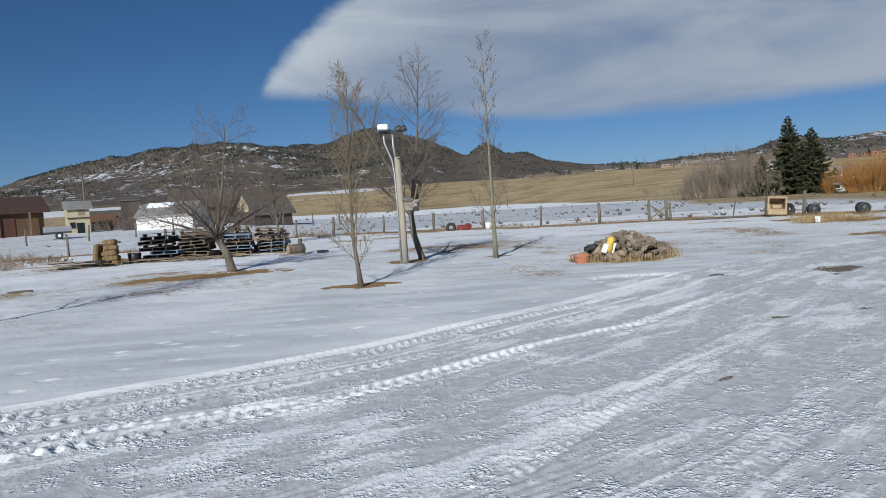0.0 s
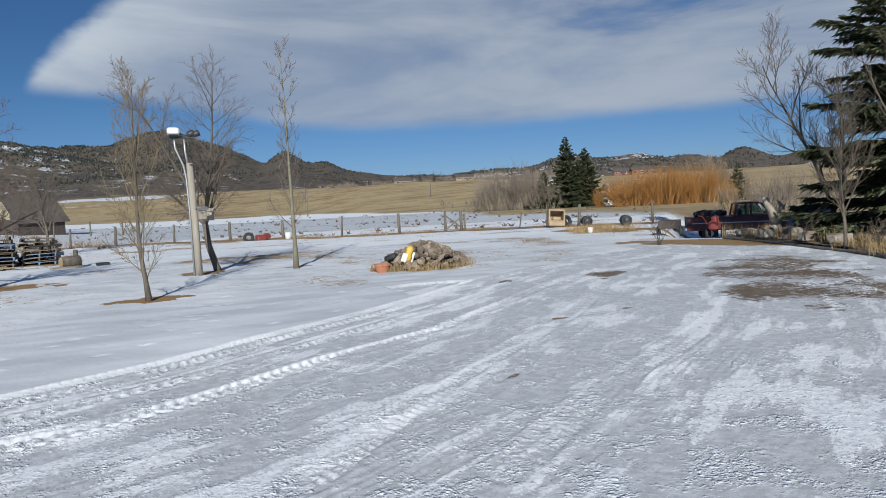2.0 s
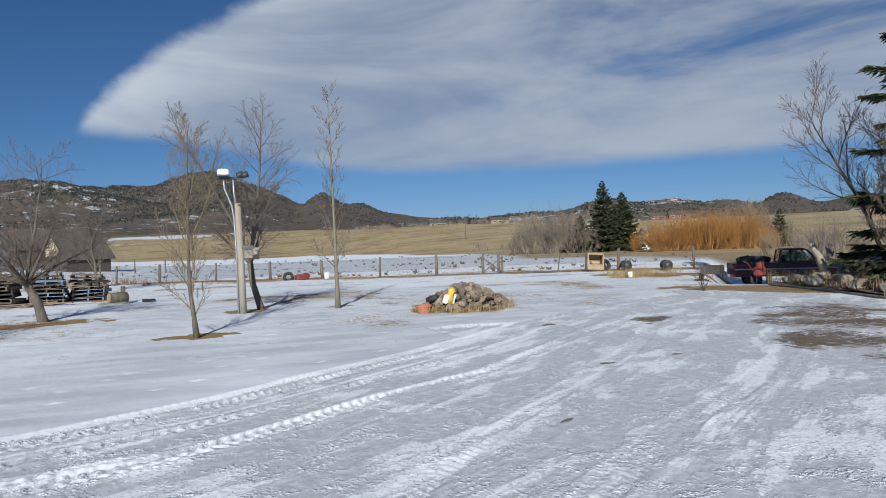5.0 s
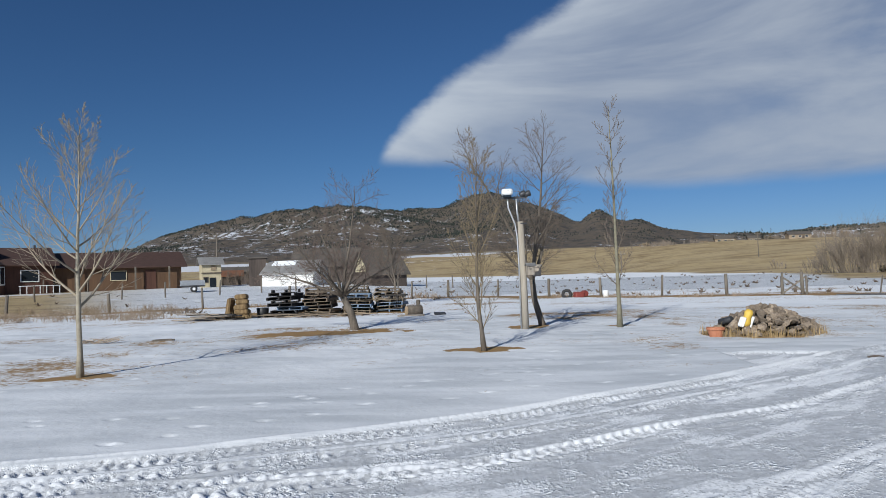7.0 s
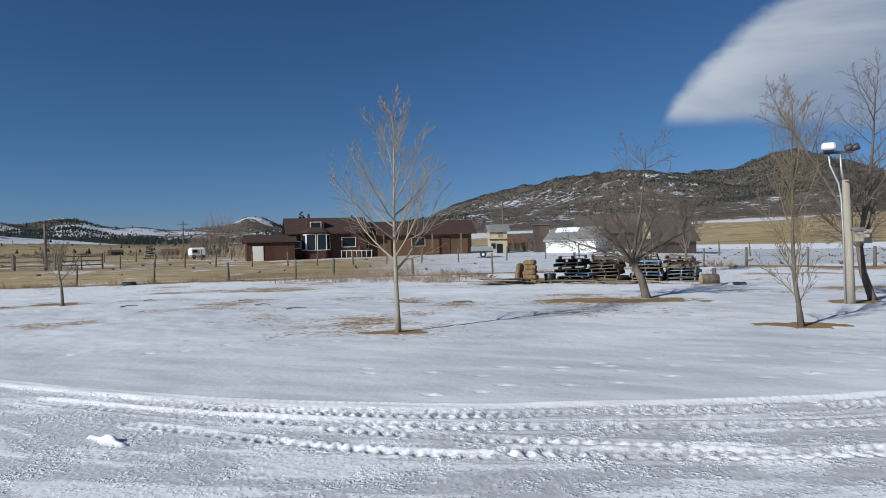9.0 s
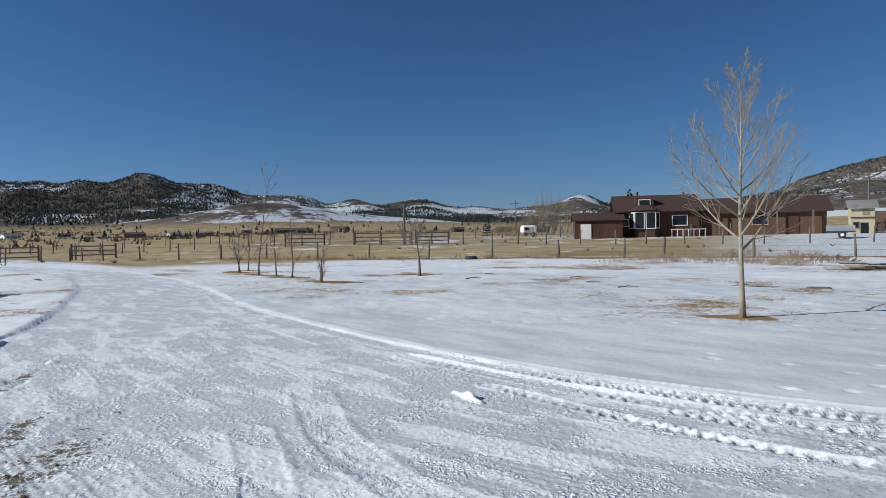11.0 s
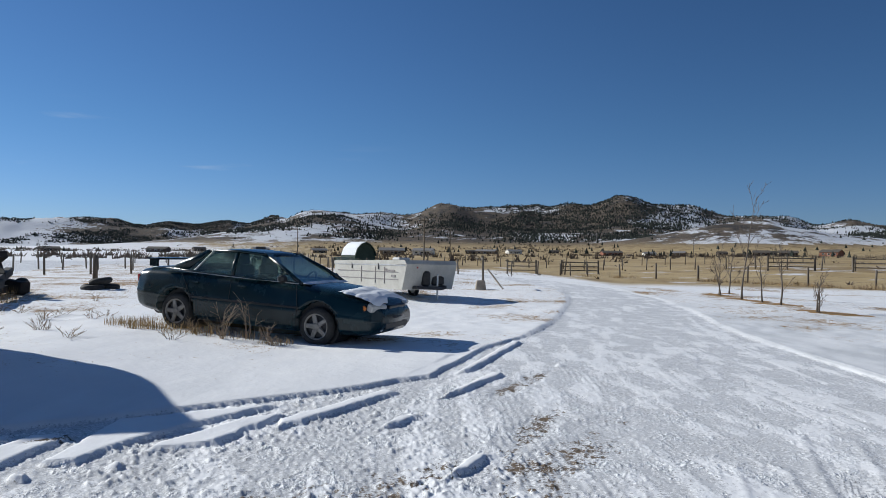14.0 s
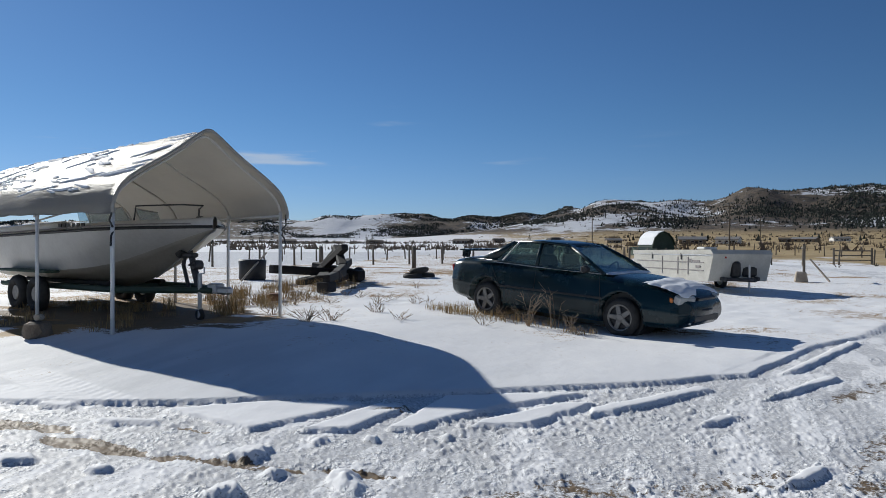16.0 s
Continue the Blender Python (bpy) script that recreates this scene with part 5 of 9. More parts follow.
spruce("spruce_tree", 18.3, 10.7, "huge dark spruce with drooping boughs to the ground", 13.5, 3.5, 5, 70, 260, GREY_BARK, NEEDLE, 0.01, "garden spruces", 0.2, 0.042)
spruce("spruce_tree", 18.6, 8.2, "second dark spruce of the garden row", 13.0, 3.6, 6, 62, 190, GREY_BARK, NEEDLE, 0.01, "garden spruces", 0.2, 0.046)
spruce("spruce_tree", 19.6, 4.6, "dark spruce at the end of the garden row", 12.0, 3.4, 8, 40, 80, GREY_BARK, NEEDLE, 0.01, "garden spruces", 0.2, 0.05)


# ---- lamp pole with bird houses ----
def lamp_pole():
    root = thing("lamp_pole", stand(1.18, 16.84, 0, -0.05), "bleached wooden pole with a steel conduit and yard lamps", "lamp pole")
    part("post", tube([(0.02, 0, 0), (0.01, 0, 1.3), (-0.02, 0, 2.66)], [0.085, 0.078, 0.070], 14), POLE_WOOD, root, smooth_faces=True)
    part("conduit", tube([(-0.085, -0.02, 0.05), (-0.09, -0.02, 1.6), (-0.11, -0.02, 2.3), (-0.15, -0.02, 2.6), (-0.30, 0, 3.0), (-0.32, 0, 3.32)], 0.02, 8), STEEL, root, smooth_faces=True)
    part("conduit", tube([(-0.05, 0.02, 2.6), (-0.09, 0.02, 2.9), (-0.10, 0.02, 3.26)], 0.024, 8), STEEL, root, smooth_faces=True)
    part("crossbar", box(0.62, 0.05, 0.05, (-0.18, 0, 3.22), 0.008), DARK_STEEL, root)
    head = part("lamp_head", box(0.26, 0.34, 0.15, (-0.32, -0.02, 3.30), 0.03), WHITE_PAINT, root, "white weathered lamp housing")
    part("lens", box(0.20, 0.26, 0.06, (-0.32, -0.02, 3.245), 0.01), PANE, head)
    for x in (-0.02, 0.10):
        spot = part("spotlight", moved(cylinder(0.06, 0.15, (0, 0, 0), 12, bevel=0.01, top=1.3), Matrix.Translation((x, -0.02, 3.30)) @ Matrix.Rotation(radians(70), 4, "Y")), DARK_STEEL, root, "dark spotlight", True)
    part("bracket", box(0.16, 0.14, 0.03, (0.05, 0, 2.60), 0.005), DARK_STEEL, root)

    def bird_house(x, y, z, turn, mat, roof):
        m = pose(1.18, 16.84, 0) @ pose(x, y, z, 0, 0, turn)
        r = thing("bird_house", m, "small weathered bird house on the lamp pole", "bird house", "bird houses")
        part("box", box(0.17, 0.17, 0.24, (0, 0, 0), 0.006), mat, r)
        part("roof", join(box(0.24, 0.14, 0.015, m=pose(0, -0.055, 0.245, 28, 0, 0)), box(0.24, 0.14, 0.015, m=pose(0, 0.055, 0.245, -28, 0, 0))), roof, r)
        # a black disc on the closed box imitates the dark of a hole
        part("entrance", cylinder(0.022, 0.012, (0, -0.085, 0.14), 12, "y"), BLACK_TRIM, r)
        part("perch", cylinder(0.005, 0.05, (0, -0.135, 0.09), 6, "y"), OLD_WOOD, r)
    bird_house(0.17, -0.14, 1.36, 10, OLD_WOOD, GREY_ROOF)
    bird_house(0.36, 0.35, 1.32, -20, OLD_WOOD, OLD_WOOD)


lamp_pole()


# ---- stone heap ----
def stone_heap():
    rnd = random.Random(3)
    root = thing("stone_heap", stand(5.85, 14.55), "heap of rough brown field stones with snow about it", "stone heap")
    bm = bmesh.new()
    bmesh.ops.create_icosphere(bm, subdivisions=4, radius=1)
    for v in bm.verts:
        n = noise.noise(v.co * 2.5) * 0.16
        v.co = Vector((v.co.x * (0.86 + n), v.co.y * (0.74 + n), max(v.co.z, -0.05) * (0.34 + n) * (1 - 0.35 * math.hypot(v.co.x, v.co.y))))
    # the core's dark colour imitates shade between the stones
    part("core", bm, CREVICE, root, smooth_faces=True)
    kinds = [mesh_of("stone", *rock(rnd, 1, rnd.uniform(0.6, 1), rnd.uniform(0.4, 0.8), 1), STONE, False) for _ in range(9)]
    for i in range(298):
        a, t = rnd.uniform(0, 6.283), rnd.random() ** 0.6
        s = rnd.uniform(0.09, 0.21)
        x, y = math.cos(a) * t * 1.0, math.sin(a) * t * 0.88
        z = 0.52 * (1 - t) ** 0.75 * (1 + 0.25 * x) + rnd.uniform(-0.02, 0.05)
        ob = new("stone", kinds[i % 9])
        ob.parent = root
        ob.matrix_local = pose(x, y, max(z, -0.01), rnd.uniform(-60, 60), rnd.uniform(-60, 60), rnd.uniform(0, 360)) @ Matrix.Scale(s, 4)
    pot = thing("flower_pot", stand(4.78, 14.15), "shallow terracotta flower pot with dead soil", "flower pot")
    part("bowl", loft([[(r * math.cos(a), r * math.sin(a), z) for a in np.linspace(0, 2 * math.pi, 20, endpoint=False)] for r, z in ((0.12, 0), (0.165, 0.15), (0.18, 0.15), (0.18, 0.19), (0.16, 0.19), (0.15, 0.15))]), TERRACOTTA, pot, smooth_faces=False)
    part("soil", cylinder(0.152, 0.03, (0, 0, 0.13), 20), SOIL, pot)
    drum = thing("planter", pose(5.28, 14.0, 0.24, 10, 20, 30), "chipped yellow and white garden ornament on the stones", "ornament")
    part("body", loft([[(r * math.cos(a), r * math.sin(a), z) for a in np.linspace(0, 2 * math.pi, 14, endpoint=False)] for r, z in ((0.07, 0), (0.10, 0.08), (0.07, 0.2), (0.085, 0.28), (0.05, 0.34))]), YELLOW_PAINT, drum, smooth_faces=True)
    part("wing", box(0.05, 0.16, 0.24, (0.1, 0, 0.0), 0.02), PLASTER, drum)
    part("wing", box(0.05, 0.14, 0.2, (-0.09, 0, -0.04), 0.02), PLASTER, drum)
    pipe = thing("iron_pipe", pose(5.0, 14.55, 0.28, 75, 0, 35), "short length of dark iron pipe on the heap", "pipe")
    part("barrel", cylinder(0.07, 0.3, sides=14, bevel=0.01), DARK_STEEL, pipe, smooth_faces=True)
    tuft = thing("dry_grass", stand(5.85, 14.55), "dry straw standing round the stone heap", "grass", kind="stuff")
    geo = []
    for i in range(70):
        a = rnd.uniform(3.0, 6.6) if i < 55 else rnd.uniform(0, 6.28)
        g = blades_geo(rnd, 16, 0.14, rnd.uniform(0.12, 0.34), 0.004)
        geo.append(moved(g, Matrix.Translation((math.cos(a) * rnd.uniform(0.85, 1.15), math.sin(a) * rnd.uniform(0.75, 1.0), 0))))
    part("blades", join(*geo), STRAW_MAT, tuft)


stone_heap()


# ---- fences ----
def fence_post(m, high, r, seed, group):
    rnd = random.Random(seed)
    root = thing("fence_post", m, "weathered round wooden fence post", "fence post", group)
    part("shaft", tube([(0, 0, -0.1), (rnd.uniform(-.01, .01), 0, high * 0.5), (rnd.uniform(-.02, .02), rnd.uniform(-.02, .02), high)], [r * 1.05, r, r * 0.93], 9), POST_WOOD, root, smooth_faces=True)
    return root


def wire_run(points, heights, group):
    root = thing("fence_wire", pose(0, 0, 0), "rusty strands of fence wire between posts", "wire", group)
    for h in heights:
        pts = []
        for (a, b) in zip(points[:-1], points[1:]):
            for u in (0.0, 0.5):
                x, y = a[0] + (b[0] - a[0]) * u, a[1] + (b[1] - a[1]) * u
                pts.append((x, y, ground_height(x, y) + h - (0.02 if u else 0)))
        part("strand", tube(pts, 0.0035, 3), DARK_STEEL, root)


def on_line(a, b, s):
    d = math.hypot(b[0] - a[0], b[1] - a[1])
    return a[0] + (b[0] - a[0]) * s / d, a[1] + (b[1] - a[1]) * s / d


def yard_fence():
    rnd = random.Random(4)
    posts = []
    for s in (62.5, 61.3, 59.3, 55.9, 52.5, 49.0, 45.4, 41.6, 38.0, 34.1, 30.2, 26.4, 22.9, 20.9, 16.6, 12.2, 7.6, 3.1, 0.0):
        posts.append(on_line(FENCE_B, FENCE_C, s))
    for s in (2.6, 5.9, 9.0, 11.9, 15.0, 18.0, 20.4):
        posts.append(on_line(FENCE_B, FENCE_A, s))
    for s in (0.6, 6.4, 9.9, 12.8, 15.8, 19.0):
        posts.append(on_line(FENCE_A, FENCE_D, s))
    for i, (x, y) in enumerate(posts):
        big = rnd.random() < 0.25
        fence_post(stand(x, y, rnd.uniform(0, 360), 0, rnd.uniform(-3, 3), rnd.uniform(-3, 3)), rnd.uniform(0.98, 1.12), 0.075 if big else 0.055, i, "yard fence posts")
    wire_run(posts[:26], (0.35, 0.6, 0.9), "yard fence wires")
    wire_run(posts[26:], (0.4, 0.85), "yard fence wires")
    # small X-braced gate between two posts
    gx, gy = on_line(FENCE_B, FENCE_A, 20.85)
    turn = math.degrees(math.atan2(FENCE_A[1] - FENCE_B[1], FENCE_A[0] - FENCE_B[0]))
    g = thing("field_gate", stand(gx, gy, turn), "narrow field gate of two posts with crossed braces", "gate")
    for x in (-0.5, 0.5):
        part("gate_post", cylinder(0.05, 0.92, (x, 0, -0.08), 10, bevel=0.008), POST_WOOD, g, smooth_faces=True)
    for s in (-1, 1):
        part("brace", box(1.2, 0.03, 0.07, (-0.6, 0.04 * s, 0), 0.004, pose(0, 0, 0) @ Matrix.Translation((0, 0, 0.42)) @ Matrix.Rotation(radians(38 * s), 4, "Y") @ Matrix.Translation((0.6, 0, -0.035))), POST_WOOD, g)


yard_fence()


# ---- pallets, hay, logs by the lane ----
def pallet(m, mat, label):
    root = thing("pallet", m, label, "pallet", "stacked pallets")
    for y in (-0.48, 0, 0.48):
        part("stringer", box(1.2, 0.05, 0.09, (0, y, 0.018), 0.004), mat, root)
    for i, x in enumerate(np.linspace(-0.55, 0.55, 7)):
        part("deck_board", box(0.09, 1.02, 0.018, (x, 0, 0.108), 0.003), mat, root)
    for x in (-0.55, 0, 0.55):
        part("bottom_board", box(0.09, 1.02, 0.018, (x, 0, 0), 0.003), mat, root)
    return root


def lane_clutter():
    rnd = random.Random(9)
    protos = {}
    for k, mat, label in ((0, BOARD, "grey sawn timber pallet in a stack"), (1, DARK_BOARD, "dark old timber pallet in a stack"), (2, BLUE_BOARD, "faded blue timber pallet in a stack")):
        protos[k] = pallet(pose(-7.4 + 0.3 * k, 25.9, ground_height(-7.4, 25.9) + 0.126 * k, 0, 0, 90 + rnd.uniform(-14, 14)), mat, label)
    for x, y, n, kinds, turn in ((-7.2, 25.9, 8, (1, 1, 1), 4), (-5.9, 26.3, 7, (0, 0, 1), -3), (-4.6, 26.7, 6, (0, 0, 2), 5), (-3.3, 27.2, 4, (2, 0), -4), (-6.3, 27.8, 8, (0,), 8), (-4.9, 28.2, 8, (0,), 2), (-3.6, 28.6, 7, (0,), 0)):
        base = ground_height(x, y)
        for i in range(n):
            if (x, i) in ((-7.2, 0), (-7.2, 1), (-7.2, 2)):
                continue
            copy_thing(protos[kinds[i % len(kinds)]], pose(x + rnd.uniform(-.08, .08), y + rnd.uniform(-.08, .08), base + 0.127 * i, rnd.uniform(-3, 3), rnd.uniform(-2, 2), 90 + turn + rnd.uniform(-6, 6) * (3 if x < -7 else 1)))
    # an upright heap of old hay
    hay = thing("hay_bale", stand(-8.55, 24.9, 8), "old weathered hay bale standing on end", "hay bale")
    lump = []
    for i in range(5):
        lump.append(box(0.54 - 0.03 * i, 0.46, 0.2, m=pose(0.02 * (i % 2), rnd.uniform(-.02, .02), 0.18 * i - 0.02, rnd.uniform(-4, 4), rnd.uniform(-4, 4), rnd.uniform(-8, 8)), bevel=0.05))
    part("bale", join(*lump), HAY, hay, smooth_faces=False)
    part("loose_straw", blades_geo(rnd, 260, 0.42, 0.3, 0.005, 1.2), STRAW_MAT, hay)
    hay2 = thing("hay_bale", stand(-9.1, 25.1, -14, 0, 0, 8), "dark thin slab of rotten hay leaning on a bale", "hay bale")
    part("bale", box(0.2, 0.45, 0.8, (0, 0, -0.02), 0.06, taper=0.8), HAY, hay2)
    tub = thing("bucket", stand(-8.0, 25.6), "dark plastic bucket among hay", "bucket")
    part("shell", cylinder(0.2, 0.36, sides=18, bevel=0.02, top=1.15), BLACK_TRIM, tub, smooth_faces=True)
    for x, y, turn, n, col in ((-9.6, 24.1, 15, 5, OLD_WOOD), (-9.3, 24.3, -25, 4, DARK_BOARD)):
        for i in range(n):
            plank = thing("plank", stand(x + rnd.uniform(-.5, .5), y + rnd.uniform(-.3, .3), turn + rnd.uniform(-20, 20), 0.05 + 0.05 * i, 0, rnd.uniform(-2, 2)), "loose grey plank lying in the snow", "plank", "loose planks")
            part("board", box(rnd.uniform(0.9, 1.8), 0.14, 0.035, (0, 0, 0), 0.005), col, plank)
    for i in range(10):
        plank = thing("plank", stand(-5.2 + rnd.uniform(-2, 2), 25.0 + rnd.uniform(-.3, .5), rnd.uniform(-25, 25), 0.04 + 0.03 * (i % 3)), "loose grey plank before the pallet stacks", "plank", "loose planks")
        part("board", box(rnd.uniform(0.8, 2.2), 0.12, 0.035, (0, 0, 0), 0.005), BOARD, plank)
    # a rough bench and a sawn log
    bench = thing("bench", stand(-3.2, 27.0, -6), "plain dark wooden bench of one plank", "bench")
    part("seat", box(1.0, 0.28, 0.05, (0, 0, 0.62), 0.008), DARK_BOARD, bench)
    for x in (-0.14, 0.12):
        part("leg", box(0.07, 0.2, 0.62, (x, 0, 0), 0.008), DARK_BOARD, bench)
    log = thing("log", stand(-2.2, 24.3, 25), "short thick log with a pale sawn end", "log")
    part("bark", cylinder(0.19, 0.55, (-0.27, 0, 0.18), 16, "x", 0.01), GREY_BARK, log, smooth_faces=True)
    part("sawn_end", cylinder(0.175, 0.012, (-0.285, 0, 0.18), 16, "x"), TAN_PAINT, log)
    part("slab", box(0.9, 0.3, 0.06, (-0.2, -0.25, 0), 0.01), OLD_WOOD, log)
    part("stub", cylinder(0.07, 0.55, (0.2, 0.1, 0), 10, bevel=0.01), GREY_BARK, log)
    tray = thing("metal_sheet", stand(-1.3, 24.4, 10, 0.02, 6), "small dark metal sheet on the snow", "sheet")
    part("sheet", box(0.4, 0.3, 0.06, bevel=0.01), DARK_STEEL, tray)
    # brush heap, flat stone, tyre, flotsam
    heap = thing("brush_pile", stand(-9.0, 16.3), "small heap of cut brown branches", "brush pile")
    geo = []
    for i in range(60):
        a = rnd.uniform(0, 6.28)
        l = rnd.uniform(0.2, 0.5)
        p = Vector((rnd.uniform(-.3, .3), rnd.uniform(-.2, .2), rnd.uniform(0.01, 0.1)))
        geo.append(tube([p, p + Vector((math.cos(a) * l, math.sin(a) * l * 0.6, rnd.uniform(-.02, .12)))], [0.008, 0.003], 4))
    part("branches", join(*geo), DRY_STEM, heap)
    slab = thing("flat_stone", stand(-7.55, 16.5, 20, -0.02), "flat dark stone in the snow", "stone")
    part("slab", rock(rnd, 0.5, 0.2, 0.08), GREY_BARK, slab)
    x, y = on_line(FENCE_B, FENCE_C, 31.2)
    tyre = thing("tyre", stand(x + 0.8, y - 1.0, 0, 0.09), "old black tyre lying by the fence", "tyre")
    part("tread", ring(0.26, 0.1, 24, 8), RUBBER, tyre, smooth_faces=True)
    for x, y, turn in ((-13.0, 14.8, 10), (-11.2, 13.9, 40), (-16.8, 13.6, 75), (-14.6, 15.9, 20), (-18.2, 15.6, 0)):
        stick = thing("branch", stand(x, y, turn, 0.03), "dark fallen branch on the snow", "branch", "fallen branches")
        part("stem", tube([(0, 0, 0), (0.25, 0.04, 0.03), (0.5, -0.02, 0.01)], [0.018, 0.014, 0.006], 6), GREY_BARK, stick)
    red = thing("engine_part", stand(5.2, 35.8, 20), "rusty red machine casting by the fence", "scrap")
    part("casting", join(box(0.5, 0.35, 0.3, bevel=0.05), cylinder(0.16, 0.3, (0.35, -0.1, 0.2), 12, "y", 0.02)), RED_PAINT, red)
    wheel = thing("tyre", stand(4.6, 35.9, 0, 0.18, 80, 0), "small black tyre by the fence", "tyre")
    part("tread", ring(0.2, 0.08, 18, 8), RUBBER, wheel, smooth_faces=True)
    pail = thing("bucket", stand(6.6, 36.0), "white plastic bucket by the fence", "bucket")
    part("shell", cylinder(0.15, 0.34, sides=16, bevel=0.015, top=1.12), WHITE_PAINT, pail, smooth_faces=True)


lane_clutter()

# ---- the green saloon car ----
def tarp_material():
    m, tree, bsdf = material("white_canopy_fabric")
    co = node(tree, "ShaderNodeTexCoord").outputs["Object"]
    n = noise_tex(tree, co, 1.6, 6.0, 0.6)
    col = mix(tree, n, (0.40, 0.385, 0.35), (0.54, 0.525, 0.49))
    plug(tree, bsdf.inputs["Base Color"], col)
    bsdf.inputs["Roughness"].default_value = 0.5
    bump(tree, bsdf, maths(tree, "ADD", n, noise_tex(tree, mapping(tree, co, (4, 0.6, 4)), 2.0, 3.0)), 0.5, 0.03)
    thin = node(tree, "ShaderNodeBsdfTranslucent", {"Color": (0.62, 0.56, 0.47, 1)})
    blend = node(tree, "ShaderNodeMixShader", {0: 0.26, 1: bsdf.outputs[0], 2: thin.outputs[0]})
    tree.links.new(blend.outputs[0], tree.nodes["Material Output"].inputs[0])
    return m


FABRIC = tarp_material()


def wheel(root, x, y, r, name="wheel"):
    """A road wheel with a five-spoked alloy rim; its outer face looks along the sign of x."""
    s = 1 if x > 0 else -1
    hub = part(name, ring(r - 0.07, 0.07, 36, 10, (x, y, r), "x", 1.25), RUBBER, root, smooth_faces=True)
    rim = join(ring(r - 0.105, 0.022, 28, 8, (x + 0.055 * s, y, r), "x"), cylinder(0.055, 0.03, (x + (0.045 if s > 0 else -0.075), y, r), 16, "x", 0.008))
    spokes = []
    for k in range(5):
        a = 2 * math.pi * k / 5 + 0.3
        m = Matrix.Translation((x + 0.052 * s, y, r)) @ Matrix.Rotation(a, 4, "X")
        spokes.append(box(0.03, 0.085, r - 0.13, (0, 0, 0.03), 0.014, m, 0.8))
    part("rim", join(rim, *spokes), ALLOY, hub, "dull five-spoked alloy rim")
    part("brake_disc", cylinder(r - 0.13, 0.02, (x - 0.01, y, r), 20, "x"), DARK_STEEL, hub)


def saloon_car():
    heading = -17.8
    c, s = math.cos(radians(heading)), math.sin(radians(heading))
    # the near-side hubs stand 0.73 m to the right of the middle line
    m = pose(-11.53 - c * 0.73, -3.47 - s * 0.73, 0.105, -3.2, 0, heading)
    root = thing("car", m, "dark green four-door saloon car with snow on its bonnet", "car")
    hubs, r = (-1.315, 1.315), 0.305
    ys = np.linspace(-2.27, 2.33, 116)
    top = lambda y: float(np.interp(y, [-2.27, -2.2, -1.95, -1.6, -1.0, 0.3, 0.95, 1.5, 2.0, 2.2, 2.33], [0.78, 0.94, 0.985, 1.00, 0.985, 0.945, 0.925, 0.885, 0.80, 0.735, 0.60]))
    wide = lambda y: float(np.interp(y, [-2.27, -2.2, -2.0, -1.5, -0.5, 0.8, 1.5, 2.0, 2.2, 2.33], [0.64, 0.74, 0.80, 0.835, 0.845, 0.845, 0.835, 0.79, 0.72, 0.58]))
    low = lambda y: float(np.interp(y, [-2.27, -2.15, -1.7, -0.9, 0.9, 1.8, 2.2, 2.33], [0.42, 0.30, 0.24, 0.19, 0.19, 0.21, 0.24, 0.36]))
    n = 22
    rings = []
    for y in ys:
        w, zt, zb = wide(y), top(y), low(y)
        right = []
        for k in range(n):
            t = k / (n - 1)
            z = zb + (zt - zb) * t
            x = w * (0.93 + 0.07 * math.sin(math.pi * min(t * 1.15, 1)))
            if t < 0.10:
                x *= 0.90 + t
            if t > 0.86:
                x -= w * 0.16 * ((t - 0.86) / 0.14) ** 2
            if 0.42 < t < 0.47:
                x += 0.012
            for h in hubs:
                d = math.hypot(y - h, (z - r) * 0.98)
                if d < 0.365:
                    x = min(x, 0.56 + (0.0 if d < 0.345 else 0.0))
                elif d < 0.41 and z < 0.85:
                    x += 0.014
            right.append((x, y, z))
        crown = [(w * 0.55, y, zt + 0.022), (0, y, zt + 0.035)]
        left = [(-x, yy, z) for x, yy, z in reversed(right)]
        rings.append(right + crown + [(-w * 0.55, y, zt + 0.022)] + left)
    part("body", loft(rings), CAR_PAINT, root, "dusty dark green bodywork", True)
    part("underside", box(1.2, 3.9, 0.16, (0, 0, 0.2), 0.03), BLACK_TRIM, root)
    # roof and pillars
    roof = []
    for y, hw, z in ((0.24, 0.50, 1.345), (0.10, 0.545, 1.385), (-0.25, 0.57, 1.410), (-0.62, 0.555, 1.398), (-0.90, 0.52, 1.345)):
        roof.append([(hw * u, y, z - 0.035 * abs(u) ** 3) for u in np.linspace(-1, 1, 13)] + [(hw * u, y, z - 0.035 - 0.03 * abs(u) ** 3) for u in np.linspace(1, -1, 13)])
    part("roof", loft(roof), CAR_PAINT, root, smooth_faces=True)
    pil = []
    for sx in (-1, 1):
        pil.append(tube([(sx * 0.735, 0.98, 0.93), (sx * 0.66, 0.62, 1.14), (sx * 0.53, 0.16, 1.355)], [0.035, 0.03, 0.028], 6))
        pil.append(tube([(sx * 0.775, -0.28, 0.94), (sx * 0.70, -0.30, 1.15), (sx * 0.56, -0.33, 1.37)], [0.04, 0.036, 0.03], 6))
        pil.append(prism([(-1.60, 0.96), (-1.20, 0.97), (-1.02, 1.18), (-0.86, 1.33), (-0.92, 1.36), (-1.22, 1.20)], 0.05) )
        pil.append(tube([(sx * 0.555, 0.20, 1.345), (sx * 0.585, -0.3, 1.372), (sx * 0.555, -0.90, 1.338)], 0.022, 6))
        pil.append(tube([(sx * 0.77, 0.98, 0.945), (sx * 0.79, 0.2, 0.955), (sx * 0.785, -1.0, 0.99), (sx * 0.76, -1.6, 1.0)], 0.018, 6))
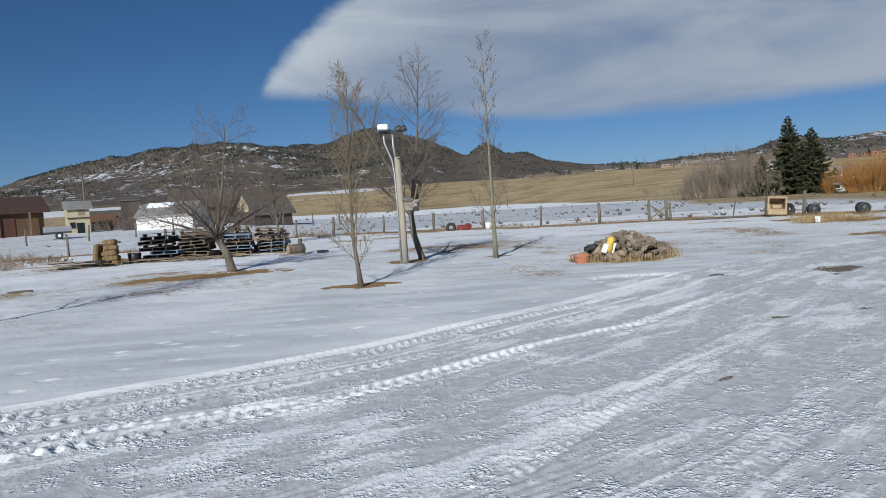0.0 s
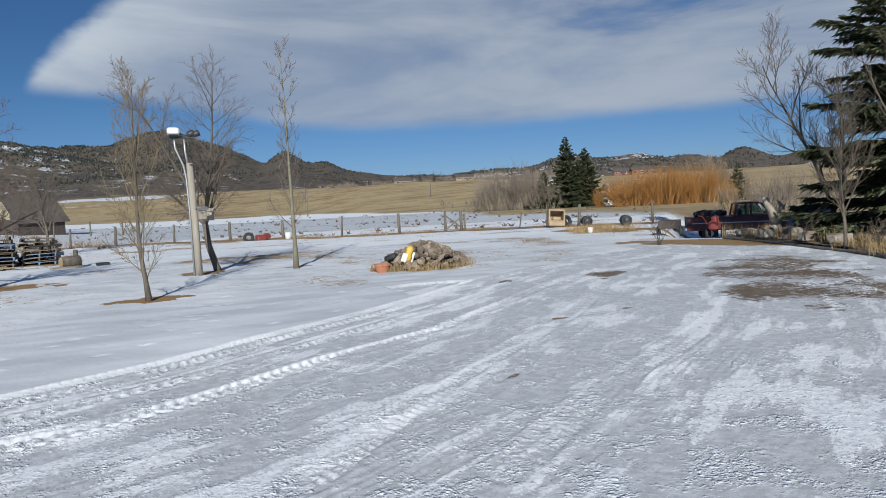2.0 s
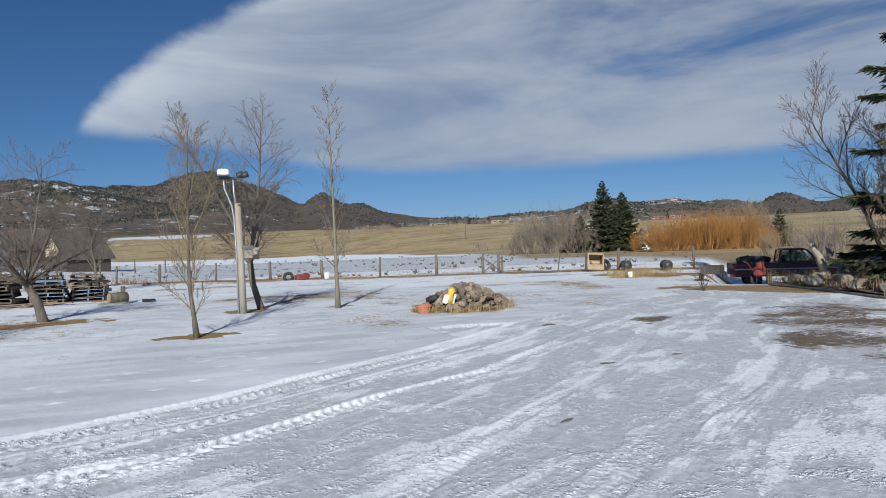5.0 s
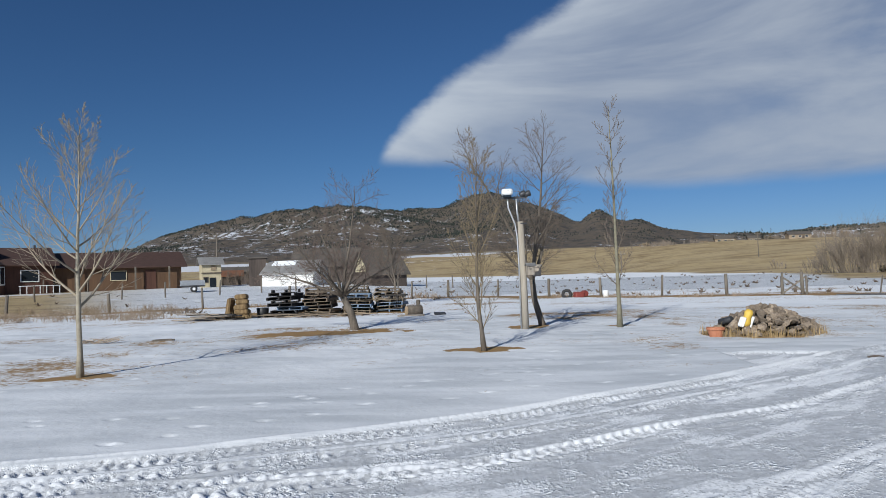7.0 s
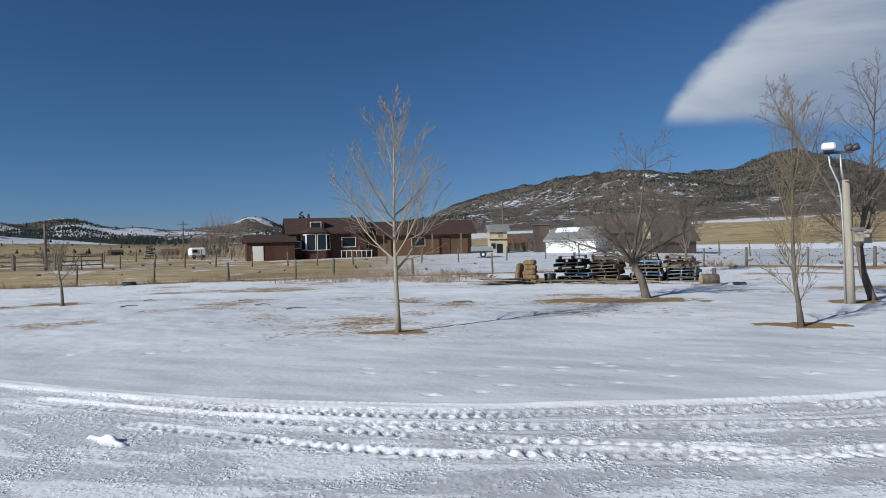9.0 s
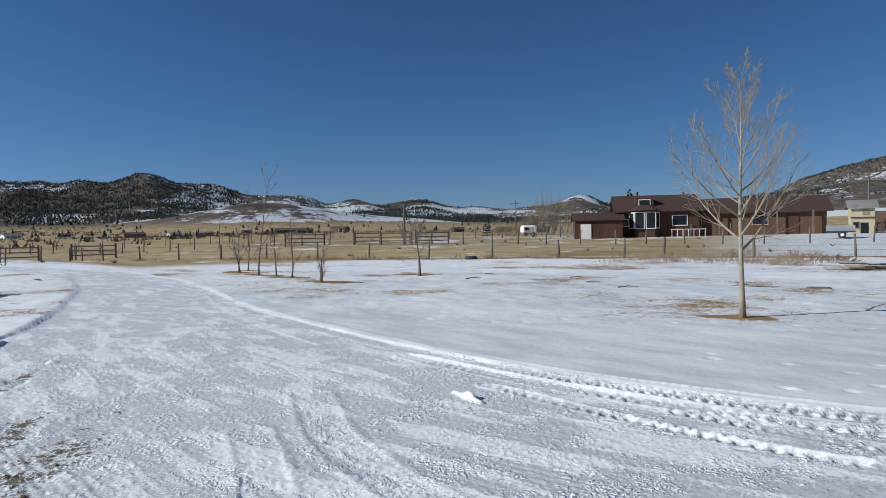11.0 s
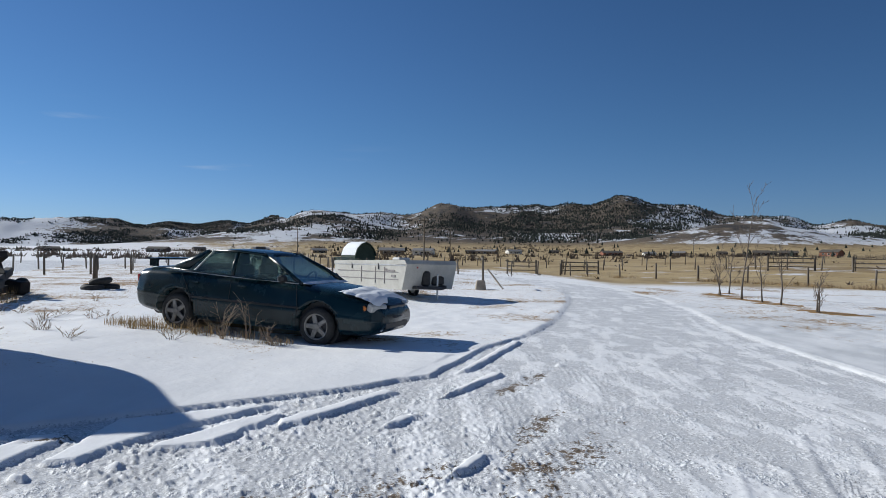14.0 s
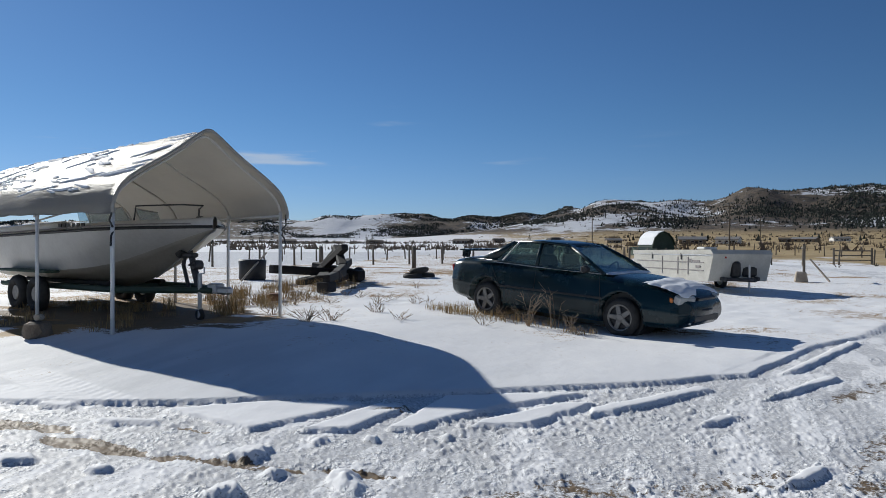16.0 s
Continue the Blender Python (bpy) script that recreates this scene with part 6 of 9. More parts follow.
        # the broad rear pillar leans in with the glass
        g = pil.pop(2 if sx < 0 else 7)
        pil.append(([(sx * (0.775 - 0.56 * (z - 0.96)) + (0.02 if y > 0 else -0.02), x, z) for x, y, z in g[0]], g[1]))
    for g in pil:
        part("pillar", g, CAR_PAINT, root, smooth_faces=True)

    def pane(name, pts, label=""):
        a = [Vector(p) for p in pts]
        nrm = (a[1] - a[0]).cross(a[2] - a[0]).normalized() * 0.004
        v = [p + nrm for p in a] + [p - nrm for p in a]
        k = len(a)
        f = [tuple(range(k)), tuple(range(2 * k - 1, k - 1, -1))] + [(i, i + k, (i + 1) % k + k, (i + 1) % k) for i in range(k)]
        ob = part(name, (v, f), CAR_GLASS, root, label)
        ob.visible_shadow = False
    pane("windscreen", [(-0.71, 0.95, 0.945), (0.71, 0.95, 0.945), (0.51, 0.19, 1.345), (-0.51, 0.19, 1.345)], "tinted windscreen")
    pane("rear_window", [(0.66, -1.50, 1.01), (-0.66, -1.50, 1.01), (-0.49, -0.92, 1.33), (0.49, -0.92, 1.33)])
    for sx in (-1, 1):
        pane("side_window", [(sx * 0.765, 0.86, 0.955), (sx * 0.775, -0.25, 0.96), (sx * 0.565, -0.29, 1.355), (sx * 0.56, 0.20, 1.342)])
        pane("side_window", [(sx * 0.775, -0.31, 0.96), (sx * 0.765, -1.02, 0.98), (sx * 0.565, -0.78, 1.345), (sx * 0.57, -0.36, 1.362)])
        pane("quarter_window", [(sx * 0.762, -1.07, 0.99), (sx * 0.755, -1.26, 1.0), (sx * 0.60, -0.99, 1.26), (sx * 0.575, -0.85, 1.325)])
        part("window_bar", tube([(sx * 0.775, -1.04, 0.98), (sx * 0.575, -0.80, 1.345)], 0.014, 6), STEEL, root, "bright window bar")
        part("window_bar", tube([(sx * 0.787, -0.28, 0.96), (sx * 0.583, -0.325, 1.36)], 0.012, 6), BLACK_TRIM, root)
        part("sill_trim", tube([(sx * 0.79, 0.95, 0.94), (sx * 0.80, -0.3, 0.955), (sx * 0.775, -1.5, 0.985)], 0.008, 6), STEEL, root, "bright window sill trim")
        part("rub_strip", box(0.02, 2.05, 0.035, (sx * 0.852, -0.02, 0.555), 0.006), BLACK_TRIM, root)
        for y0, y1 in ((0.98, 0.92), (-0.27, -0.27), (-1.02, -1.25)):
            part("door_seam", tube([(sx * 0.848, y0, 0.28), (sx * 0.853, y0, 0.6), (sx * 0.80, y1, 0.94)], 0.005, 4), BLACK_TRIM, root)
        for y in (-0.05, -0.95):
            part("door_handle", box(0.03, 0.16, 0.035, (sx * 0.845, y, 0.80), 0.008), CAR_PAINT, root)
        mirror = part("wing_mirror", box(0.16, 0.10, 0.12, (sx * 0.88, 0.72, 0.94), 0.03), BLACK_TRIM, root, "black wing mirror")
        part("mirror_glass", box(0.13, 0.006, 0.09, (sx * 0.88, 0.665, 0.955)), STEEL, mirror)
        part("headlight", box(0.36, 0.12, 0.13, m=pose(sx * 0.55, 2.185, 0.60, -18, 0, sx * -16), bevel=0.02), LENS, root, "clouded headlight")
        part("turn_signal", box(0.04, 0.09, 0.07, m=pose(sx * 0.722, 2.07, 0.620, -14, 0, sx * -42), bevel=0.015), ORANGE_LENS, root, "amber turn signal")
        part("fog_lamp", cylinder(0.045, 0.04, (sx * 0.5, 2.25, 0.34), 12, "y"), STEEL, root)
        part("tail_light", box(0.30, 0.08, 0.14, m=pose(sx * 0.56, -2.24, 0.72, 8, 0, sx * 22), bevel=0.02), RED_LENS, root, "red tail light")
    part("grille", box(0.62, 0.06, 0.11, m=pose(0, 2.27, 0.59, -16, 0, 0), bevel=0.01), BLACK_TRIM, root, "black slotted grille")
    part("bumper_slot", box(0.9, 0.05, 0.09, (0, 2.31, 0.33), 0.01), BLACK_TRIM, root)
    part("bumper_strip", tube([(-0.74, 2.06, 0.50), (-0.6, 2.26, 0.50), (0, 2.345, 0.50), (0.6, 2.26, 0.50), (0.74, 2.06, 0.50)], 0.018, 6), BLACK_TRIM, root)
    part("spoiler", join(box(1.26, 0.2, 0.03, (0, -2.05, 1.115), 0.012), box(0.06, 0.16, 0.12, (0.56, -2.03, 1.0), 0.01), box(0.06, 0.16, 0.12, (-0.56, -2.03, 1.0), 0.01)), CAR_PAINT, root, "low rear spoiler")
    # seats and wheel within
    for sx in (-0.36, 0.36):
        part("seat", join(box(0.5, 0.52, 0.16, (sx, 0.05, 0.5), 0.05), box(0.48, 0.14, 0.55, m=pose(sx, -0.25, 0.62, 12, 0, 0), bevel=0.05), box(0.26, 0.1, 0.17, (sx, -0.36, 1.14), 0.04)), FADED_MARK, root, "grey cloth seat")
    part("rear_seat", join(box(1.2, 0.5, 0.16, (0, -0.85, 0.5), 0.05), box(1.2, 0.14, 0.5, m=pose(0, -1.1, 0.62, 14, 0, 0), bevel=0.05)), FADED_MARK, root)
    part("steering_wheel", moved(ring(0.18, 0.014, 24, 6), pose(-0.36, 0.5, 0.92, 65, 0, 0)), BLACK_TRIM, root)
    part("dashboard", box(1.3, 0.34, 0.14, (0, 0.78, 0.80), 0.05), BLACK_TRIM, root)
    for h in hubs:
        for sx in (-1, 1):
            wheel(root, sx * 0.745, h, r)
            part("wheel_well", cylinder(0.36, 0.5, (0.20 if sx > 0 else -0.70, h, r + 0.02), 24, "x"), BLACK_TRIM, root)
    # snow left on the bonnet, wipers and roof
    rnd = random.Random(8)

    def snow_patch(pts_fn, nu, nv, thick, seed):
        v, f = [], []
        for i in range(nu):
            for j in range(nv):
                u, w = i / (nu - 1), j / (nv - 1)
                e = min(u, 1 - u, w, 1 - w)
                rag = 0.5 + 0.8 * noise.noise(Vector((u * 5, w * 5, seed)))
                p = pts_fn(u + 0.05 * noise.noise(Vector((w * 6, seed, 0))), w + 0.05 * noise.noise(Vector((u * 6, seed, 4))))
                v.append((p[0], p[1], p[2] + thick * min(1, e * 7) * (0.7 + 0.5 * rag) - (0.02 if e <= 0 else 0)))
        for i in range(nu - 1):
            for j in range(nv - 1):
                f.append((i * nv + j, (i + 1) * nv + j, (i + 1) * nv + j + 1, i * nv + j + 1))
        return v, f
    snow = thing("snow_crust", m, "crust of old snow on the car bonnet", "snow")
    part("slab", snow_patch(lambda u, w: (0.72 - 1.3 * u, 1.60 + 0.62 * w + 0.05 * math.sin(u * 7), top(1.60 + 0.62 * w) + 0.026), 34, 22, 0.038, 1.0), SNOW_CAP, snow, smooth_faces=True)
    part("slab", snow_patch(lambda u, w: (0.62 - 1.1 * u, 2.17 + 0.10 * w, 0.70 - 0.16 * w + 0.03), 24, 6, 0.035, 2.0), SNOW_CAP, snow, smooth_faces=True)
    part("slab", snow_patch(lambda u, w: (0.68 - 1.36 * u, 0.93 + 0.16 * w, 0.945 + 0.012), 24, 6, 0.015, 3.0), SNOW_CAP, snow, smooth_faces=True)
    return m


CAR_POSE = saloon_car()


# ---- pop-up camper trailer ----
def camper():
    heading = -48.0
    m = pose(-23.97, -2.12, 0.02, 0, -0.6, heading) @ Matrix.Scale(1.06, 4, (0, 0, 1))
    root = thing("camper_trailer", m, "folded white pop-up camping trailer with faded stripes", "trailer")
    L, W = 3.95, 2.1
    side = [(-L / 2, 0.62), (-L / 2 - 0.02, 1.02), (-L / 2 - 0.02, 1.06), (L / 2 + 0.10, 1.10), (L / 2 + 0.10, 1.04), (L / 2 - 0.10, 0.34), (-L / 2 + 0.2, 0.34)]
    shell = moved(prism([(x, z) for x, z in side], W), pose(0, 0, 0, 0, 0, 90))
    part("body", shell, CAMPER_PAINT, root, "white ribbed metal body")
    lid = moved(prism([(-L / 2 - 0.04, 1.06), (-L / 2 - 0.02, 1.17), (L / 2 + 0.02, 1.22), (L / 2 + 0.13, 1.10)], W + 0.04), pose(0, 0, 0, 0, 0, 90))
    part("lid", lid, CAMPER_PAINT, root, "white folded roof lid")
    for s in (-1, 1):
        x = s * (W / 2 + 0.006)
        part("lid_rail", box(0.02, L + 0.05, 0.035, (x, 0, 1.045), 0.005), STEEL, root)
        for z in (0.62, 0.84):
            part("stripe", box(0.012, L - 0.5, 0.025, (x, -0.05, z)), FADED_MARK, root, "faded grey side stripe")
        for y in (-0.35, 0.45, 0.95):
            part("door_frame", box(0.016, 0.025, 0.5, (x, y, 0.5)), FADED_MARK, root)
        part("latch", box(0.03, 0.05, 0.20, (x, 0.62, 0.92), 0.006), DARK_STEEL, root)
        part("latch", box(0.03, 0.05, 0.20, (x, -0.9, 0.92), 0.006), DARK_STEEL, root)
        # worn name decal, drawn as plain bars
        part("decal", join(box(0.01, 0.09, 0.09, (x, 1.05, 0.86)), box(0.01, 0.34, 0.05, (x, 1.32, 0.87))), FADED_MARK, root, "faded name decal")
        part("vent", box(0.02, 0.22, 0.07, (x, 1.42, 0.70), 0.01), FADED_MARK, root)
        hub = part("tyre", ring(0.20, 0.075, 24, 8, (s * (W / 2 - 0.16), 0.05, 0.275), "x"), RUBBER, root, smooth_faces=True)
        part("rim", cylinder(0.14, 0.1, (s * (W / 2 - 0.16) - 0.05, 0.05, 0.275), 16, "x", 0.01), WHITE_PAINT, hub)
    part("frame", join(box(0.09, L + 0.2, 0.1, (-0.6, 0, 0.36), 0.01), box(0.09, L + 0.2, 0.1, (0.6, 0, 0.36), 0.01), box(1.3, 0.09, 0.1, (0, 1.6, 0.36), 0.01), box(1.3, 0.09, 0.1, (0, -1.6, 0.36), 0.01)), DARK_STEEL, root)
    part("tongue", join(tube([(-0.6, 1.7, 0.40), (0, 2.6, 0.40)], 0.05, 6), tube([(0.6, 1.7, 0.40), (0, 2.6, 0.40)], 0.05, 6)), DARK_STEEL, root)
    part("gas_bottle", cylinder(0.15, 0.46, (0.18, 1.98, 0.44), 16, bevel=0.06), BLACK_TRIM, root, "black gas bottle")
    part("cover", box(0.5, 0.22, 0.3, (-0.35, 1.93, 0.46), 0.06), BLACK_TRIM, root)
    part("jack", cylinder(0.03, 0.8, (0, 2.35, 0.02), 8), STEEL, root)
    part("roof_vent", box(0.5, 0.4, 0.09, (0.1, 0.6, 1.205), 0.03), WHITE_PAINT, root)
    part("lamp", box(0.06, 0.02, 0.05, (0.6, L / 2 + 0.09, 0.98)), RED_LENS, root)


camper()


# ---- boat under its fabric shelter ----
AXIS = Vector((-0.27, -0.963, 0)).normalized()
SHELTER_TURN = math.degrees(math.atan2(-AXIS.y, -AXIS.x)) - 90     # local +y looks out of the open front


def shelter():
    m = pose(-8.32, -7.92, 0.17, 0, 0, SHELTER_TURN)
    root = thing("canopy_shelter", m, "white fabric canopy shelter on steel legs with snow on top", "canopy")
    half, eave, peak, L = 1.40, 1.74, 2.97, 8.2
    # outline of the fabric across the shelter
    cross = [(-half - 0.03, eave - 0.05), (-half - 0.02, eave + 0.10), (-half + 0.10, eave + 0.34), (-half + 0.36, eave + 0.56), (-0.55, peak - 0.36), (-0.14, peak - 0.06), (0, peak)]
    cross = cross + [(-x, z) for x, z in reversed(cross[:-1])]
    line = curve([(x, z) for x, z in cross], 72)
    spread = lambda y: 1 + 0.19 * min(max(-y / 2.0, 0), 1)       # wider behind the first bay
    rings, n = [], 34
    for i in range(n):
        y = 0.12 - (L + 0.12) * i / (n - 1)
        bay = math.sin(math.pi * ((i / (n - 1) * 4) % 1.0))
        pts = []
        for k, (x, z) in enumerate(line):
            t = abs(x) / half
            sag = 0.05 * bay * (1 - abs(2 * t - 1)) + 0.015 * noise.noise(Vector((x * 3, y * 3, 2)))
            hem = 0.03 * noise.noise(Vector((y * 2.2, x, 7))) if t > 0.98 else 0
            pts.append((x * spread(y), y, z - sag + hem))
        rings.append(pts)
    v, f = loft(rings, closed=False, caps=False)
    bm = bmesh.new()
    vs = [bm.verts.new(p) for p in v]
    for q in f:
        bm.faces.new([vs[i] for i in q])
    bmesh.ops.solidify(bm, geom=bm.faces[:], thickness=0.006)
    part("fabric", bm, FABRIC, root, "sagging white canopy fabric", True)
    part("front_hem", tube([(x, 0.12, z) for x, z in line], 0.028, 6), FABRIC, root, smooth_faces=True)
    for y in (0.0, -1.95, -3.9, -5.85, -7.9):
        part("rafter", tube([(x * 0.985 * spread(y), y, z - 0.075) for x, z in line[2:-2]], 0.02, 8), GELCOAT, root, smooth_faces=True)
        for sx in (-1, 1):
            part("leg", cylinder(0.027, eave + 0.12, (sx * (half - 0.02) * spread(y), y, -0.06), 10), WHITE_PAINT, root, "white painted steel leg", True)
    for x, z in ((-half + 0.02, eave), (half - 0.02, eave), (0, peak - 0.08)):
        part("purlin", tube([(x * spread(y), y, z) for y in (0, -2.0, -L + 0.2)], 0.018, 8), WHITE_PAINT, root, smooth_faces=True)
    for sx in (-1, 1):
        cord = tube([(sx * (half + 0.01), 0.1, eave + 0.02), (sx * (half + 0.05), 0.06, eave - 0.15), (sx * (half - 0.04), 0.0, eave - 0.28), (sx * (half + 0.02), 0.05, eave - 0.36), (sx * (half + 0.04), 0.08, eave - 0.5)], 0.014, 5)
        part("bungee_cord", cord, BLACK_TRIM, root, "black bungee cord")
    # old snow lying in streaks on the near slope
    snow = thing("snow_crust", m, "streaks of old snow on the canopy roof", "snow")
    rnd = random.Random(5)
    for k in range(90):
        y0, u0 = rnd.uniform(-7.8, -0.3), rnd.uniform(0.14, 0.47)
        ln, wd = rnd.uniform(0.2, 1.0), rnd.uniform(0.0025, 0.008)
        geo_v, geo_f = [], []
        for i in range(9):
            y = y0 - ln * (i / 8 - 0.5)
            if y > 0.05:
                y = 0.05
            for j in range(4):
                u = u0 + wd * (j / 3 - 0.5) * (1 - abs(i / 4 - 1) ** 2) * 2 + 0.02 * math.sin(y * 3 + k)
                q = (1 - min(max(u, 0.02), 0.98)) * (len(line) - 1)
                a = int(q)
                p = line[a] * (1 - (q - a)) + line[min(a + 1, len(line) - 1)] * (q - a)
                geo_v.append((p[0] * spread(y), y, p[1] + (0.014 if 0 < j < 3 and 0 < i < 8 else -0.012)))
        for i in range(8):
            for j in range(3):
                geo_f.append((i * 4 + j, i * 4 + j + 1, (i + 1) * 4 + j + 1, (i + 1) * 4 + j))
        part("streak", (geo_v, geo_f), SNOW_CAP, snow, smooth_faces=True)


shelter()


def boat():
    m = pose(-8.99, -8.34, 0.19, 0, 0, -11.5)
    root = thing("motor_boat", m, "white fibreglass motor boat with a dark rub rail", "boat")
    L = 6.0

    def section(s):
        """Half outline at s metres behind the bow: keel, chine, rail, deck edge."""
        t = s / L
        beam = 1.08 * (1 - (1 - min(t / 0.36, 1)) ** 2.4) + 0.04
        sheer = 1.53 - 0.16 * t
        keel = float(np.interp(s, [0, 0.15, 0.43, 0.91, 1.3, 1.68, 2.1, 2.52, 3.3, 4.25, L], [1.47, 1.42, 1.28, 1.03, 0.83, 0.66, 0.54, 0.47, 0.41, 0.38, 0.38]))
        chine_w, chine_z = beam * (0.26 + 0.54 * min(t / 0.5, 1)), keel + (sheer - keel) * (0.40 - 0.10 * t)
        return beam, sheer, keel, chine_w, chine_z
    ss = np.concatenate([np.linspace(0, 1.6, 22), np.linspace(1.8, L, 16)])
    top_r, low_r, deck_r = [], [], []
    for s in ss:
        b, sh, k, cw, cz = section(s)
        low_half = [(0, k), (cw * 0.35, k + (cz - k) * 0.38), (cw * 0.40, k + (cz - k) * 0.40 - 0.006), (cw * 0.72, k + (cz - k) * 0.74), (cw * 0.77, k + (cz - k) * 0.75 - 0.006), (cw, cz)]
        low_r.append([(x, -s, z) for x, z in reversed(low_half)] + [(-x, -s, z) for x, z in low_half[1:]])
        side = [(cw, cz), (cw + (b - cw) * 0.35 + 0.03, cz + (sh - cz) * 0.3), (cw + (b - cw) * 0.75 + 0.03, cz + (sh - cz) * 0.68), (b, sh)]
        top_r.append([[(x * q, -s, z) for x, z in side] for q in (1, -1)])
        deck_r.append([(x, -s, z) for x, z in ((b, sh), (b * 0.97, sh + 0.07), (b * 0.80, sh + 0.13), (0, sh + 0.17), (-b * 0.80, sh + 0.13), (-b * 0.97, sh + 0.07), (-b, sh))])
    # the underpart's darker colour stands for shade on a white hull
    part("hull_bottom", loft(low_r, closed=False, caps=False), HULL_SHADE, root, "lower hull with shade in its colour and spray rails", True)
    for q in (0, 1):
        part("hull_side", loft([r[q] for r in top_r], closed=False, caps=False), GELCOAT, root, "white hull side", True)
    n_deck = 26
    part("deck", loft(deck_r[:n_deck], closed=False, caps=False), GELCOAT, root, "white foredeck", True)
    part("transom", loft([low_r[-1] + [(-1.06, -L, 1.37), (1.06, -L, 1.37)], [(x, y - 0.03, z) for x, y, z in low_r[-1] + [(-1.06, -L, 1.37), (1.06, -L, 1.37)]]]), GELCOAT, root)
    for q in (1, -1):
        part("coaming", tube([(q * section(s)[0] * 0.90, -s, section(s)[1] + 0.10) for s in np.linspace(2.9, L, 9)], [0.09] * 9, 8), GELCOAT, root, smooth_faces=True)
        part("rub_rail", tube([(q * (section(s)[0] + 0.008), -s, section(s)[1] + 0.0) for s in ss], 0.026, 6), BLACK_TRIM, root, "black rub rail", True)
        part("rail_stripe", tube([(q * (section(s)[0] - 0.0), -s, section(s)[1] + 0.055) for s in ss[3:]], 0.010, 5), FADED_MARK, root)
        # registration marks, drawn as plain bars
        part("registration", join(*[box(0.012, 0.10, 0.06, (q * (section(2.05 + 0.16 * i)[0] - 0.005), -2.05 - 0.16 * i, section(2.05)[1] + 0.06)) for i in range(6)]), BLACK_TRIM, root, "dark registration marks")
        v = [(q * 0.10, -2.28, 1.56), (q * 0.80, -2.75, 1.53), (q * 0.78, -2.95, 1.86), (q * 0.12, -2.62, 1.90)]
        part("windscreen", (v + [(x, y - 0.012, z) for x, y, z in v], [(0, 1, 2, 3), (7, 6, 5, 4), (0, 4, 5, 1), (1, 5, 6, 2), (2, 6, 7, 3), (3, 7, 4, 0)]), BOAT_GLASS, root, "smoky windscreen")
        part("screen_frame", tube([(q * 0.10, -2.28, 1.56), (q * 0.12, -2.62, 1.90), (q * 0.78, -2.95, 1.86), (q * 0.95, -4.0, 1.68), (q * 0.96, -4.3, 1.52)], 0.016, 6), STEEL, root, smooth_faces=True)
    rail = [(0.62, -1.35, 1.72), (0.60, -1.32, 1.98), (0.2, -0.62, 2.0), (-0.2, -0.62, 2.0), (-0.60, -1.32, 1.98), (-0.62, -1.35, 1.72)]
    part("bow_rail", tube([(x, y, z - 0.10) for x, y, z in rail], 0.014, 6), DARK_STEEL, root, "dark bow rail", True)
    part("mooring_cleat", box(0.05, 0.16, 0.05, (0, -0.42, 1.66), 0.012), DARK_STEEL, root)
    part("stem_band", tube([(0, -s + 0.008, section(s)[2] - 0.004) for s in np.linspace(0, 1.7, 12)], 0.012, 6), STEEL, root, smooth_faces=True)
    t = thing("boat_trailer", m, "dark green steel boat trailer under the boat", "trailer")
    for q in (-1, 1):
        part("rail", tube([(q * 0.06, 0.05, 0.50), (q * 0.72, -1.7, 0.47), (q * 0.78, -6.0, 0.45)], 0.055, 6), GREEN_WALL, t)
        part("bunk", box(0.12, 3.2, 0.08, (q * 0.5, -3.9, 0.50), 0.02), DARK_BOARD, t)
        for y in (-3.85, -4.65):
            tyre = part("tyre", ring(0.24, 0.10, 24, 8, (q * 1.04, y, 0.32), "x"), RUBBER, t, smooth_faces=True)
            part("rim", cylinder(0.14, 0.12, (q * 1.04 - 0.06, y, 0.32), 16, "x", 0.01), ALLOY, tyre)
        part("mudguard", box(0.28, 1.9, 0.05, (q * 1.04, -4.25, 0.72), 0.02), GREEN_WALL, t)
    for y in (-1.7, -2.8, -4.2, -5.4):
        part("cross_member", box(1.5, 0.08, 0.08, (0, y, 0.41), 0.01), GREEN_WALL, t)
    part("winch_post", join(tube([(0, -0.42, 0.50), (0.02, -0.55, 0.85), (0.02, -0.62, 1.08)], [0.07, 0.06, 0.05], 6), tube([(0, -0.72, 0.50), (0.02, -0.85, 0.9), (0.02, -0.78, 1.08)], 0.035, 6), box(0.14, 0.34, 0.08, (0.02, -0.68, 1.02), 0.02)), DARK_STEEL, t)
    part("bow_roller", cylinder(0.085, 0.26, (-0.13, -0.86, 1.10), 14, "x", 0.02), RUBBER, t, "black bow roller")
    part("winch", join(cylinder(0.08, 0.16, (-0.06, -0.46, 0.90), 14, "x", 0.01), tube([(0.1, -0.46, 0.9), (0.18, -0.46, 0.9), (0.18, -0.3, 0.96)], 0.014, 6)), DARK_STEEL, t)
    part("coupler", join(box(0.14, 0.36, 0.12, (0, 0.22, 0.44), 0.03), box(0.2, 0.22, 0.16, (0, 0.02, 0.45), 0.02)), STEEL, t)
    part("jack", join(cylinder(0.035, 0.72, (0.16, -0.18, 0.05), 10), tube([(0.16, -0.18, 0.76), (0.16, -0.06, 0.78), (0.16, -0.06, 0.88)], 0.014, 6)), STEEL, t)
    part("jack_wheel", ring(0.07, 0.035, 16, 8, (0.16, -0.18, 0.10), "x"), RUBBER, t, smooth_faces=True)


boat()


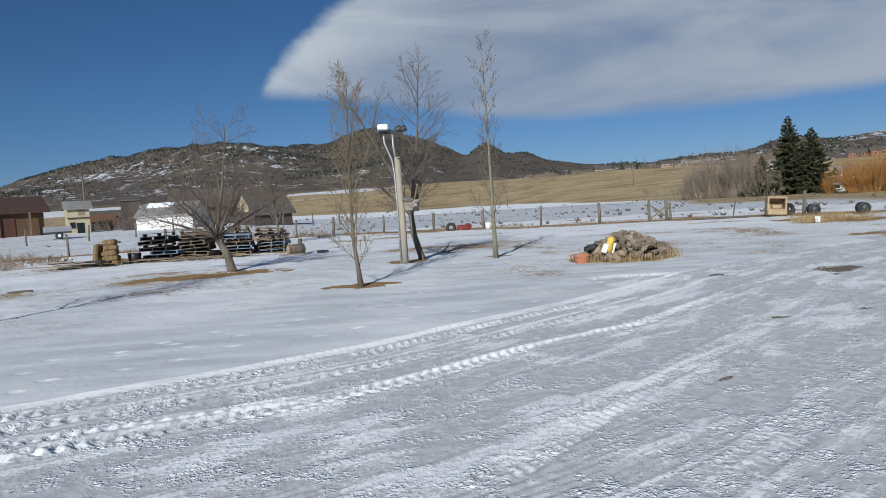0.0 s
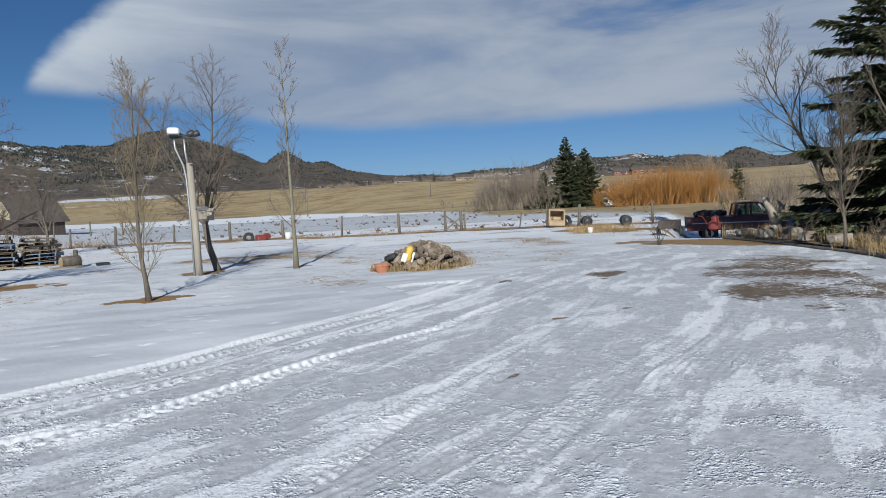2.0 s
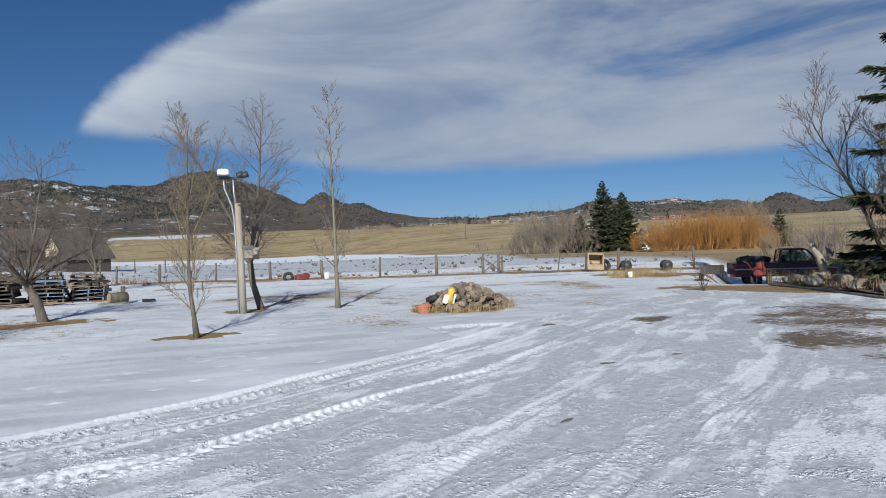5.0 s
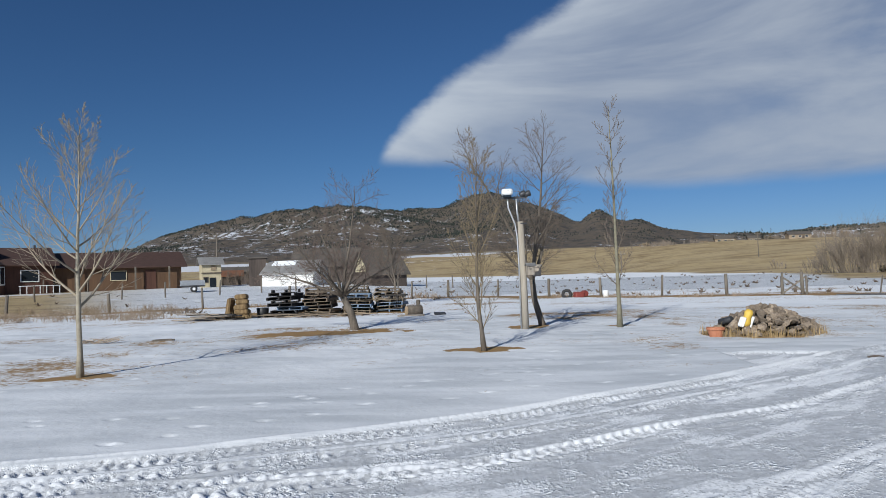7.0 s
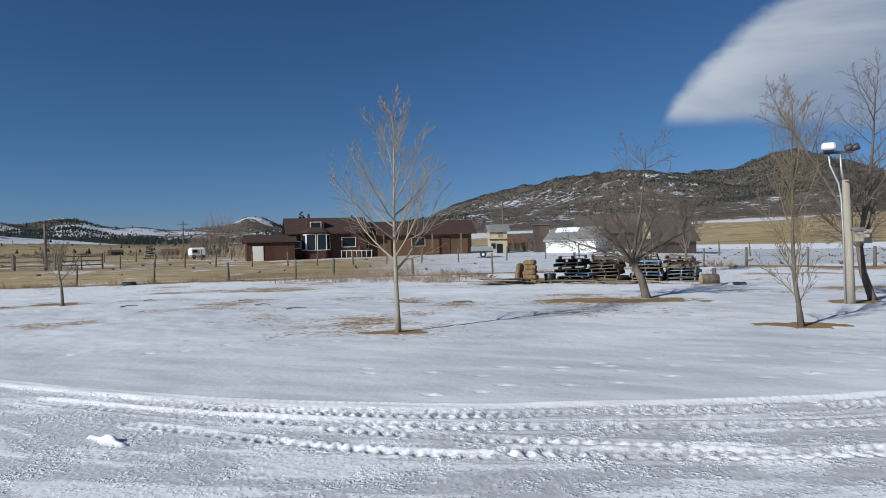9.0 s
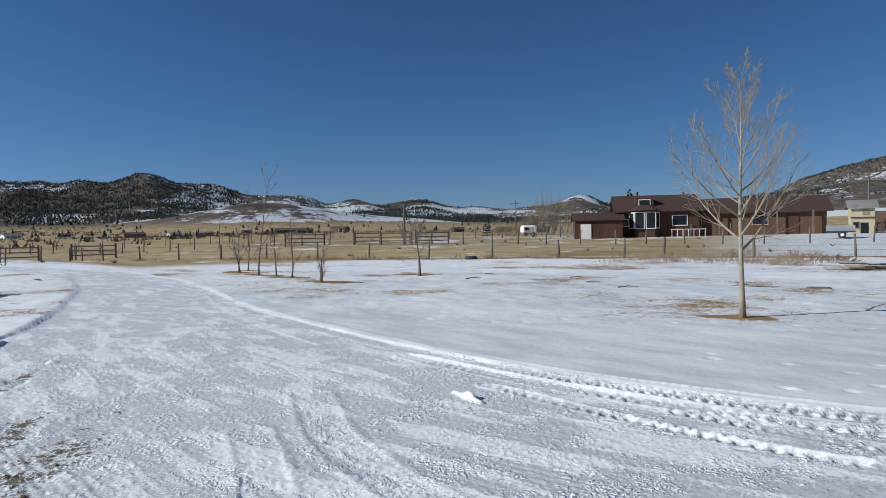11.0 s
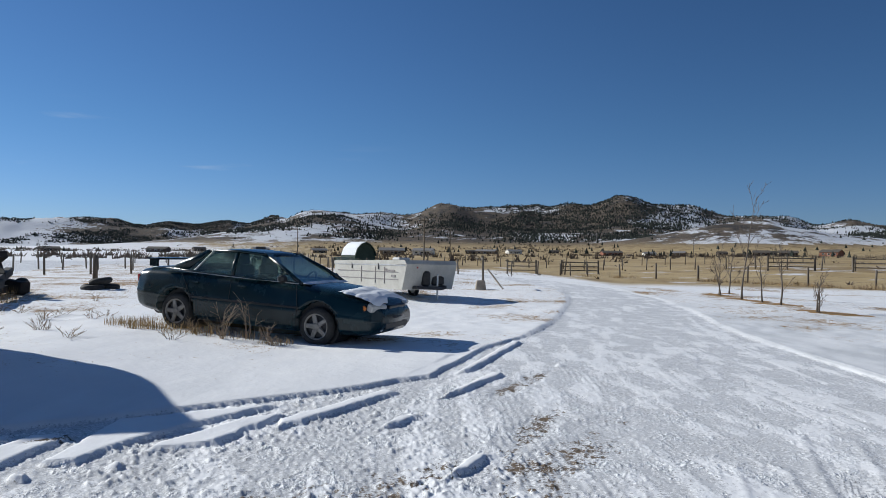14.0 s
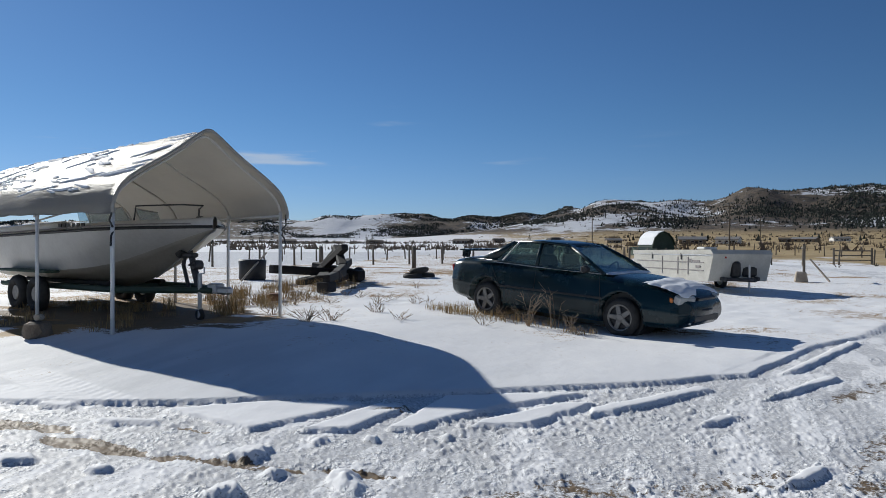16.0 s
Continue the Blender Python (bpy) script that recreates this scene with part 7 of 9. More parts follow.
# ---- what lies about the lot ----
def weed(rnd, x, y, high, spread, n, mat=None, label="dry brown weed stalks in the snow", group="dry weeds"):
    root = thing("weed", stand(x, y, rnd.uniform(0, 360)), label, "weed", group)
    geo = []
    for i in range(n):
        a, l = rnd.uniform(0, 6.28), high * rnd.uniform(0.5, 1.0)
        lean = spread * rnd.uniform(0.1, 1.0)
        p0 = Vector((rnd.gauss(0, 0.03), rnd.gauss(0, 0.03), -0.03))
        p1 = p0 + Vector((math.cos(a) * lean * 0.4, math.sin(a) * lean * 0.4, l * 0.55))
        p2 = p1 + Vector((math.cos(a) * lean * 0.6, math.sin(a) * lean * 0.6, l * 0.45))
        geo.append(tube([p0, p1, p2], [0.006, 0.0045, 0.003], 3, cap=False))
        for k in range(4):
            q = p1.lerp(p2, rnd.random())
            b = a + rnd.uniform(-1.4, 1.4)
            geo.append(tube([q, q + Vector((math.cos(b), math.sin(b), rnd.uniform(0.3, 1.2))) * l * rnd.uniform(0.12, 0.3)], [0.0035, 0.002], 3, cap=False))
    part("dry_growth", join(*geo), mat or DRY_STEM, root)


GRASS = {}


def tuft(rnd, x, y, high, radius, n, label="tuft of dry yellow grass", group="grass tufts", rx=1.0, turn=0):
    GRASS.setdefault(label, []).append(moved(blades_geo(rnd, n, radius, high, 0.004, 0.6, 0.3, rx), stand(x, y, turn)))


def lot_things():
    rnd = random.Random(21)
    inv = CAR_POSE
    for lx, ly, h, sp, n in ((1.15, 0.35, 0.72, 0.12, 6), (1.25, -0.05, 0.60, 0.35, 12), (1.2, 0.72, 0.35, 0.15, 12), (1.1, -0.75, 0.3, 0.1, 8), (1.3, 0.9, 0.22, 0.12, 10)):
        p = inv @ Vector((lx, ly, 0))
        weed(rnd, p.x, p.y, h, sp, n)
    for lx, ly, h, r, n, rx in ((1.05, -0.9, 0.22, 0.35, 260, 1.6), (1.05, -1.7, 0.26, 0.3, 240, 1.2), (1.0, -0.2, 0.18, 0.35, 200, 1.8), (1.1, 0.8, 0.16, 0.25, 120, 1.2), (0.9, -2.3, 0.2, 0.3, 160, 1)):
        p = inv @ Vector((lx, ly, 0))
        tuft(rnd, p.x, p.y, h, r, n, "dry grass along the parked car", "grass tufts", rx, 72)
    for x, y, h, sp, n in ((-9.3, -6.75, 0.28, 0.4, 22), (-9.6, -6.5, 0.24, 0.35, 16), (-10.2, -5.6, 0.2, 0.3, 10), (-11.0, -6.4, 0.22, 0.25, 10), (-10.6, -4.3, 0.2, 0.25, 8), (-12.6, -7.4, 0.25, 0.25, 10), (-9.9, -7.9, 0.3, 0.25, 12), (-13.3, -6.6, 0.2, 0.25, 8)):
        weed(rnd, x, y, h, sp, n)
    for i in range(16):
        weed(rnd, rnd.uniform(-17, -10.5), rnd.uniform(-9.5, -5.6), rnd.uniform(0.14, 0.3), 0.25, 8)
    for i in range(46):
        u = rnd.random()
        x, y = -9.7 - 6.5 * u + rnd.uniform(-1, 1), -9.3 - 2.5 * u + rnd.uniform(-1.2, 1.2)
        tuft(rnd, x, y, rnd.uniform(0.2, 0.5), rnd.uniform(0.1, 0.25), 70)
    for i in range(26):
        x, y = -8.6 + rnd.uniform(-1.8, 1.6), -11.0 + rnd.uniform(-2.6, 2.4)
        tuft(rnd, x, y, rnd.uniform(0.1, 0.25), rnd.uniform(0.15, 0.3), 60, "dry grass under the canopy shelter")
    # dark timbers thrown on a heap
    for k, (x, y, z, l, w, h, turn, tilt) in enumerate(((-17.6, -11.5, 0.42, 3.6, 0.2, 0.22, 28, 3), (-18.6, -12.1, 0.10, 2.6, 0.3, 0.2, 20, 0), (-17.3, -11.9, 0.12, 2.2, 0.3, 0.24, 33, 0), (-18.4, -12.4, 0.62, 1.8, 0.22, 0.2, 58, -22), (-18.9, -12.9, 0.5, 1.9, 0.2, 0.2, 12, 24),
                                                         (-18.2, -12.0, 0.78, 1.4, 0.24, 0.16, 40, 18), (-19.0, -12.6, 0.2, 2.0, 0.3, 0.3, 70, 5), (-15.9, -10.6, 0.30, 2.4, 0.18, 0.2, 25, 1), (-14.8, -10.1, 0.06, 0.4, 0.3, 0.25, 10, 0), (-18.0, -12.7, 0.25, 2.4, 0.25, 0.25, -20, -4))):
        t = thing("timber", stand(-17.9 + 1.15 * (x + 17.9), -12 + 1.15 * (y + 12), turn, z, 0, tilt), "old dark railway timber in a heap", "timber", "heap of timbers")
        part("beam", box(l * 1.25, w, h, (0, 0, 0), 0.02), DARK_BOARD, t)
    for x, y, z, tilt in ((-19.2, -12.0, 0.18, 60), (-17.0, -12.3, 0.15, 10), (-21.8, -11.3, 0.10, 4), (-22.4, -11.1, 0.10, -3), (-22.1, -11.2, 0.29, 8)):
        t = thing("tyre", stand(x, y, rnd.uniform(0, 90), z, tilt, 0), "worn black tyre thrown on the lot", "tyre", "old tyres")
        part("tread", ring(0.25, 0.1, 20, 8), RUBBER, t, smooth_faces=True)
    barrel = thing("barrel", stand(-18.4, -15.5), "black plastic barrel on dry grass", "barrel")
    part("shell", loft([[(r * math.cos(a), r * math.sin(a), z) for a in np.linspace(0, 6.283, 20, endpoint=False)] for r, z in ((0.40, 0), (0.44, 0.1), (0.43, 0.4), (0.45, 0.66), (0.42, 0.70), (0.38, 0.70))]), BLACK_TRIM, barrel, smooth_faces=True)
    pole = thing("plank", stand(-17.9, -15.0, 20, 0.5, 0, 20), "grey pole leaning over the barrel", "plank", "loose planks")
    part("board", cylinder(0.03, 2.4, (-1.2, 0, 0), 8, "x"), OLD_WOOD, pole)
    for x, y, s, mat, label in ((-6.6, -9.25, 0.36, STONE, "rough dark stone at the canopy leg"), (-6.58, -9.2, 0.12, PALE_STONE, "small pale stone on a dark one")):
        st = thing("stone", stand(x, y, 20, 0.26 if s < 0.2 else 0), label, "stone", "shelter stones")
        part("rock", rock(rnd, s, s * 0.8, s * 0.7), mat, st)
    blk = thing("concrete_block", stand(-12.1, -9.6, 30), "reddish block in dry grass", "block")
    part("block", box(0.4, 0.25, 0.2, bevel=0.03), RUST, blk)
    for x, y in ((-26.2, -13.5), (-22.9, -15.9), (-29.5, -10.8)):
        fence_post(stand(x, y), 1.12, 0.09, 3, "lot fence posts")
    blockw = thing("salt_block", stand(-30.5, 1.2), "pale tapered concrete footing with a leaning bar", "block")
    part("footing", box(0.5, 0.5, 0.42, bevel=0.04, taper=0.7), PALE_STONE, blockw)
    part("bar", tube([(0.2, 0.3, 0.9), (0.9, 0.9, 0.1)], 0.04, 6), OLD_WOOD, blockw)
    part("upright", cylinder(0.05, 1.2, (0, 0.1, 0.3), 8), POST_WOOD, blockw)
    part("rail", cylinder(0.045, 1.6, (-1.4, 0.1, 1.35), 8, "x"), POST_WOOD, blockw)


lot_things()

# ---- garden bed with its edging, stones and figures ----
def garden():
    rnd = random.Random(31)
    edge = curve([(15.6, 15.4), (15.0, 13.2), (14.3, 11.3), (13.6, 9.6), (12.7, 8.3), (11.9, 7.2), (10.6, 6.1), (9.6, 5.2), (8.9, 4.2)], 26)
    for i in range(0, len(edge) - 1, 2):
        a, b = edge[i], edge[min(i + 2, len(edge) - 1)]
        d = b - a
        l = math.hypot(*d)
        if l < 0.05:
            continue
        mid = (a + b) / 2
        t = thing("edging_timber", stand(mid[0], mid[1], math.degrees(math.atan2(d[1], d[0])), -0.03), "dark timber edging the garden bed", "timber", "garden edging")
        part("beam", box(l + 0.04, 0.13, 0.07 + 0.03 * i / len(edge), bevel=0.025), POST_WOOD, t)
    bed = thing("garden_bed", pose(0, 0, 0), "raised bed of soil and dead leaves", "garden bed", kind="structure")
    inner = curve([(21, 16.5), (21, 13), (21, 10), (20.5, 8), (19.5, 6), (18, 4), (16, 2.5), (14, 1), (12, 0)], 26)
    k = min(len(edge), len(inner))
    v, f = [], []
    for i in range(k):
        for j in range(9):
            p = edge[i] * (1 - j / 8) + inner[i] * j / 8
            n = noise.noise(Vector((p[0] * 1.5, p[1] * 1.5, 0)))
            v.append((p[0], p[1], 0.07 + 0.12 * min(j / 3, 1) + 0.08 * n))
    for i in range(k - 1):
        for j in range(8):
            f.append((i * 9 + j, i * 9 + j + 1, (i + 1) * 9 + j + 1, (i + 1) * 9 + j))
    part("soil", (v, f), SOIL, bed, smooth_faces=True)
    for i in range(80):
        q = rnd.random()
        p = edge[int(q * (len(edge) - 1))]
        away = rnd.uniform(0.25, 2.2)
        s = rnd.uniform(0.10, 0.32)
        ang = math.atan2(p[1] - 3, p[0] - 20)
        x, y = p[0] - math.cos(ang) * away, p[1] - math.sin(ang) * away
        st = thing("stone", pose(x, y, 0.09 + 0.06 * away, 0, 0, rnd.uniform(0, 360)), "rough garden stone in the raised bed", "stone", "garden stones")
        part("rock", rock(rnd, s * 1.3, s, s * 0.8), STONE if rnd.random() < 0.7 else PALE_STONE, st)
    wall = thing("stone_wall", pose(15.6, 9.6, 0.14, 0, 0, 118), "low dry wall of flat brown stones", "wall")
    slab = [mesh_of("stone", *rock(rnd, 1, 0.7, 0.4), STONE, False) for _ in range(5)]
    for c in range(5):
        for i in range(8 - c):
            ob = new("stone", slab[(i + c) % 5])
            ob.parent = wall
            ob.matrix_local = pose(-1.2 + 0.32 * i + 0.16 * (c % 2) + 0.1 * c, rnd.uniform(-.06, .06), 0.10 * c, 0, 0, rnd.uniform(-15, 15)) @ Matrix.Scale(rnd.uniform(0.36, 0.46), 4)
    part("coping_snow", moved(box(1.0, 0.3, 0.05, (0.0, 0, 0.53), 0.02), pose(0, 0, 0)), SNOW_CAP, wall)

    def figure(x, y, z, high, seed, turn):
        bm = bmesh.new()
        bmesh.ops.create_uvsphere(bm, u_segments=24, v_segments=40, radius=1)
        for v in bm.verts:
            t = (v.co.z + 1) / 2
            ring_r = max(math.hypot(v.co.x, v.co.y), 1e-4)
            w = float(np.interp(t, [0, 0.03, 0.12, 0.16, 0.30, 0.46, 0.56, 0.68, 0.78, 0.83, 0.86, 0.93, 0.99, 1], [0.20, 0.21, 0.20, 0.15, 0.17, 0.12, 0.13, 0.16, 0.13, 0.06, 0.08, 0.085, 0.05, 0.0]))
            k = 1 + 0.22 * noise.noise(Vector((v.co.x * 2, v.co.y * 2, t * 7 + seed))) + 0.10 * noise.noise(Vector((v.co.x * 5, v.co.y * 5, t * 16)))
            v.co = Vector((v.co.x / ring_r * w * k + 0.03 * math.sin(t * 6 + seed), v.co.y / ring_r * w * k * 0.8, t)) * high
        ob = part("statue", bm, PLASTER, None, smooth_faces=True)
        ob.matrix_world = pose(x, y, z, 0, 0, turn)
        tagged(ob, "weathered white plaster garden statue", "statue", "garden statues")
    figure(14.45, 7.3, 0.16, 1.25, 3, 30)
    figure(15.4, 9.6, 0.62, 0.55, 8, 60)
    figure(15.2, 10.1, 0.28, 0.4, 5, 10)
    # bleached driftwood root
    d = thing("driftwood", stand(16.3, 14.2, 20, 0.1), "gnarled bleached driftwood stump", "driftwood")
    part("trunk", join(tube([(0.1, 0, 0), (0.0, 0, 0.35), (-0.22, 0.05, 0.7), (-0.5, 0.1, 0.95), (-0.62, 0.1, 1.1)], [0.17, 0.13, 0.10, 0.06, 0.02], 9), tube([(0.02, 0, 0.1), (0.2, 0, 0.4), (0.34, -0.05, 0.7), (0.3, 0, 0.85), (0.14, 0, 0.92)], [0.13, 0.10, 0.08, 0.05, 0.02], 8),
                         tube([(0, 0, 0.1), (-0.35, -0.1, 0.22), (-0.62, -0.1, 0.2)], [0.1, 0.06, 0.02], 7), tube([(0.34, -0.05, 0.7), (0.48, -0.08, 0.8)], [0.05, 0.015], 6), tube([(-0.22, 0.05, 0.7), (-0.3, 0.1, 1.05)], [0.05, 0.012], 6)), PALE_STONE, d, "bleached wood", True)
    for i in range(70):
        q = rnd.random()
        p = edge[int(q * 0.55 * (len(edge) - 1))]
        tuft(rnd, p[0] + rnd.uniform(0.2, 1.6), p[1] + rnd.uniform(-0.4, 0.5), rnd.uniform(0.25, 0.6), 0.2, 60, "tall dry grass in the garden bed", "garden grass")
    for i in range(14):
        p = edge[rnd.randrange(len(edge) - 4)]
        weed(rnd, p[0] + rnd.uniform(0.3, 2.0), p[1] + rnd.uniform(-.3, .5), rnd.uniform(0.5, 1.1), 0.35, 10, BROWN_TWIG, "bare brown garden shrub", "garden shrubs")
    weed(rnd, 13.1, 15.2, 0.75, 0.5, 18, BROWN_TWIG, "thin bare shrub at the bed's end", "garden shrubs")


garden()


# ---- machines beyond the garden ----
def pickup():
    x, y = from_yaw(-46.6, 34)
    m = pose(x, y, ground_height(x, y) + 0.02, 0, 0, -46.6 + 8)
    root = thing("pickup_truck", m, "old faded maroon pickup truck parked in the snow", "truck")
    side = [(-2.5, 0.5), (-2.5, 1.08), (-0.55, 1.08), (-0.55, 1.12), (1.0, 1.12), (2.35, 1.03), (2.45, 0.9), (2.45, 0.5)]
    part("body", prism(side, 1.85), MAROON, root)
    cab = [(-0.55, 1.1), (-0.45, 1.62), (-0.3, 1.68), (0.45, 1.68), (0.6, 1.63), (1.0, 1.1)]
    part("cab_roof", prism([(-0.46, 1.60), (-0.3, 1.68), (0.45, 1.68), (0.62, 1.60)], 1.6), MAROON, root)
    for s in (-1, 1):
        for a, b in (((-0.52, 1.1), (-0.42, 1.62)), ((0.15, 1.1), (0.15, 1.62)), ((0.98, 1.1), (0.56, 1.62))):
            part("pillar", tube([(a[0], s * 0.79, a[1]), (b[0], s * 0.76, b[1])], 0.045, 6), MAROON, root)
    part("bench_seat", box(0.2, 1.4, 0.4, (-0.3, 0, 1.0), 0.05), BLACK_TRIM, root)
    part("bed_floor", box(1.75, 1.6, 0.3, (-1.5, 0, 0.66), 0.02), BLACK_TRIM, root)
    for s in (-1, 1):
        part("side_window", prism([(-0.4, 1.16), (-0.34, 1.55), (0.12, 1.57), (0.12, 1.16)], 0.02, (0, s * 0.78, 0)), CAR_GLASS, root)
        part("side_window", prism([(0.18, 1.16), (0.18, 1.57), (0.44, 1.57), (0.82, 1.16)], 0.02, (0, s * 0.78, 0)), CAR_GLASS, root)
        part("side_trim", box(4.6, 0.02, 0.05, (0, s * 0.935, 0.8), 0.005), STEEL, root)
        for hx in (-1.55, 1.6):
            t = part("tyre", ring(0.25, 0.11, 24, 8, (hx, s * 0.82, 0.36), "y"), RUBBER, root, smooth_faces=True)
            part("rim", cylinder(0.17, 0.1, (hx, s * 0.82 - 0.05, 0.36), 14, "y", 0.01), STEEL, t)
    part("windscreen", box(0.02, 1.4, 0.52, m=pose(0.93, 0, 1.13, 0, -37, 0)), CAR_GLASS, root)
    part("rear_window", box(0.02, 1.2, 0.36, m=pose(-0.50, 0, 1.2, 0, 10, 0)), CAR_GLASS, root)
    part("bumper", box(0.12, 1.85, 0.16, (2.5, 0, 0.5), 0.03), STEEL, root)
    part("bumper", box(0.12, 1.85, 0.16, (-2.55, 0, 0.5), 0.03), STEEL, root)
    load = thing("scrap_load", pose(x, y, ground_height(x, y) + 1.15) @ pose(-1.3, 0.6, 0.0), "jumbled scrap on the truck bed", "scrap")
    rnd = random.Random(2)
    for i in range(7):
        part("piece", box(rnd.uniform(0.2, 0.7), rnd.uniform(0.1, 0.4), rnd.uniform(0.1, 0.3), m=pose(rnd.uniform(-.6, .6), rnd.uniform(-.4, .4), 0, rnd.uniform(-20, 20), rnd.uniform(-20, 20), rnd.uniform(0, 180)), bevel=0.02), RUST if i % 2 else DARK_STEEL, load)
    cart = thing("utility_cart", stand(16.2, 18.4, 40), "small two-wheeled wooden utility cart", "cart")
    part("box", box(0.95, 0.6, 0.26, (0, 0, 0.28), 0.01), BARN_WOOD, cart)
    for s in (-1, 1):
        t = part("tyre", ring(0.13, 0.05, 18, 8, (0, s * 0.36, 0.18), "y"), RUBBER, cart, smooth_faces=True)
        part("rim", cylinder(0.09, 0.05, (0, s * 0.36 - 0.025, 0.18), 12, "y"), WHITE_PAINT, t)
    part("drawbar", tube([(0.45, 0, 0.3), (1.1, 0, 0.12)], 0.025, 6), DARK_STEEL, cart)
    till = thing("garden_tiller", stand(16.9, 17.1, 30), "faded red walk-behind garden tiller", "machine")
    part("engine", join(box(0.42, 0.3, 0.3, (0, 0, 0.3), 0.05), cylinder(0.12, 0.16, (0.05, 0, 0.58), 12, bevel=0.02)), RED_PAINT, till)
    part("handles", join(tube([(-0.1, 0.12, 0.4), (-0.5, 0.22, 0.75), (-0.8, 0.25, 0.8)], 0.018, 6), tube([(-0.1, -0.12, 0.4), (-0.5, -0.22, 0.75), (-0.8, -0.25, 0.8)], 0.018, 6)), RED_PAINT, till)
    for s in (-1, 1):
        part("tine_wheel", ring(0.15, 0.05, 16, 6, (0.1, s * 0.24, 0.19), "y"), RUBBER, till)
    tarp = thing("tarp_heap", stand(18.6, 14.9, 20), "dark blue tarpaulin over stacked goods", "tarpaulin")
    part("sheet", box(1.6, 1.2, 0.95, bevel=0.2, taper=0.7), BLUE_TARP, tarp)


pickup()


def field_gear():
    rnd = random.Random(77)
    x, y = from_yaw(-32.3, 34)
    m = stand(x, y, -32 + 12, 0.02, 0, 4)
    root = thing("machine_cab", m, "derelict tan cab box with an open window hole", "machine")
    fr = []
    for sx in (-0.36, 0.36):
        fr.append(box(0.08, 0.6, 0.82, (sx, 0, 0), 0.02))
    fr += [box(0.72, 0.6, 0.1, (0, 0, 0.74), 0.03), box(0.72, 0.6, 0.3, (0, 0, 0), 0.03), box(0.72, 0.05, 0.8, (0, 0.28, 0), 0.01)]
    part("shell", join(*fr), TAN_PAINT, root)
    part("seat", box(0.4, 0.3, 0.16, (0, -0.1, 0.3), 0.04), TAN_PAINT, root)
    part("lower_panel", box(0.8, 0.12, 0.22, (0, -0.34, 0.03), 0.03), TAN_PAINT, root)
    side = thing("tyre", stand(x + 0.75, y + 0.1, 20, 0.25, 75), "black tyre leaning by the derelict cab", "tyre", "field tyres")
    part("tread", ring(0.2, 0.09, 18, 8), RUBBER, side, smooth_faces=True)
    for yaw, d in ((-34.9, 33.5), (-38.0, 32.5)):
        x, y = from_yaw(yaw, d)
        c = thing("culvert_pipe", stand(x, y, yaw + 10), "short length of dark corrugated culvert pipe", "pipe", "culvert pipes")
        part("barrel", join(*[ring(0.21, 0.025, 20, 6, (0, 0.12 * k, 0.22), "y") for k in range(7)], cylinder(0.205, 0.72, (0, 0, 0.22), 20, "y")), DARK_STEEL, c, smooth_faces=True)
    for i in range(40):
        x, y = from_yaw(rnd.uniform(-38.8, -33.4), rnd.uniform(27.0, 31.0))
        tuft(rnd, x, y, rnd.uniform(0.15, 0.42), 0.28, 45, "tall dry grass in the snowy field", "field grass", 1.4, 0)
    x, y = from_yaw(-35.2, 27.2)
    sign = thing("marker", stand(x, y), "small white marker in dry grass", "marker")
    part("plate", box(0.22, 0.06, 0.22, bevel=0.02), WHITE_PAINT, sign)
    x, y = from_yaw(-29.4, 34)
    st = fence_post(stand(x, y, 0, 0, 0, 8), 0.8, 0.03, 2, "field stakes")
    tagged(st, "thin leaning stake in the field", "stake")
    pipe = thing("irrigation_pipe", stand(*from_yaw(-28.6, 33.4), -25, 0.03), "long dark pipe lying on the snow", "pipe")
    part("barrel", cylinder(0.03, 2.2, (-1.1, 0, 0), 8, "x"), DARK_STEEL, pipe)
    # brush along the fence
    growth = {}
    for k, (a, b, s0, s1, n, hi, mat) in enumerate(((FENCE_B, FENCE_C, 4, 12, 7, 0.6, DRY_STEM), (FENCE_B, FENCE_C, 12.5, 21, 12, 0.95, TAN_BRUSH), (FENCE_B, FENCE_C, 22, 50, 26, 0.65, TAN_BRUSH), (FENCE_B, FENCE_A, 0, 18, 22, 0.5, DRY_STEM), (FENCE_B, FENCE_C, -1, 6, 8, 1.0, DRY_STEM))):
        for i in range(n):
            x, y = on_line(a, b, rnd.uniform(s0, s1))
            w = rnd.uniform(0.7, 1.8)
            at = stand(x + rnd.uniform(-.5, .5), y - rnd.uniform(0.2, 1.6), rnd.uniform(-30, 60))
            growth.setdefault(mat.name, []).append(moved(brush(rnd, w, hi * rnd.uniform(0.6, 1.1), 30, 5, 0.008, w * 0.7), at))
    for i in range(30):
        t = rnd.random()
        x, y = -21.0 + 9.0 * t + rnd.uniform(-.6, .6), 26.2 + rnd.uniform(-.4, 3.5)
        w = rnd.uniform(0.7, 1.7)
        growth.setdefault(DRY_STEM.name, []).append(moved(brush(rnd, w, rnd.uniform(0.4, 0.95), 34, 5, 0.009, w * 0.8, 1.1), stand(x, y, rnd.uniform(0, 180))))
    for name, geo in growth.items():
        root = thing("fence_brush", pose(0, 0, 0), "dry tan and brown brush along the fence", "brush", kind="stuff")
        part("brushwood", join(*geo), TAN_BRUSH if name == TAN_BRUSH.name else DRY_STEM, root)
    for k in range(80):
        s = rnd.uniform(1, 60)
        x, y = on_line(FENCE_B, FENCE_C, s)
        tuft(rnd, x + rnd.uniform(-.6, .6), y - rnd.uniform(0, 1.4), rnd.uniform(0.15, 0.4), 0.4, 60, "dry grass along the fence", "fence grass", 1.6)
    x, y = from_yaw(24.0, 34)
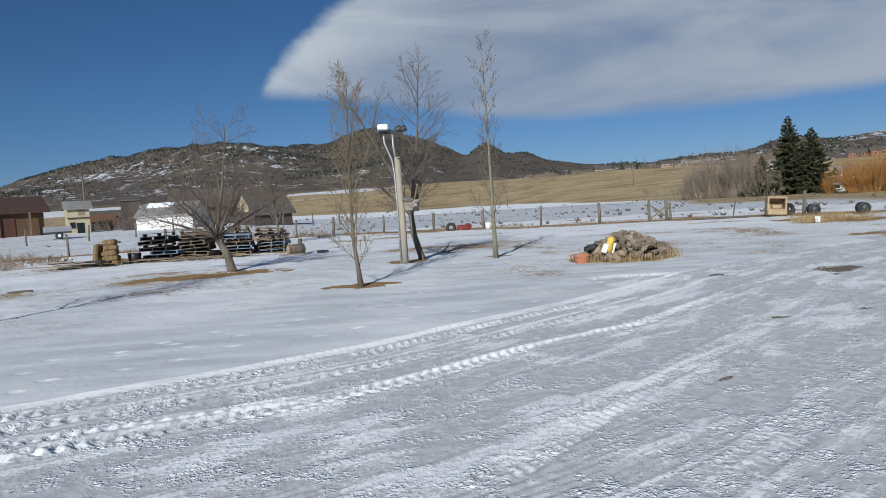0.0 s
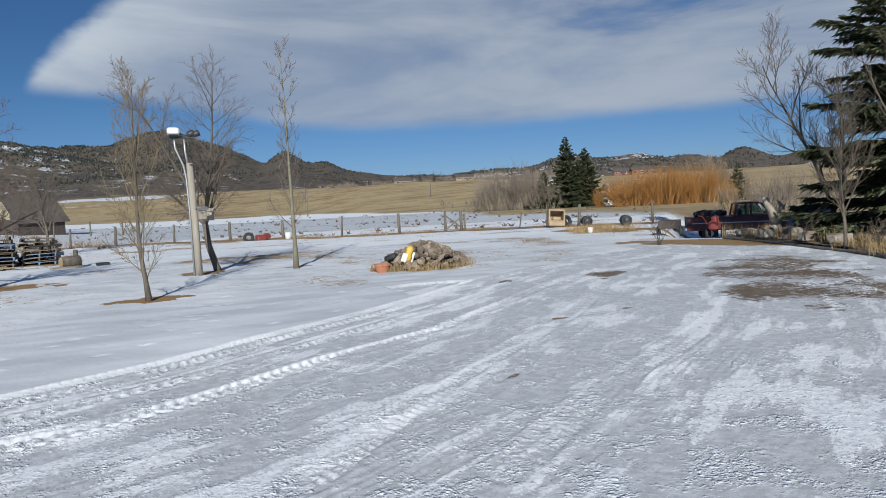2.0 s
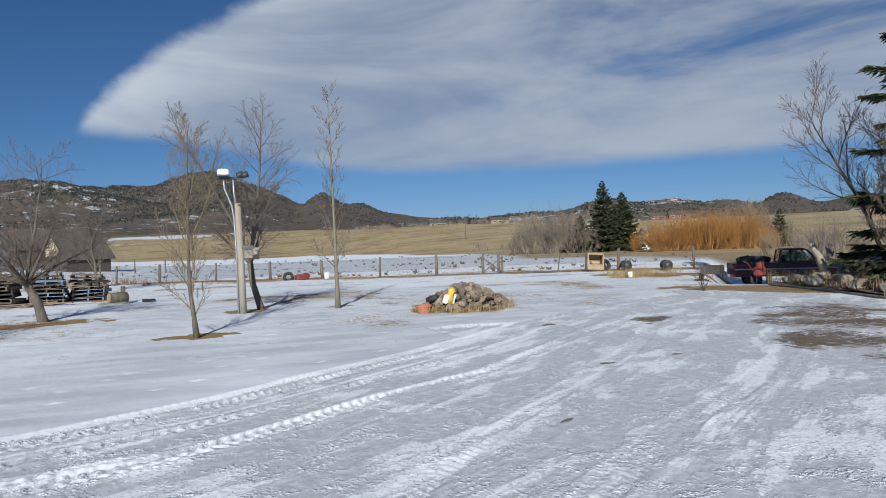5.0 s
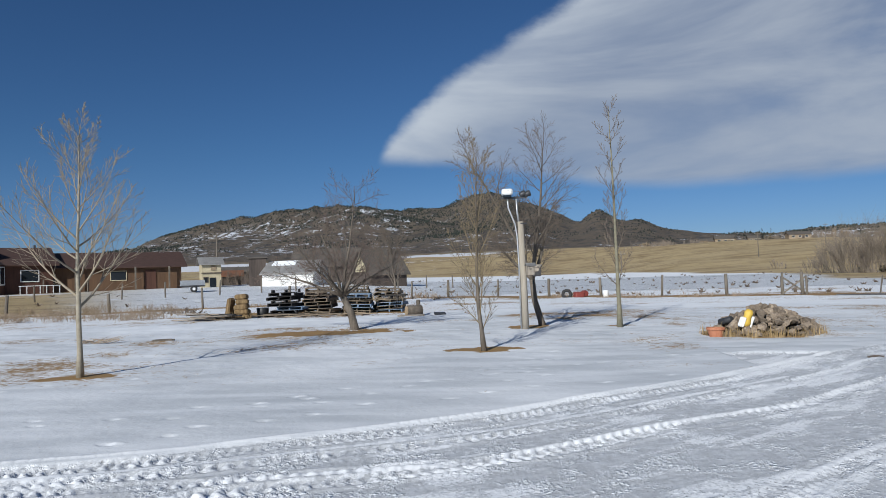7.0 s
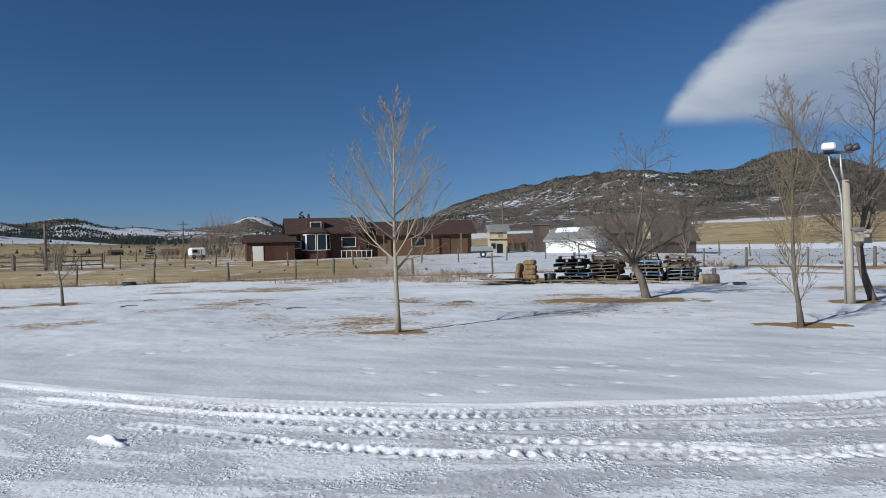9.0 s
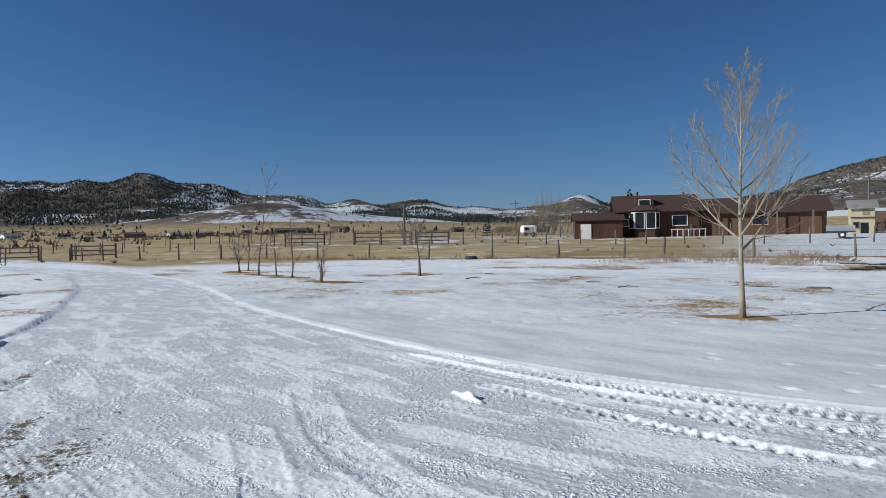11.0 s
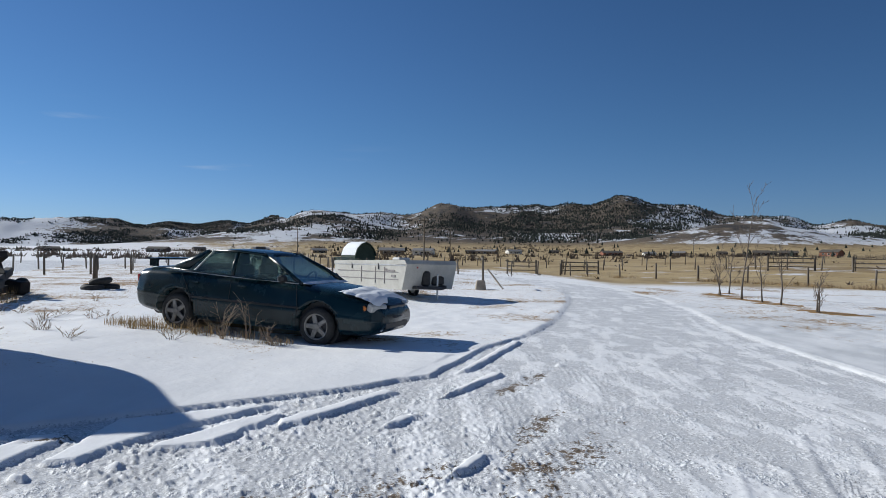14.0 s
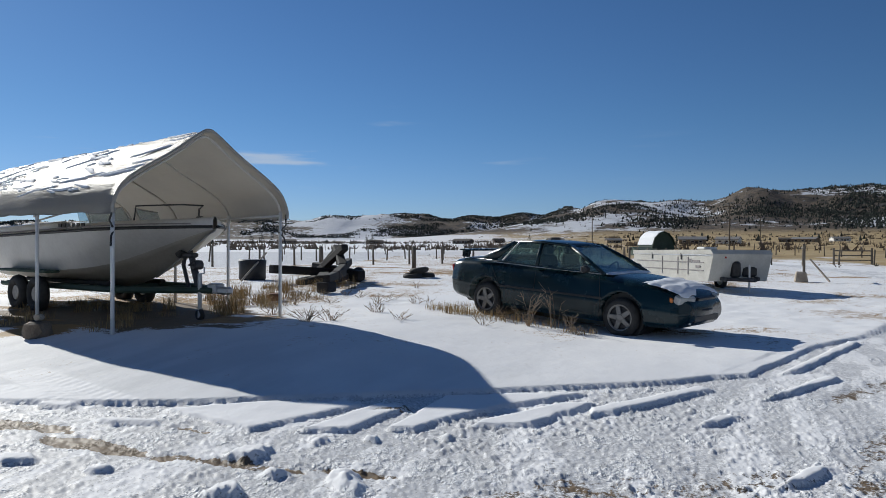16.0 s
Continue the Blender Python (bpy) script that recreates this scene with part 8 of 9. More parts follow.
    for i in range(3):
        t = thing("root_heap", stand(x + rnd.uniform(-1, 1), y + rnd.uniform(-.6, .6)), "dark heap of roots and brush by the fence", "brush pile", "root heaps", "stuff")
        part("brushwood", brush(rnd, 1.6, 0.6, 30, 5, 0.02, 1.0, 1.6), BROWN_TWIG, t)


field_gear()


# ---- neighbours' houses and sheds ----
def placed(yaw, dist, turn=0.0, lift=0.0):
    x, y = from_yaw(yaw, dist)
    return pose(x, y, ground_height(x, y) + lift, 0, 0, yaw + turn)


def window(parent, x, y, z, w, h, frame_mat=None, name="window"):
    fr = part(name, join(box(w + 0.14, 0.08, 0.07, (x, y, z - 0.07)), box(w + 0.14, 0.08, 0.07, (x, y, z + h)), box(0.07, 0.08, h, (x - w / 2 - 0.035, y, z)), box(0.07, 0.08, h, (x + w / 2 + 0.035, y, z))), frame_mat or WHITE_WALL, parent)
    part("pane", box(w, 0.03, h, (x, y, z)), PANE, fr)


def gable(w, d, eave, ridge, over=0.3, thick=0.12):
    """Roof slabs with the ridge along x."""
    out = []
    for s in (-1, 1):
        a, b = Vector((0, 0, ridge)), Vector((0, s * (d / 2 + over), eave - over * (ridge - eave) / (d / 2)))
        v = []
        for x in (-w / 2 - over, w / 2 + over):
            v += [(x, a.y, a.z), (x, b.y, b.z), (x, b.y, b.z + thick), (x, a.y, a.z + thick)]
        out.append((v, [(0, 1, 2, 3), (7, 6, 5, 4), (0, 4, 5, 1), (1, 5, 6, 2), (2, 6, 7, 3), (3, 7, 4, 0)]))
    return join(*out)


def walls(w, d, eave, ridge):
    """Four walls with gable ends at the x ends."""
    return moved(prism([(-d / 2, -0.4), (d / 2, -0.4), (d / 2, eave), (0, ridge), (-d / 2, eave)], w), Matrix.Rotation(math.pi / 2, 4, "Z"))


def brown_house():
    d = 74.0
    root = thing("house", placed(35.7, d, 6), "dark brown stained house with a white bay window", "house", "brown homestead")
    part("wall", walls(7.6, 7.5, 2.5, 4.0), BROWN_WALL, root)
    roof = part("roof", gable(7.6, 7.5, 2.5, 4.0, 0.45), BROWN_ROOF, root, "brown shingled roof")
    part("chimney", cylinder(0.14, 0.7, (-1.6, 0.4, 3.85), 10), DARK_STEEL, roof)
    part("chimney", cylinder(0.1, 0.6, (3.0, 0.6, 3.8), 10), DARK_STEEL, roof)
    dorm = part("dormer", join(box(1.7, 2.2, 0.9, (-1.2, -2.0, 2.85))), BROWN_WALL, root)
    window(dorm, -1.2, -3.12, 3.02, 1.0, 0.5)
    bay = part("bay", loft([[(-2.7 + 0.0, -3.7, z), (-2.2, -4.6, z), (-0.4, -4.6, z), (0.1, -3.7, z)] for z in (-0.3, 2.5)]), BROWN_WALL, root, "projecting bay")
    part("bay_roof", loft([[(-2.9, -3.7, 2.45), (-2.3, -4.85, 2.45), (-0.3, -4.85, 2.45), (0.3, -3.7, 2.45)], [(-1.9, -3.7, 3.0), (-1.7, -3.8, 3.0), (-0.9, -3.8, 3.0), (-0.7, -3.7, 3.0)]]), BROWN_ROOF, bay)
    for x in (-1.82, -0.78):
        window(bay, x, -4.63, 0.75, 0.8, 1.5)
    for s, x in ((-1, -2.5), (1, -0.12)):
        fr = part("window", box(0.85, 0.08, 1.6, m=pose(x, -4.15, 0.7, 0, 0, -s * -58 if s < 0 else 58)), WHITE_WALL, bay)
        part("pane", box(0.62, 0.1, 1.4, m=pose(x, -4.15, 0.8, 0, 0, 58 * s)), PANE, fr)
    window(root, 2.0, -3.78, 1.0, 1.3, 0.9)
    window(root, -3.2, -3.78, 1.0, 0.8, 0.6)
    part("railing", join(box(3.2, 0.06, 0.06, (2.6, -5.0, 0.55)), *[box(0.05, 0.05, 0.7, (1.1 + 0.5 * i, -5.0, -0.1)) for i in range(7)]), WHITE_WALL, root)
    wing = thing("house", placed(28.7, 75, 4), "long russet stained wing under a brown roof", "house", "brown homestead")
    part("wall", walls(12.4, 6.5, 2.2, 3.5), RUSSET_WALL, wing)
    part("roof", gable(12.4, 6.5, 2.2, 3.5, 0.5), BROWN_ROOF, wing, "brown shingled roof")
    window(wing, -5.2, -3.28, 0.8, 1.2, 0.7, CREAM_WALL)
    window(wing, 0.6, -3.28, 0.9, 1.3, 0.8, CREAM_WALL)
    part("door", box(1.0, 0.08, 1.9, (3.4, -3.28, -0.1)), BROWN_WALL, wing)
    for x in (-3.0, 2.0, 5.0):
        part("post", box(0.14, 0.14, 2.2, (x, -3.9, -0.1)), POST_WOOD, wing)
    shed = thing("shed", placed(40.1, 70, 4), "low brown shed with a white door", "shed", "brown homestead")
    part("wall", walls(4.5, 3.6, 1.75, 2.35), BROWN_WALL, shed)
    part("roof", gable(4.5, 3.6, 1.75, 2.35, 0.25), BROWN_ROOF, shed)
    part("door", box(1.0, 0.06, 1.45, (-1.2, -1.83, -0.1)), WHITE_WALL, shed, "white double door")
    tower = thing("playhouse", placed(21.5, 72, 8), "small two-storey cream playhouse with a dark doorway", "shed", "sheds")
    part("wall", walls(1.8, 1.9, 2.3, 2.85), CREAM_WALL, tower)
    part("roof", gable(1.8, 1.9, 2.3, 2.85, 0.3, 0.08), GREY_ROOF, tower)
    # no opening is cut: a dark panel imitates the shade inside
    part("doorway", box(0.6, 0.05, 1.0, (0.1, -0.96, -0.1)), PANE, tower, "dark panel for the shade in a doorway")
    part("ledge", box(1.9, 0.12, 0.1, (0, -1.0, 1.3)), BARN_WOOD, tower)
    part("shutter", box(0.5, 0.05, 0.45, (0.2, -0.97, 1.6)), TAN_WALL, tower)
    window(tower, -0.55, -0.98, 0.5, 0.3, 0.4, BARN_WOOD)
    barn = thing("barn", placed(17.9, 72, 0), "narrow dark weathered wooden barn", "barn", "sheds")
    part("wall", walls(1.6, 3, 2.7, 3.0), BARN_WOOD, barn)
    part("roof", gable(1.6, 3, 2.7, 3.0, 0.15, 0.08), DARK_ROOF, barn)
    low = thing("shed", placed(14.9, 70, -22), "white shed with a sloping grey roof under snow", "shed", "sheds")
    part("wall", walls(5.2, 4.2, 1.15, 2.3), WHITE_WALL, low)
    part("roof", gable(5.2, 4.2, 1.15, 2.3, 0.2), GREY_ROOF, low)
    part("snow", box(2.4, 0.9, 0.06, m=pose(-0.9, -0.55, 2.14, 28.7, 0, 0)), SNOW_CAP, low)
    big = thing("barn", placed(8.2, 69, 28), "dark barn with a cream gable and a large shingle roof", "barn", "sheds")
    part("wall", walls(3.9, 4.4, 1.2, 3.3), BARN_WOOD, big)
    part("roof", gable(3.9, 4.4, 1.2, 3.3, 0.3), DARK_ROOF, big)
    part("gable_board", moved(prism([(-1.1, 1.3), (1.1, 1.3), (1.1, 1.9), (0, 2.9), (-1.1, 1.9)], 0.06), pose(-1.99, 0, 0, 0, 0, 90)), CREAM_WALL, big, "cream painted gable")
    back = thing("barn", placed(12.3, 80, -8), "low dark barn behind the white shed", "barn", "sheds")
    part("wall", walls(7.0, 6, 1.9, 3.7), BARN_WOOD, back)
    part("roof", gable(7.0, 6, 1.9, 3.7, 0.4), DARK_ROOF, back)
    cart = thing("trailer", placed(22.8, 62, 0), "small flat trailer with white wheels", "trailer", "far trailers")
    part("bed", box(2.0, 1.2, 0.12, (0, 0, 0.45), 0.02), DARK_STEEL, cart)
    part("side_board", box(2.0, 0.05, 0.5, (0, 0.6, 0.5)), STEEL, cart)
    for s in (-1, 1):
        t = part("tyre", ring(0.2, 0.09, 18, 8, (0.1, s * 0.66, 0.28), "y"), RUBBER, cart)
        part("rim", cylinder(0.14, 0.08, (0.1, s * 0.66 - 0.04, 0.28), 12, "y"), WHITE_PAINT, t)
    for yaw, dist, w, h, mat in ((25.5, 84, 3.4, 1.3, DARK_ROOF), (19.4, 88, 4.5, 1.5, DARK_ROOF), (19.9, 80, 2.0, 1.0, RUST)):
        s = thing("shed", placed(yaw, dist), "low dark shed behind the paddock", "shed", "sheds")
        part("wall", walls(w, 3, h, h + 0.5), BARN_WOOD, s)
        part("roof", gable(w, 3, h, h + 0.5, 0.3), mat, s)
    q = thing("gambrel_barn", placed(97.6, 92, 30), "dark green barn with a round, half snowy roof", "barn")
    outl = [(-1.55, -0.4), (1.55, -0.4), (1.5, 1.1), (1.22, 1.95), (0.66, 2.55), (0, 2.8), (-0.66, 2.55), (-1.22, 1.95), (-1.5, 1.1)]
    part("wall", prism(outl, 3.4), GREEN_WALL, q)
    part("roof", join(*[prism([(a[0] * 1.04, a[1] + 0.05), (b[0] * 1.04, b[1] + 0.05), (b[0] * 1.04, b[1] + 0.15), (a[0] * 1.04, a[1] + 0.15)], 3.9) for a, b in zip(outl[2:-1], outl[3:])]), GREEN_WALL, q, "dark curved metal roof")
    part("roof_snow", join(*[prism([(a[0] * 1.05, a[1] + 0.14), (b[0] * 1.05, b[1] + 0.14), (b[0] * 1.05, b[1] + 0.22), (a[0] * 1.05, a[1] + 0.22)], 3.6) for a, b in zip(outl[5:-1], outl[6:])]), SNOW_CAP, q, "snow on one roof slope")
    lean = thing("shed", placed(98.6, 90, 20), "low green lean-to beside the barn", "shed", "sheds")
    part("wall", walls(2.6, 2.4, 0.6, 0.9), GREEN_WALL, lean)
    part("roof", gable(2.6, 2.4, 0.6, 0.9, 0.2), GREEN_WALL, lean)
    # a long pale camper far off by the brown house
    c = thing("caravan", placed(45.6, 92, 10), "white travel trailer parked far off", "caravan")
    part("body", box(2.0, 1.6, 1.1, (0, 0, 0.3), 0.2), WHITE_PAINT, c)
    window(c, -0.4, -0.82, 0.8, 0.5, 0.3, FADED_MARK)
    for s in (-0.5, 0.5):
        part("tyre", ring(0.18, 0.08, 14, 6, (s, -0.7, 0.24), "y"), RUBBER, c)


brown_house()


def far_houses():
    rnd = random.Random(55)
    protos = {}
    for k, (wall_m, roof_m, label) in enumerate(((TAN_WALL, DARK_ROOF, "distant tan house with a dark roof"), (REDBROWN_WALL, DARK_ROOF, "distant red-brown cabin with a dark roof"), (WHITE_WALL, GREY_ROOF, "distant white house with a grey roof"), (BARN_WOOD, DARK_ROOF, "distant dark wooden barn in the valley"), (TAN_WALL, GREY_ROOF, "distant tan shed under a metal roof"))):
        protos[k] = (wall_m, roof_m, label)

    def house(yaw, dist, w, h, k, turn=0.0, lift=0.0):
        wall_m, roof_m, label = protos[k]
        root = thing("house", placed(yaw, dist, turn, lift), label, "house", "distant houses")
        part("wall", walls(w, w * 0.6, h * 0.62, h), wall_m, root)
        part("roof", gable(w, w * 0.6, h * 0.62, h, 0.4, 0.2), roof_m, root)
        for i in range(3):
            window(root, (i - 1) * w * 0.3, -w * 0.3 - 0.03, h * 0.2, w * 0.12, h * 0.25)
        part("door", box(1.1, 0.1, h * 0.42, (w * 0.15, -w * 0.3 - 0.03, 0)), BARN_WOOD, root)
    for yaw, d, w, h, k in ((113.4, 330, 22, 6, 3), (109.8, 420, 16, 6.5, 3), (105.6, 520, 24, 6.0, 4), (104.9, 380, 10, 6.5, 3), (120.4, 400, 18, 5, 3), (127.5, 380, 20, 5, 3),
                            (86.8, 470, 24, 5, 4), (84.5, 480, 22, 5.5, 2), (88.6, 450, 16, 4.5, 3), (76.6, 420, 22, 5, 1), (74.0, 420, 14, 4, 2), (72.0, 400, 16, 5, 4), (65.9, 480, 18, 6, 3), (63.6, 480, 20, 6, 3), (61.2, 520, 24, 8, 1), (64.9, 640, 20, 6, 3), (68.4, 700, 16, 5, 3),
                            (51.0, 330, 10, 4, 3), (47.4, 300, 12, 4, 3), (49.4, 420, 14, 4, 2), (44.4, 280, 10, 4, 3), (95.2, 300, 20, 5, 4), (92.2, 330, 18, 5, 2), (100.3, 280, 14, 4.5, 4), (81.5, 600, 14, 5, 3)):
        house(yaw + rnd.uniform(-.5, .5), d * rnd.uniform(0.9, 1.35), w * 0.52, h * (0.56 if yaw < 100 else 0.50), k, rnd.uniform(-35, 35))
    for yaw, d, w, h, k in ((-18.2, 420, 13, 5.5, 0), (-19.4, 410, 15, 6.5, 0), (-17.0, 430, 12, 4, 3), (-21.5, 400, 10, 4.5, 0), (-13.0, 480, 12, 4, 3), (-14.6, 470, 14, 4, 3), (-8.2, 620, 24, 5, 2), (-24.4, 380, 14, 5, 0), (-37.2, 330, 9, 4.5, 1), (-38.7, 330, 12, 5, 1), (-32.3, 230, 10, 4.5, 2), (-37.2, 150, 9, 3.5, 2), (-35.4, 110, 7, 2.6, 2)):
        house(yaw, d, w * 0.72, h * 0.68, k, rnd.uniform(-20, 20))


far_houses()


def power_pole(yaw, dist, high, r=0.13, arm=True):
    root = thing("power_pole", placed(yaw, dist), "tall dark wooden power pole", "power pole", "power poles")
    part("shaft", tube([(0, 0, -0.3), (0, 0, high)], [r, r * 0.7], 8), POST_WOOD, root)
    if arm:
        part("crossarm", box(1.8, 0.12, 0.14, (0, 0, high - 0.7)), POST_WOOD, root)
        for x in (-0.8, 0, 0.8):
            part("insulator", cylinder(0.05, 0.2, (x, 0, high - 0.56), 6), STEEL, root)


for yaw, dist, high in ((55.9, 64, 3.7), (92.2, 115, 7.6), (90.0, 190, 8.0), (102.5, 160, 7.0), (21.0, 95, 6.6), (46.6, 130, 6.5), (-21.7, 210, 7.0), (-11.6, 150, 5.0), (70.6, 300, 7.5), (-26.2, 330, 8)):
    power_pole(yaw, dist, high, 0.13, dist > 90)


def far_fences():
    rnd = random.Random(66)
    proto = fence_post(placed(60, 66), 1.15, 0.06, 5, "paddock fence posts")
    tagged(proto, "thin weathered post of a paddock fence")
    for a, b, gap in (((25, 56), (44, 60), 2.6), ((44, 60), (62, 66), 2.4), ((62, 66), (86, 92), 2.9), ((86, 92), (100, 120), 3.4), ((79, 62), (97, 52), 2.5), ((97, 52), (112, 46), 2.4), ((112, 46), (140, 40), 2.4), ((100, 75), (132, 60), 3.0), ((96, 110), (130, 90), 4.0), ((30, 70), (58, 84), 3.2), ((2, 66), (24, 56), 3.0), ((104, 66), (136, 54), 2.6), ((88, 150), (126, 130), 3.6), ((60, 105), (90, 120), 3.0), ((96, 62), (104, 100), 2.6)):
        p, q = Vector(from_yaw(*a)), Vector(from_yaw(*b))
        n = int((q - p).length / gap)
        for i in range(n):
            x, y = p.lerp(q, (i + rnd.uniform(-.1, .1)) / n)
            copy_thing(proto, pose(x, y, ground_height(x, y), rnd.uniform(-4, 4), rnd.uniform(-4, 4), 0))
    for yaw, dist, w, turn in ((64, 65, 3.6, 10), (56.6, 63, 3.0, -20), (79.5, 62, 3.2, 10), (84.2, 60, 2.6, 20), (53.6, 62, 3.4, 30), (59, 64, 2.4, 0)):
        g = thing("pole_gate", placed(yaw, dist, turn), "rail gate of weathered poles", "gate", "pole gates")
        for z in (0.35, 0.7, 1.05):
            part("rail", cylinder(0.045, w, (-w / 2, 0, z), 6, "x"), POST_WOOD, g)
        for x in (-w / 2, w / 2):
            part("gate_post", cylinder(0.08, 1.35, (x, 0, -0.1), 8), POST_WOOD, g)


far_fences()


# ---- woods and thickets ----
def thickets():
    rnd = random.Random(12)
    crest = {}

    def thicket(yaw, dist, w, h, n, mat, label, name="thicket", thick=0.03, fan=0.5, depth=None, group="creek thickets"):
        geo = brush(rnd, w, h, n, 6, thick, depth, fan)
        if group == "crest trees":
            crest.setdefault(mat.name, [mat]).append(moved(geo, placed(yaw, dist)))
            return
        root = thing(name, placed(yaw, dist), label, "tree", group, "" if name == "willow" else "stuff")
        part("growth", geo, mat, root)
    for yaw, d, w, h, n in ((-36.9, 88, 4.5, 4.9, 60), (-38.4, 84, 4.5, 5.6, 70), (-39.6, 90, 5, 6.4, 80), (-41.0, 84, 4.5, 6.1, 70), (-42.3, 88, 5, 6.5, 80), (-43.8, 84, 4.5, 5.2, 60)):
        thicket(yaw, d, w, h, n * 2, WILLOW, "orange-stemmed bare willow thicket by the creek", "willow", 0.03, 0.9, w * 0.7, "creek willows")
    for yaw, d, w, h, n, mat in ((-27.2, 100, 5, 7.8, 44, GREY_BRUSH), (-28.6, 98, 6, 9.0, 54, GREY_BRUSH), (-30.0, 97, 5, 8.0, 44, GREY_BRUSH), (-31.2, 95, 4, 5.5, 36, GREY_BRUSH), (-25.4, 104, 3, 3.6, 14, GREY_BRUSH), (-32.6, 120, 8, 10.5, 34, TAN_BRUSH), (-43.5, 96, 7, 8.5, 40, TAN_BRUSH), (-44.8, 98, 6, 8.0, 36, GREY_BRUSH), (-47.5, 60, 6, 4.5, 40, TAN_BRUSH), (-49.5, 50, 5, 4.5, 40, GREY_BRUSH),
                                 (43.9, 120, 8, 9.5, 40, GREY_BRUSH), (44.6, 124, 5, 7.5, 24, GREY_BRUSH), (-22.9, 150, 3, 3.2, 10, GREY_BRUSH), (12.2, 80, 3.0, 2.5, 22, BROWN_TWIG), (10.2, 52, 1.6, 1.2, 14, BROWN_TWIG), (18.9, 78, 5, 2.4, 40, BROWN_TWIG), (47.0, 100, 6, 2.6, 40, TAN_BRUSH)):
        thicket(yaw, d, w, h, n * 2, mat, "grey bare cottonwood thicket" if mat is GREY_BRUSH else "brown bare thicket of trees", thick=0.035)
    for i in range(46):
        yaw = rnd.uniform(-33.5, -13.5)
        thicket(yaw, rnd.uniform(395, 440), rnd.uniform(7, 16), rnd.uniform(4, 9) * (0.6 + 0.5 * abs((yaw + 12) / 16)), 24, GREY_BRUSH if rnd.random() < 0.7 else TAN_BRUSH, "bare trees along the field's crest", thick=0.12, group="crest trees")
    for mat, *geo in crest.values():
        root = thing("crest_trees", pose(0, 0, 0), "bare trees along the field's crest", "trees", kind="stuff")
        part("growth", join(*geo), mat, root)
    spruce("spruce_tree", *from_yaw(-33.0, 96), "dark spruce by the creek, tall and pointed", 9.6, 3.1, 15, 34, 90, GREY_BARK, NEEDLE, 0.02, "creek spruces", 0.15, 0.14)
    spruce("spruce_tree", *from_yaw(-34.5, 97), "dark spruce by the creek, second of the pair", 8.0, 2.9, 16, 30, 80, GREY_BARK, NEEDLE, 0.02, "creek spruces", 0.15, 0.14)
    spruce("spruce_tree", *from_yaw(-31.2, 97), "lower dark spruce among bare trees", 5.0, 2.6, 17, 22, 60, GREY_BARK, NEEDLE, 0.02, "creek spruces", 0.15, 0.14)
    spruce("spruce_tree", *from_yaw(-45.9, 92), "small dark spruce beside the willows", 4.4, 1.5, 18, 16, 26, GREY_BARK, NEEDLE, 0.02, "creek spruces", 0.15, 0.12)
    spruce("spruce_tree", *from_yaw(37.5, 82), "dark spruce top behind the brown house", 5.2, 1.3, 19, 16, 24, GREY_BARK, NEEDLE, 0.02, "far spruces", 0.15, 0.12)
    for yaw, d, h in ((24.2, 95, 2.4), (49.0, 110, 3), (45.2, 140, 4), (-20.2, 400, 6), (-20.8, 402, 7), (-22.0, 395, 6.5), (-22.6, 395, 6), (-16.6, 430, 5), (64.8, 470, 7), (62.8, 470, 6), (120.5, 310, 6), (121.0, 312, 5), (107.5, 345, 5), (128.6, 300, 6), (129.4, 302, 6.5), (130.2, 305, 6)):
        spruce("spruce_tree", *from_yaw(yaw, d), "distant dark conifer beside the houses", h, h * 0.26, int(yaw * 7) + 300, 10, 10, GREY_BARK, FAR_NEEDLE, 0.02, "far spruces", 0.1, 0.02 * h)


thickets()


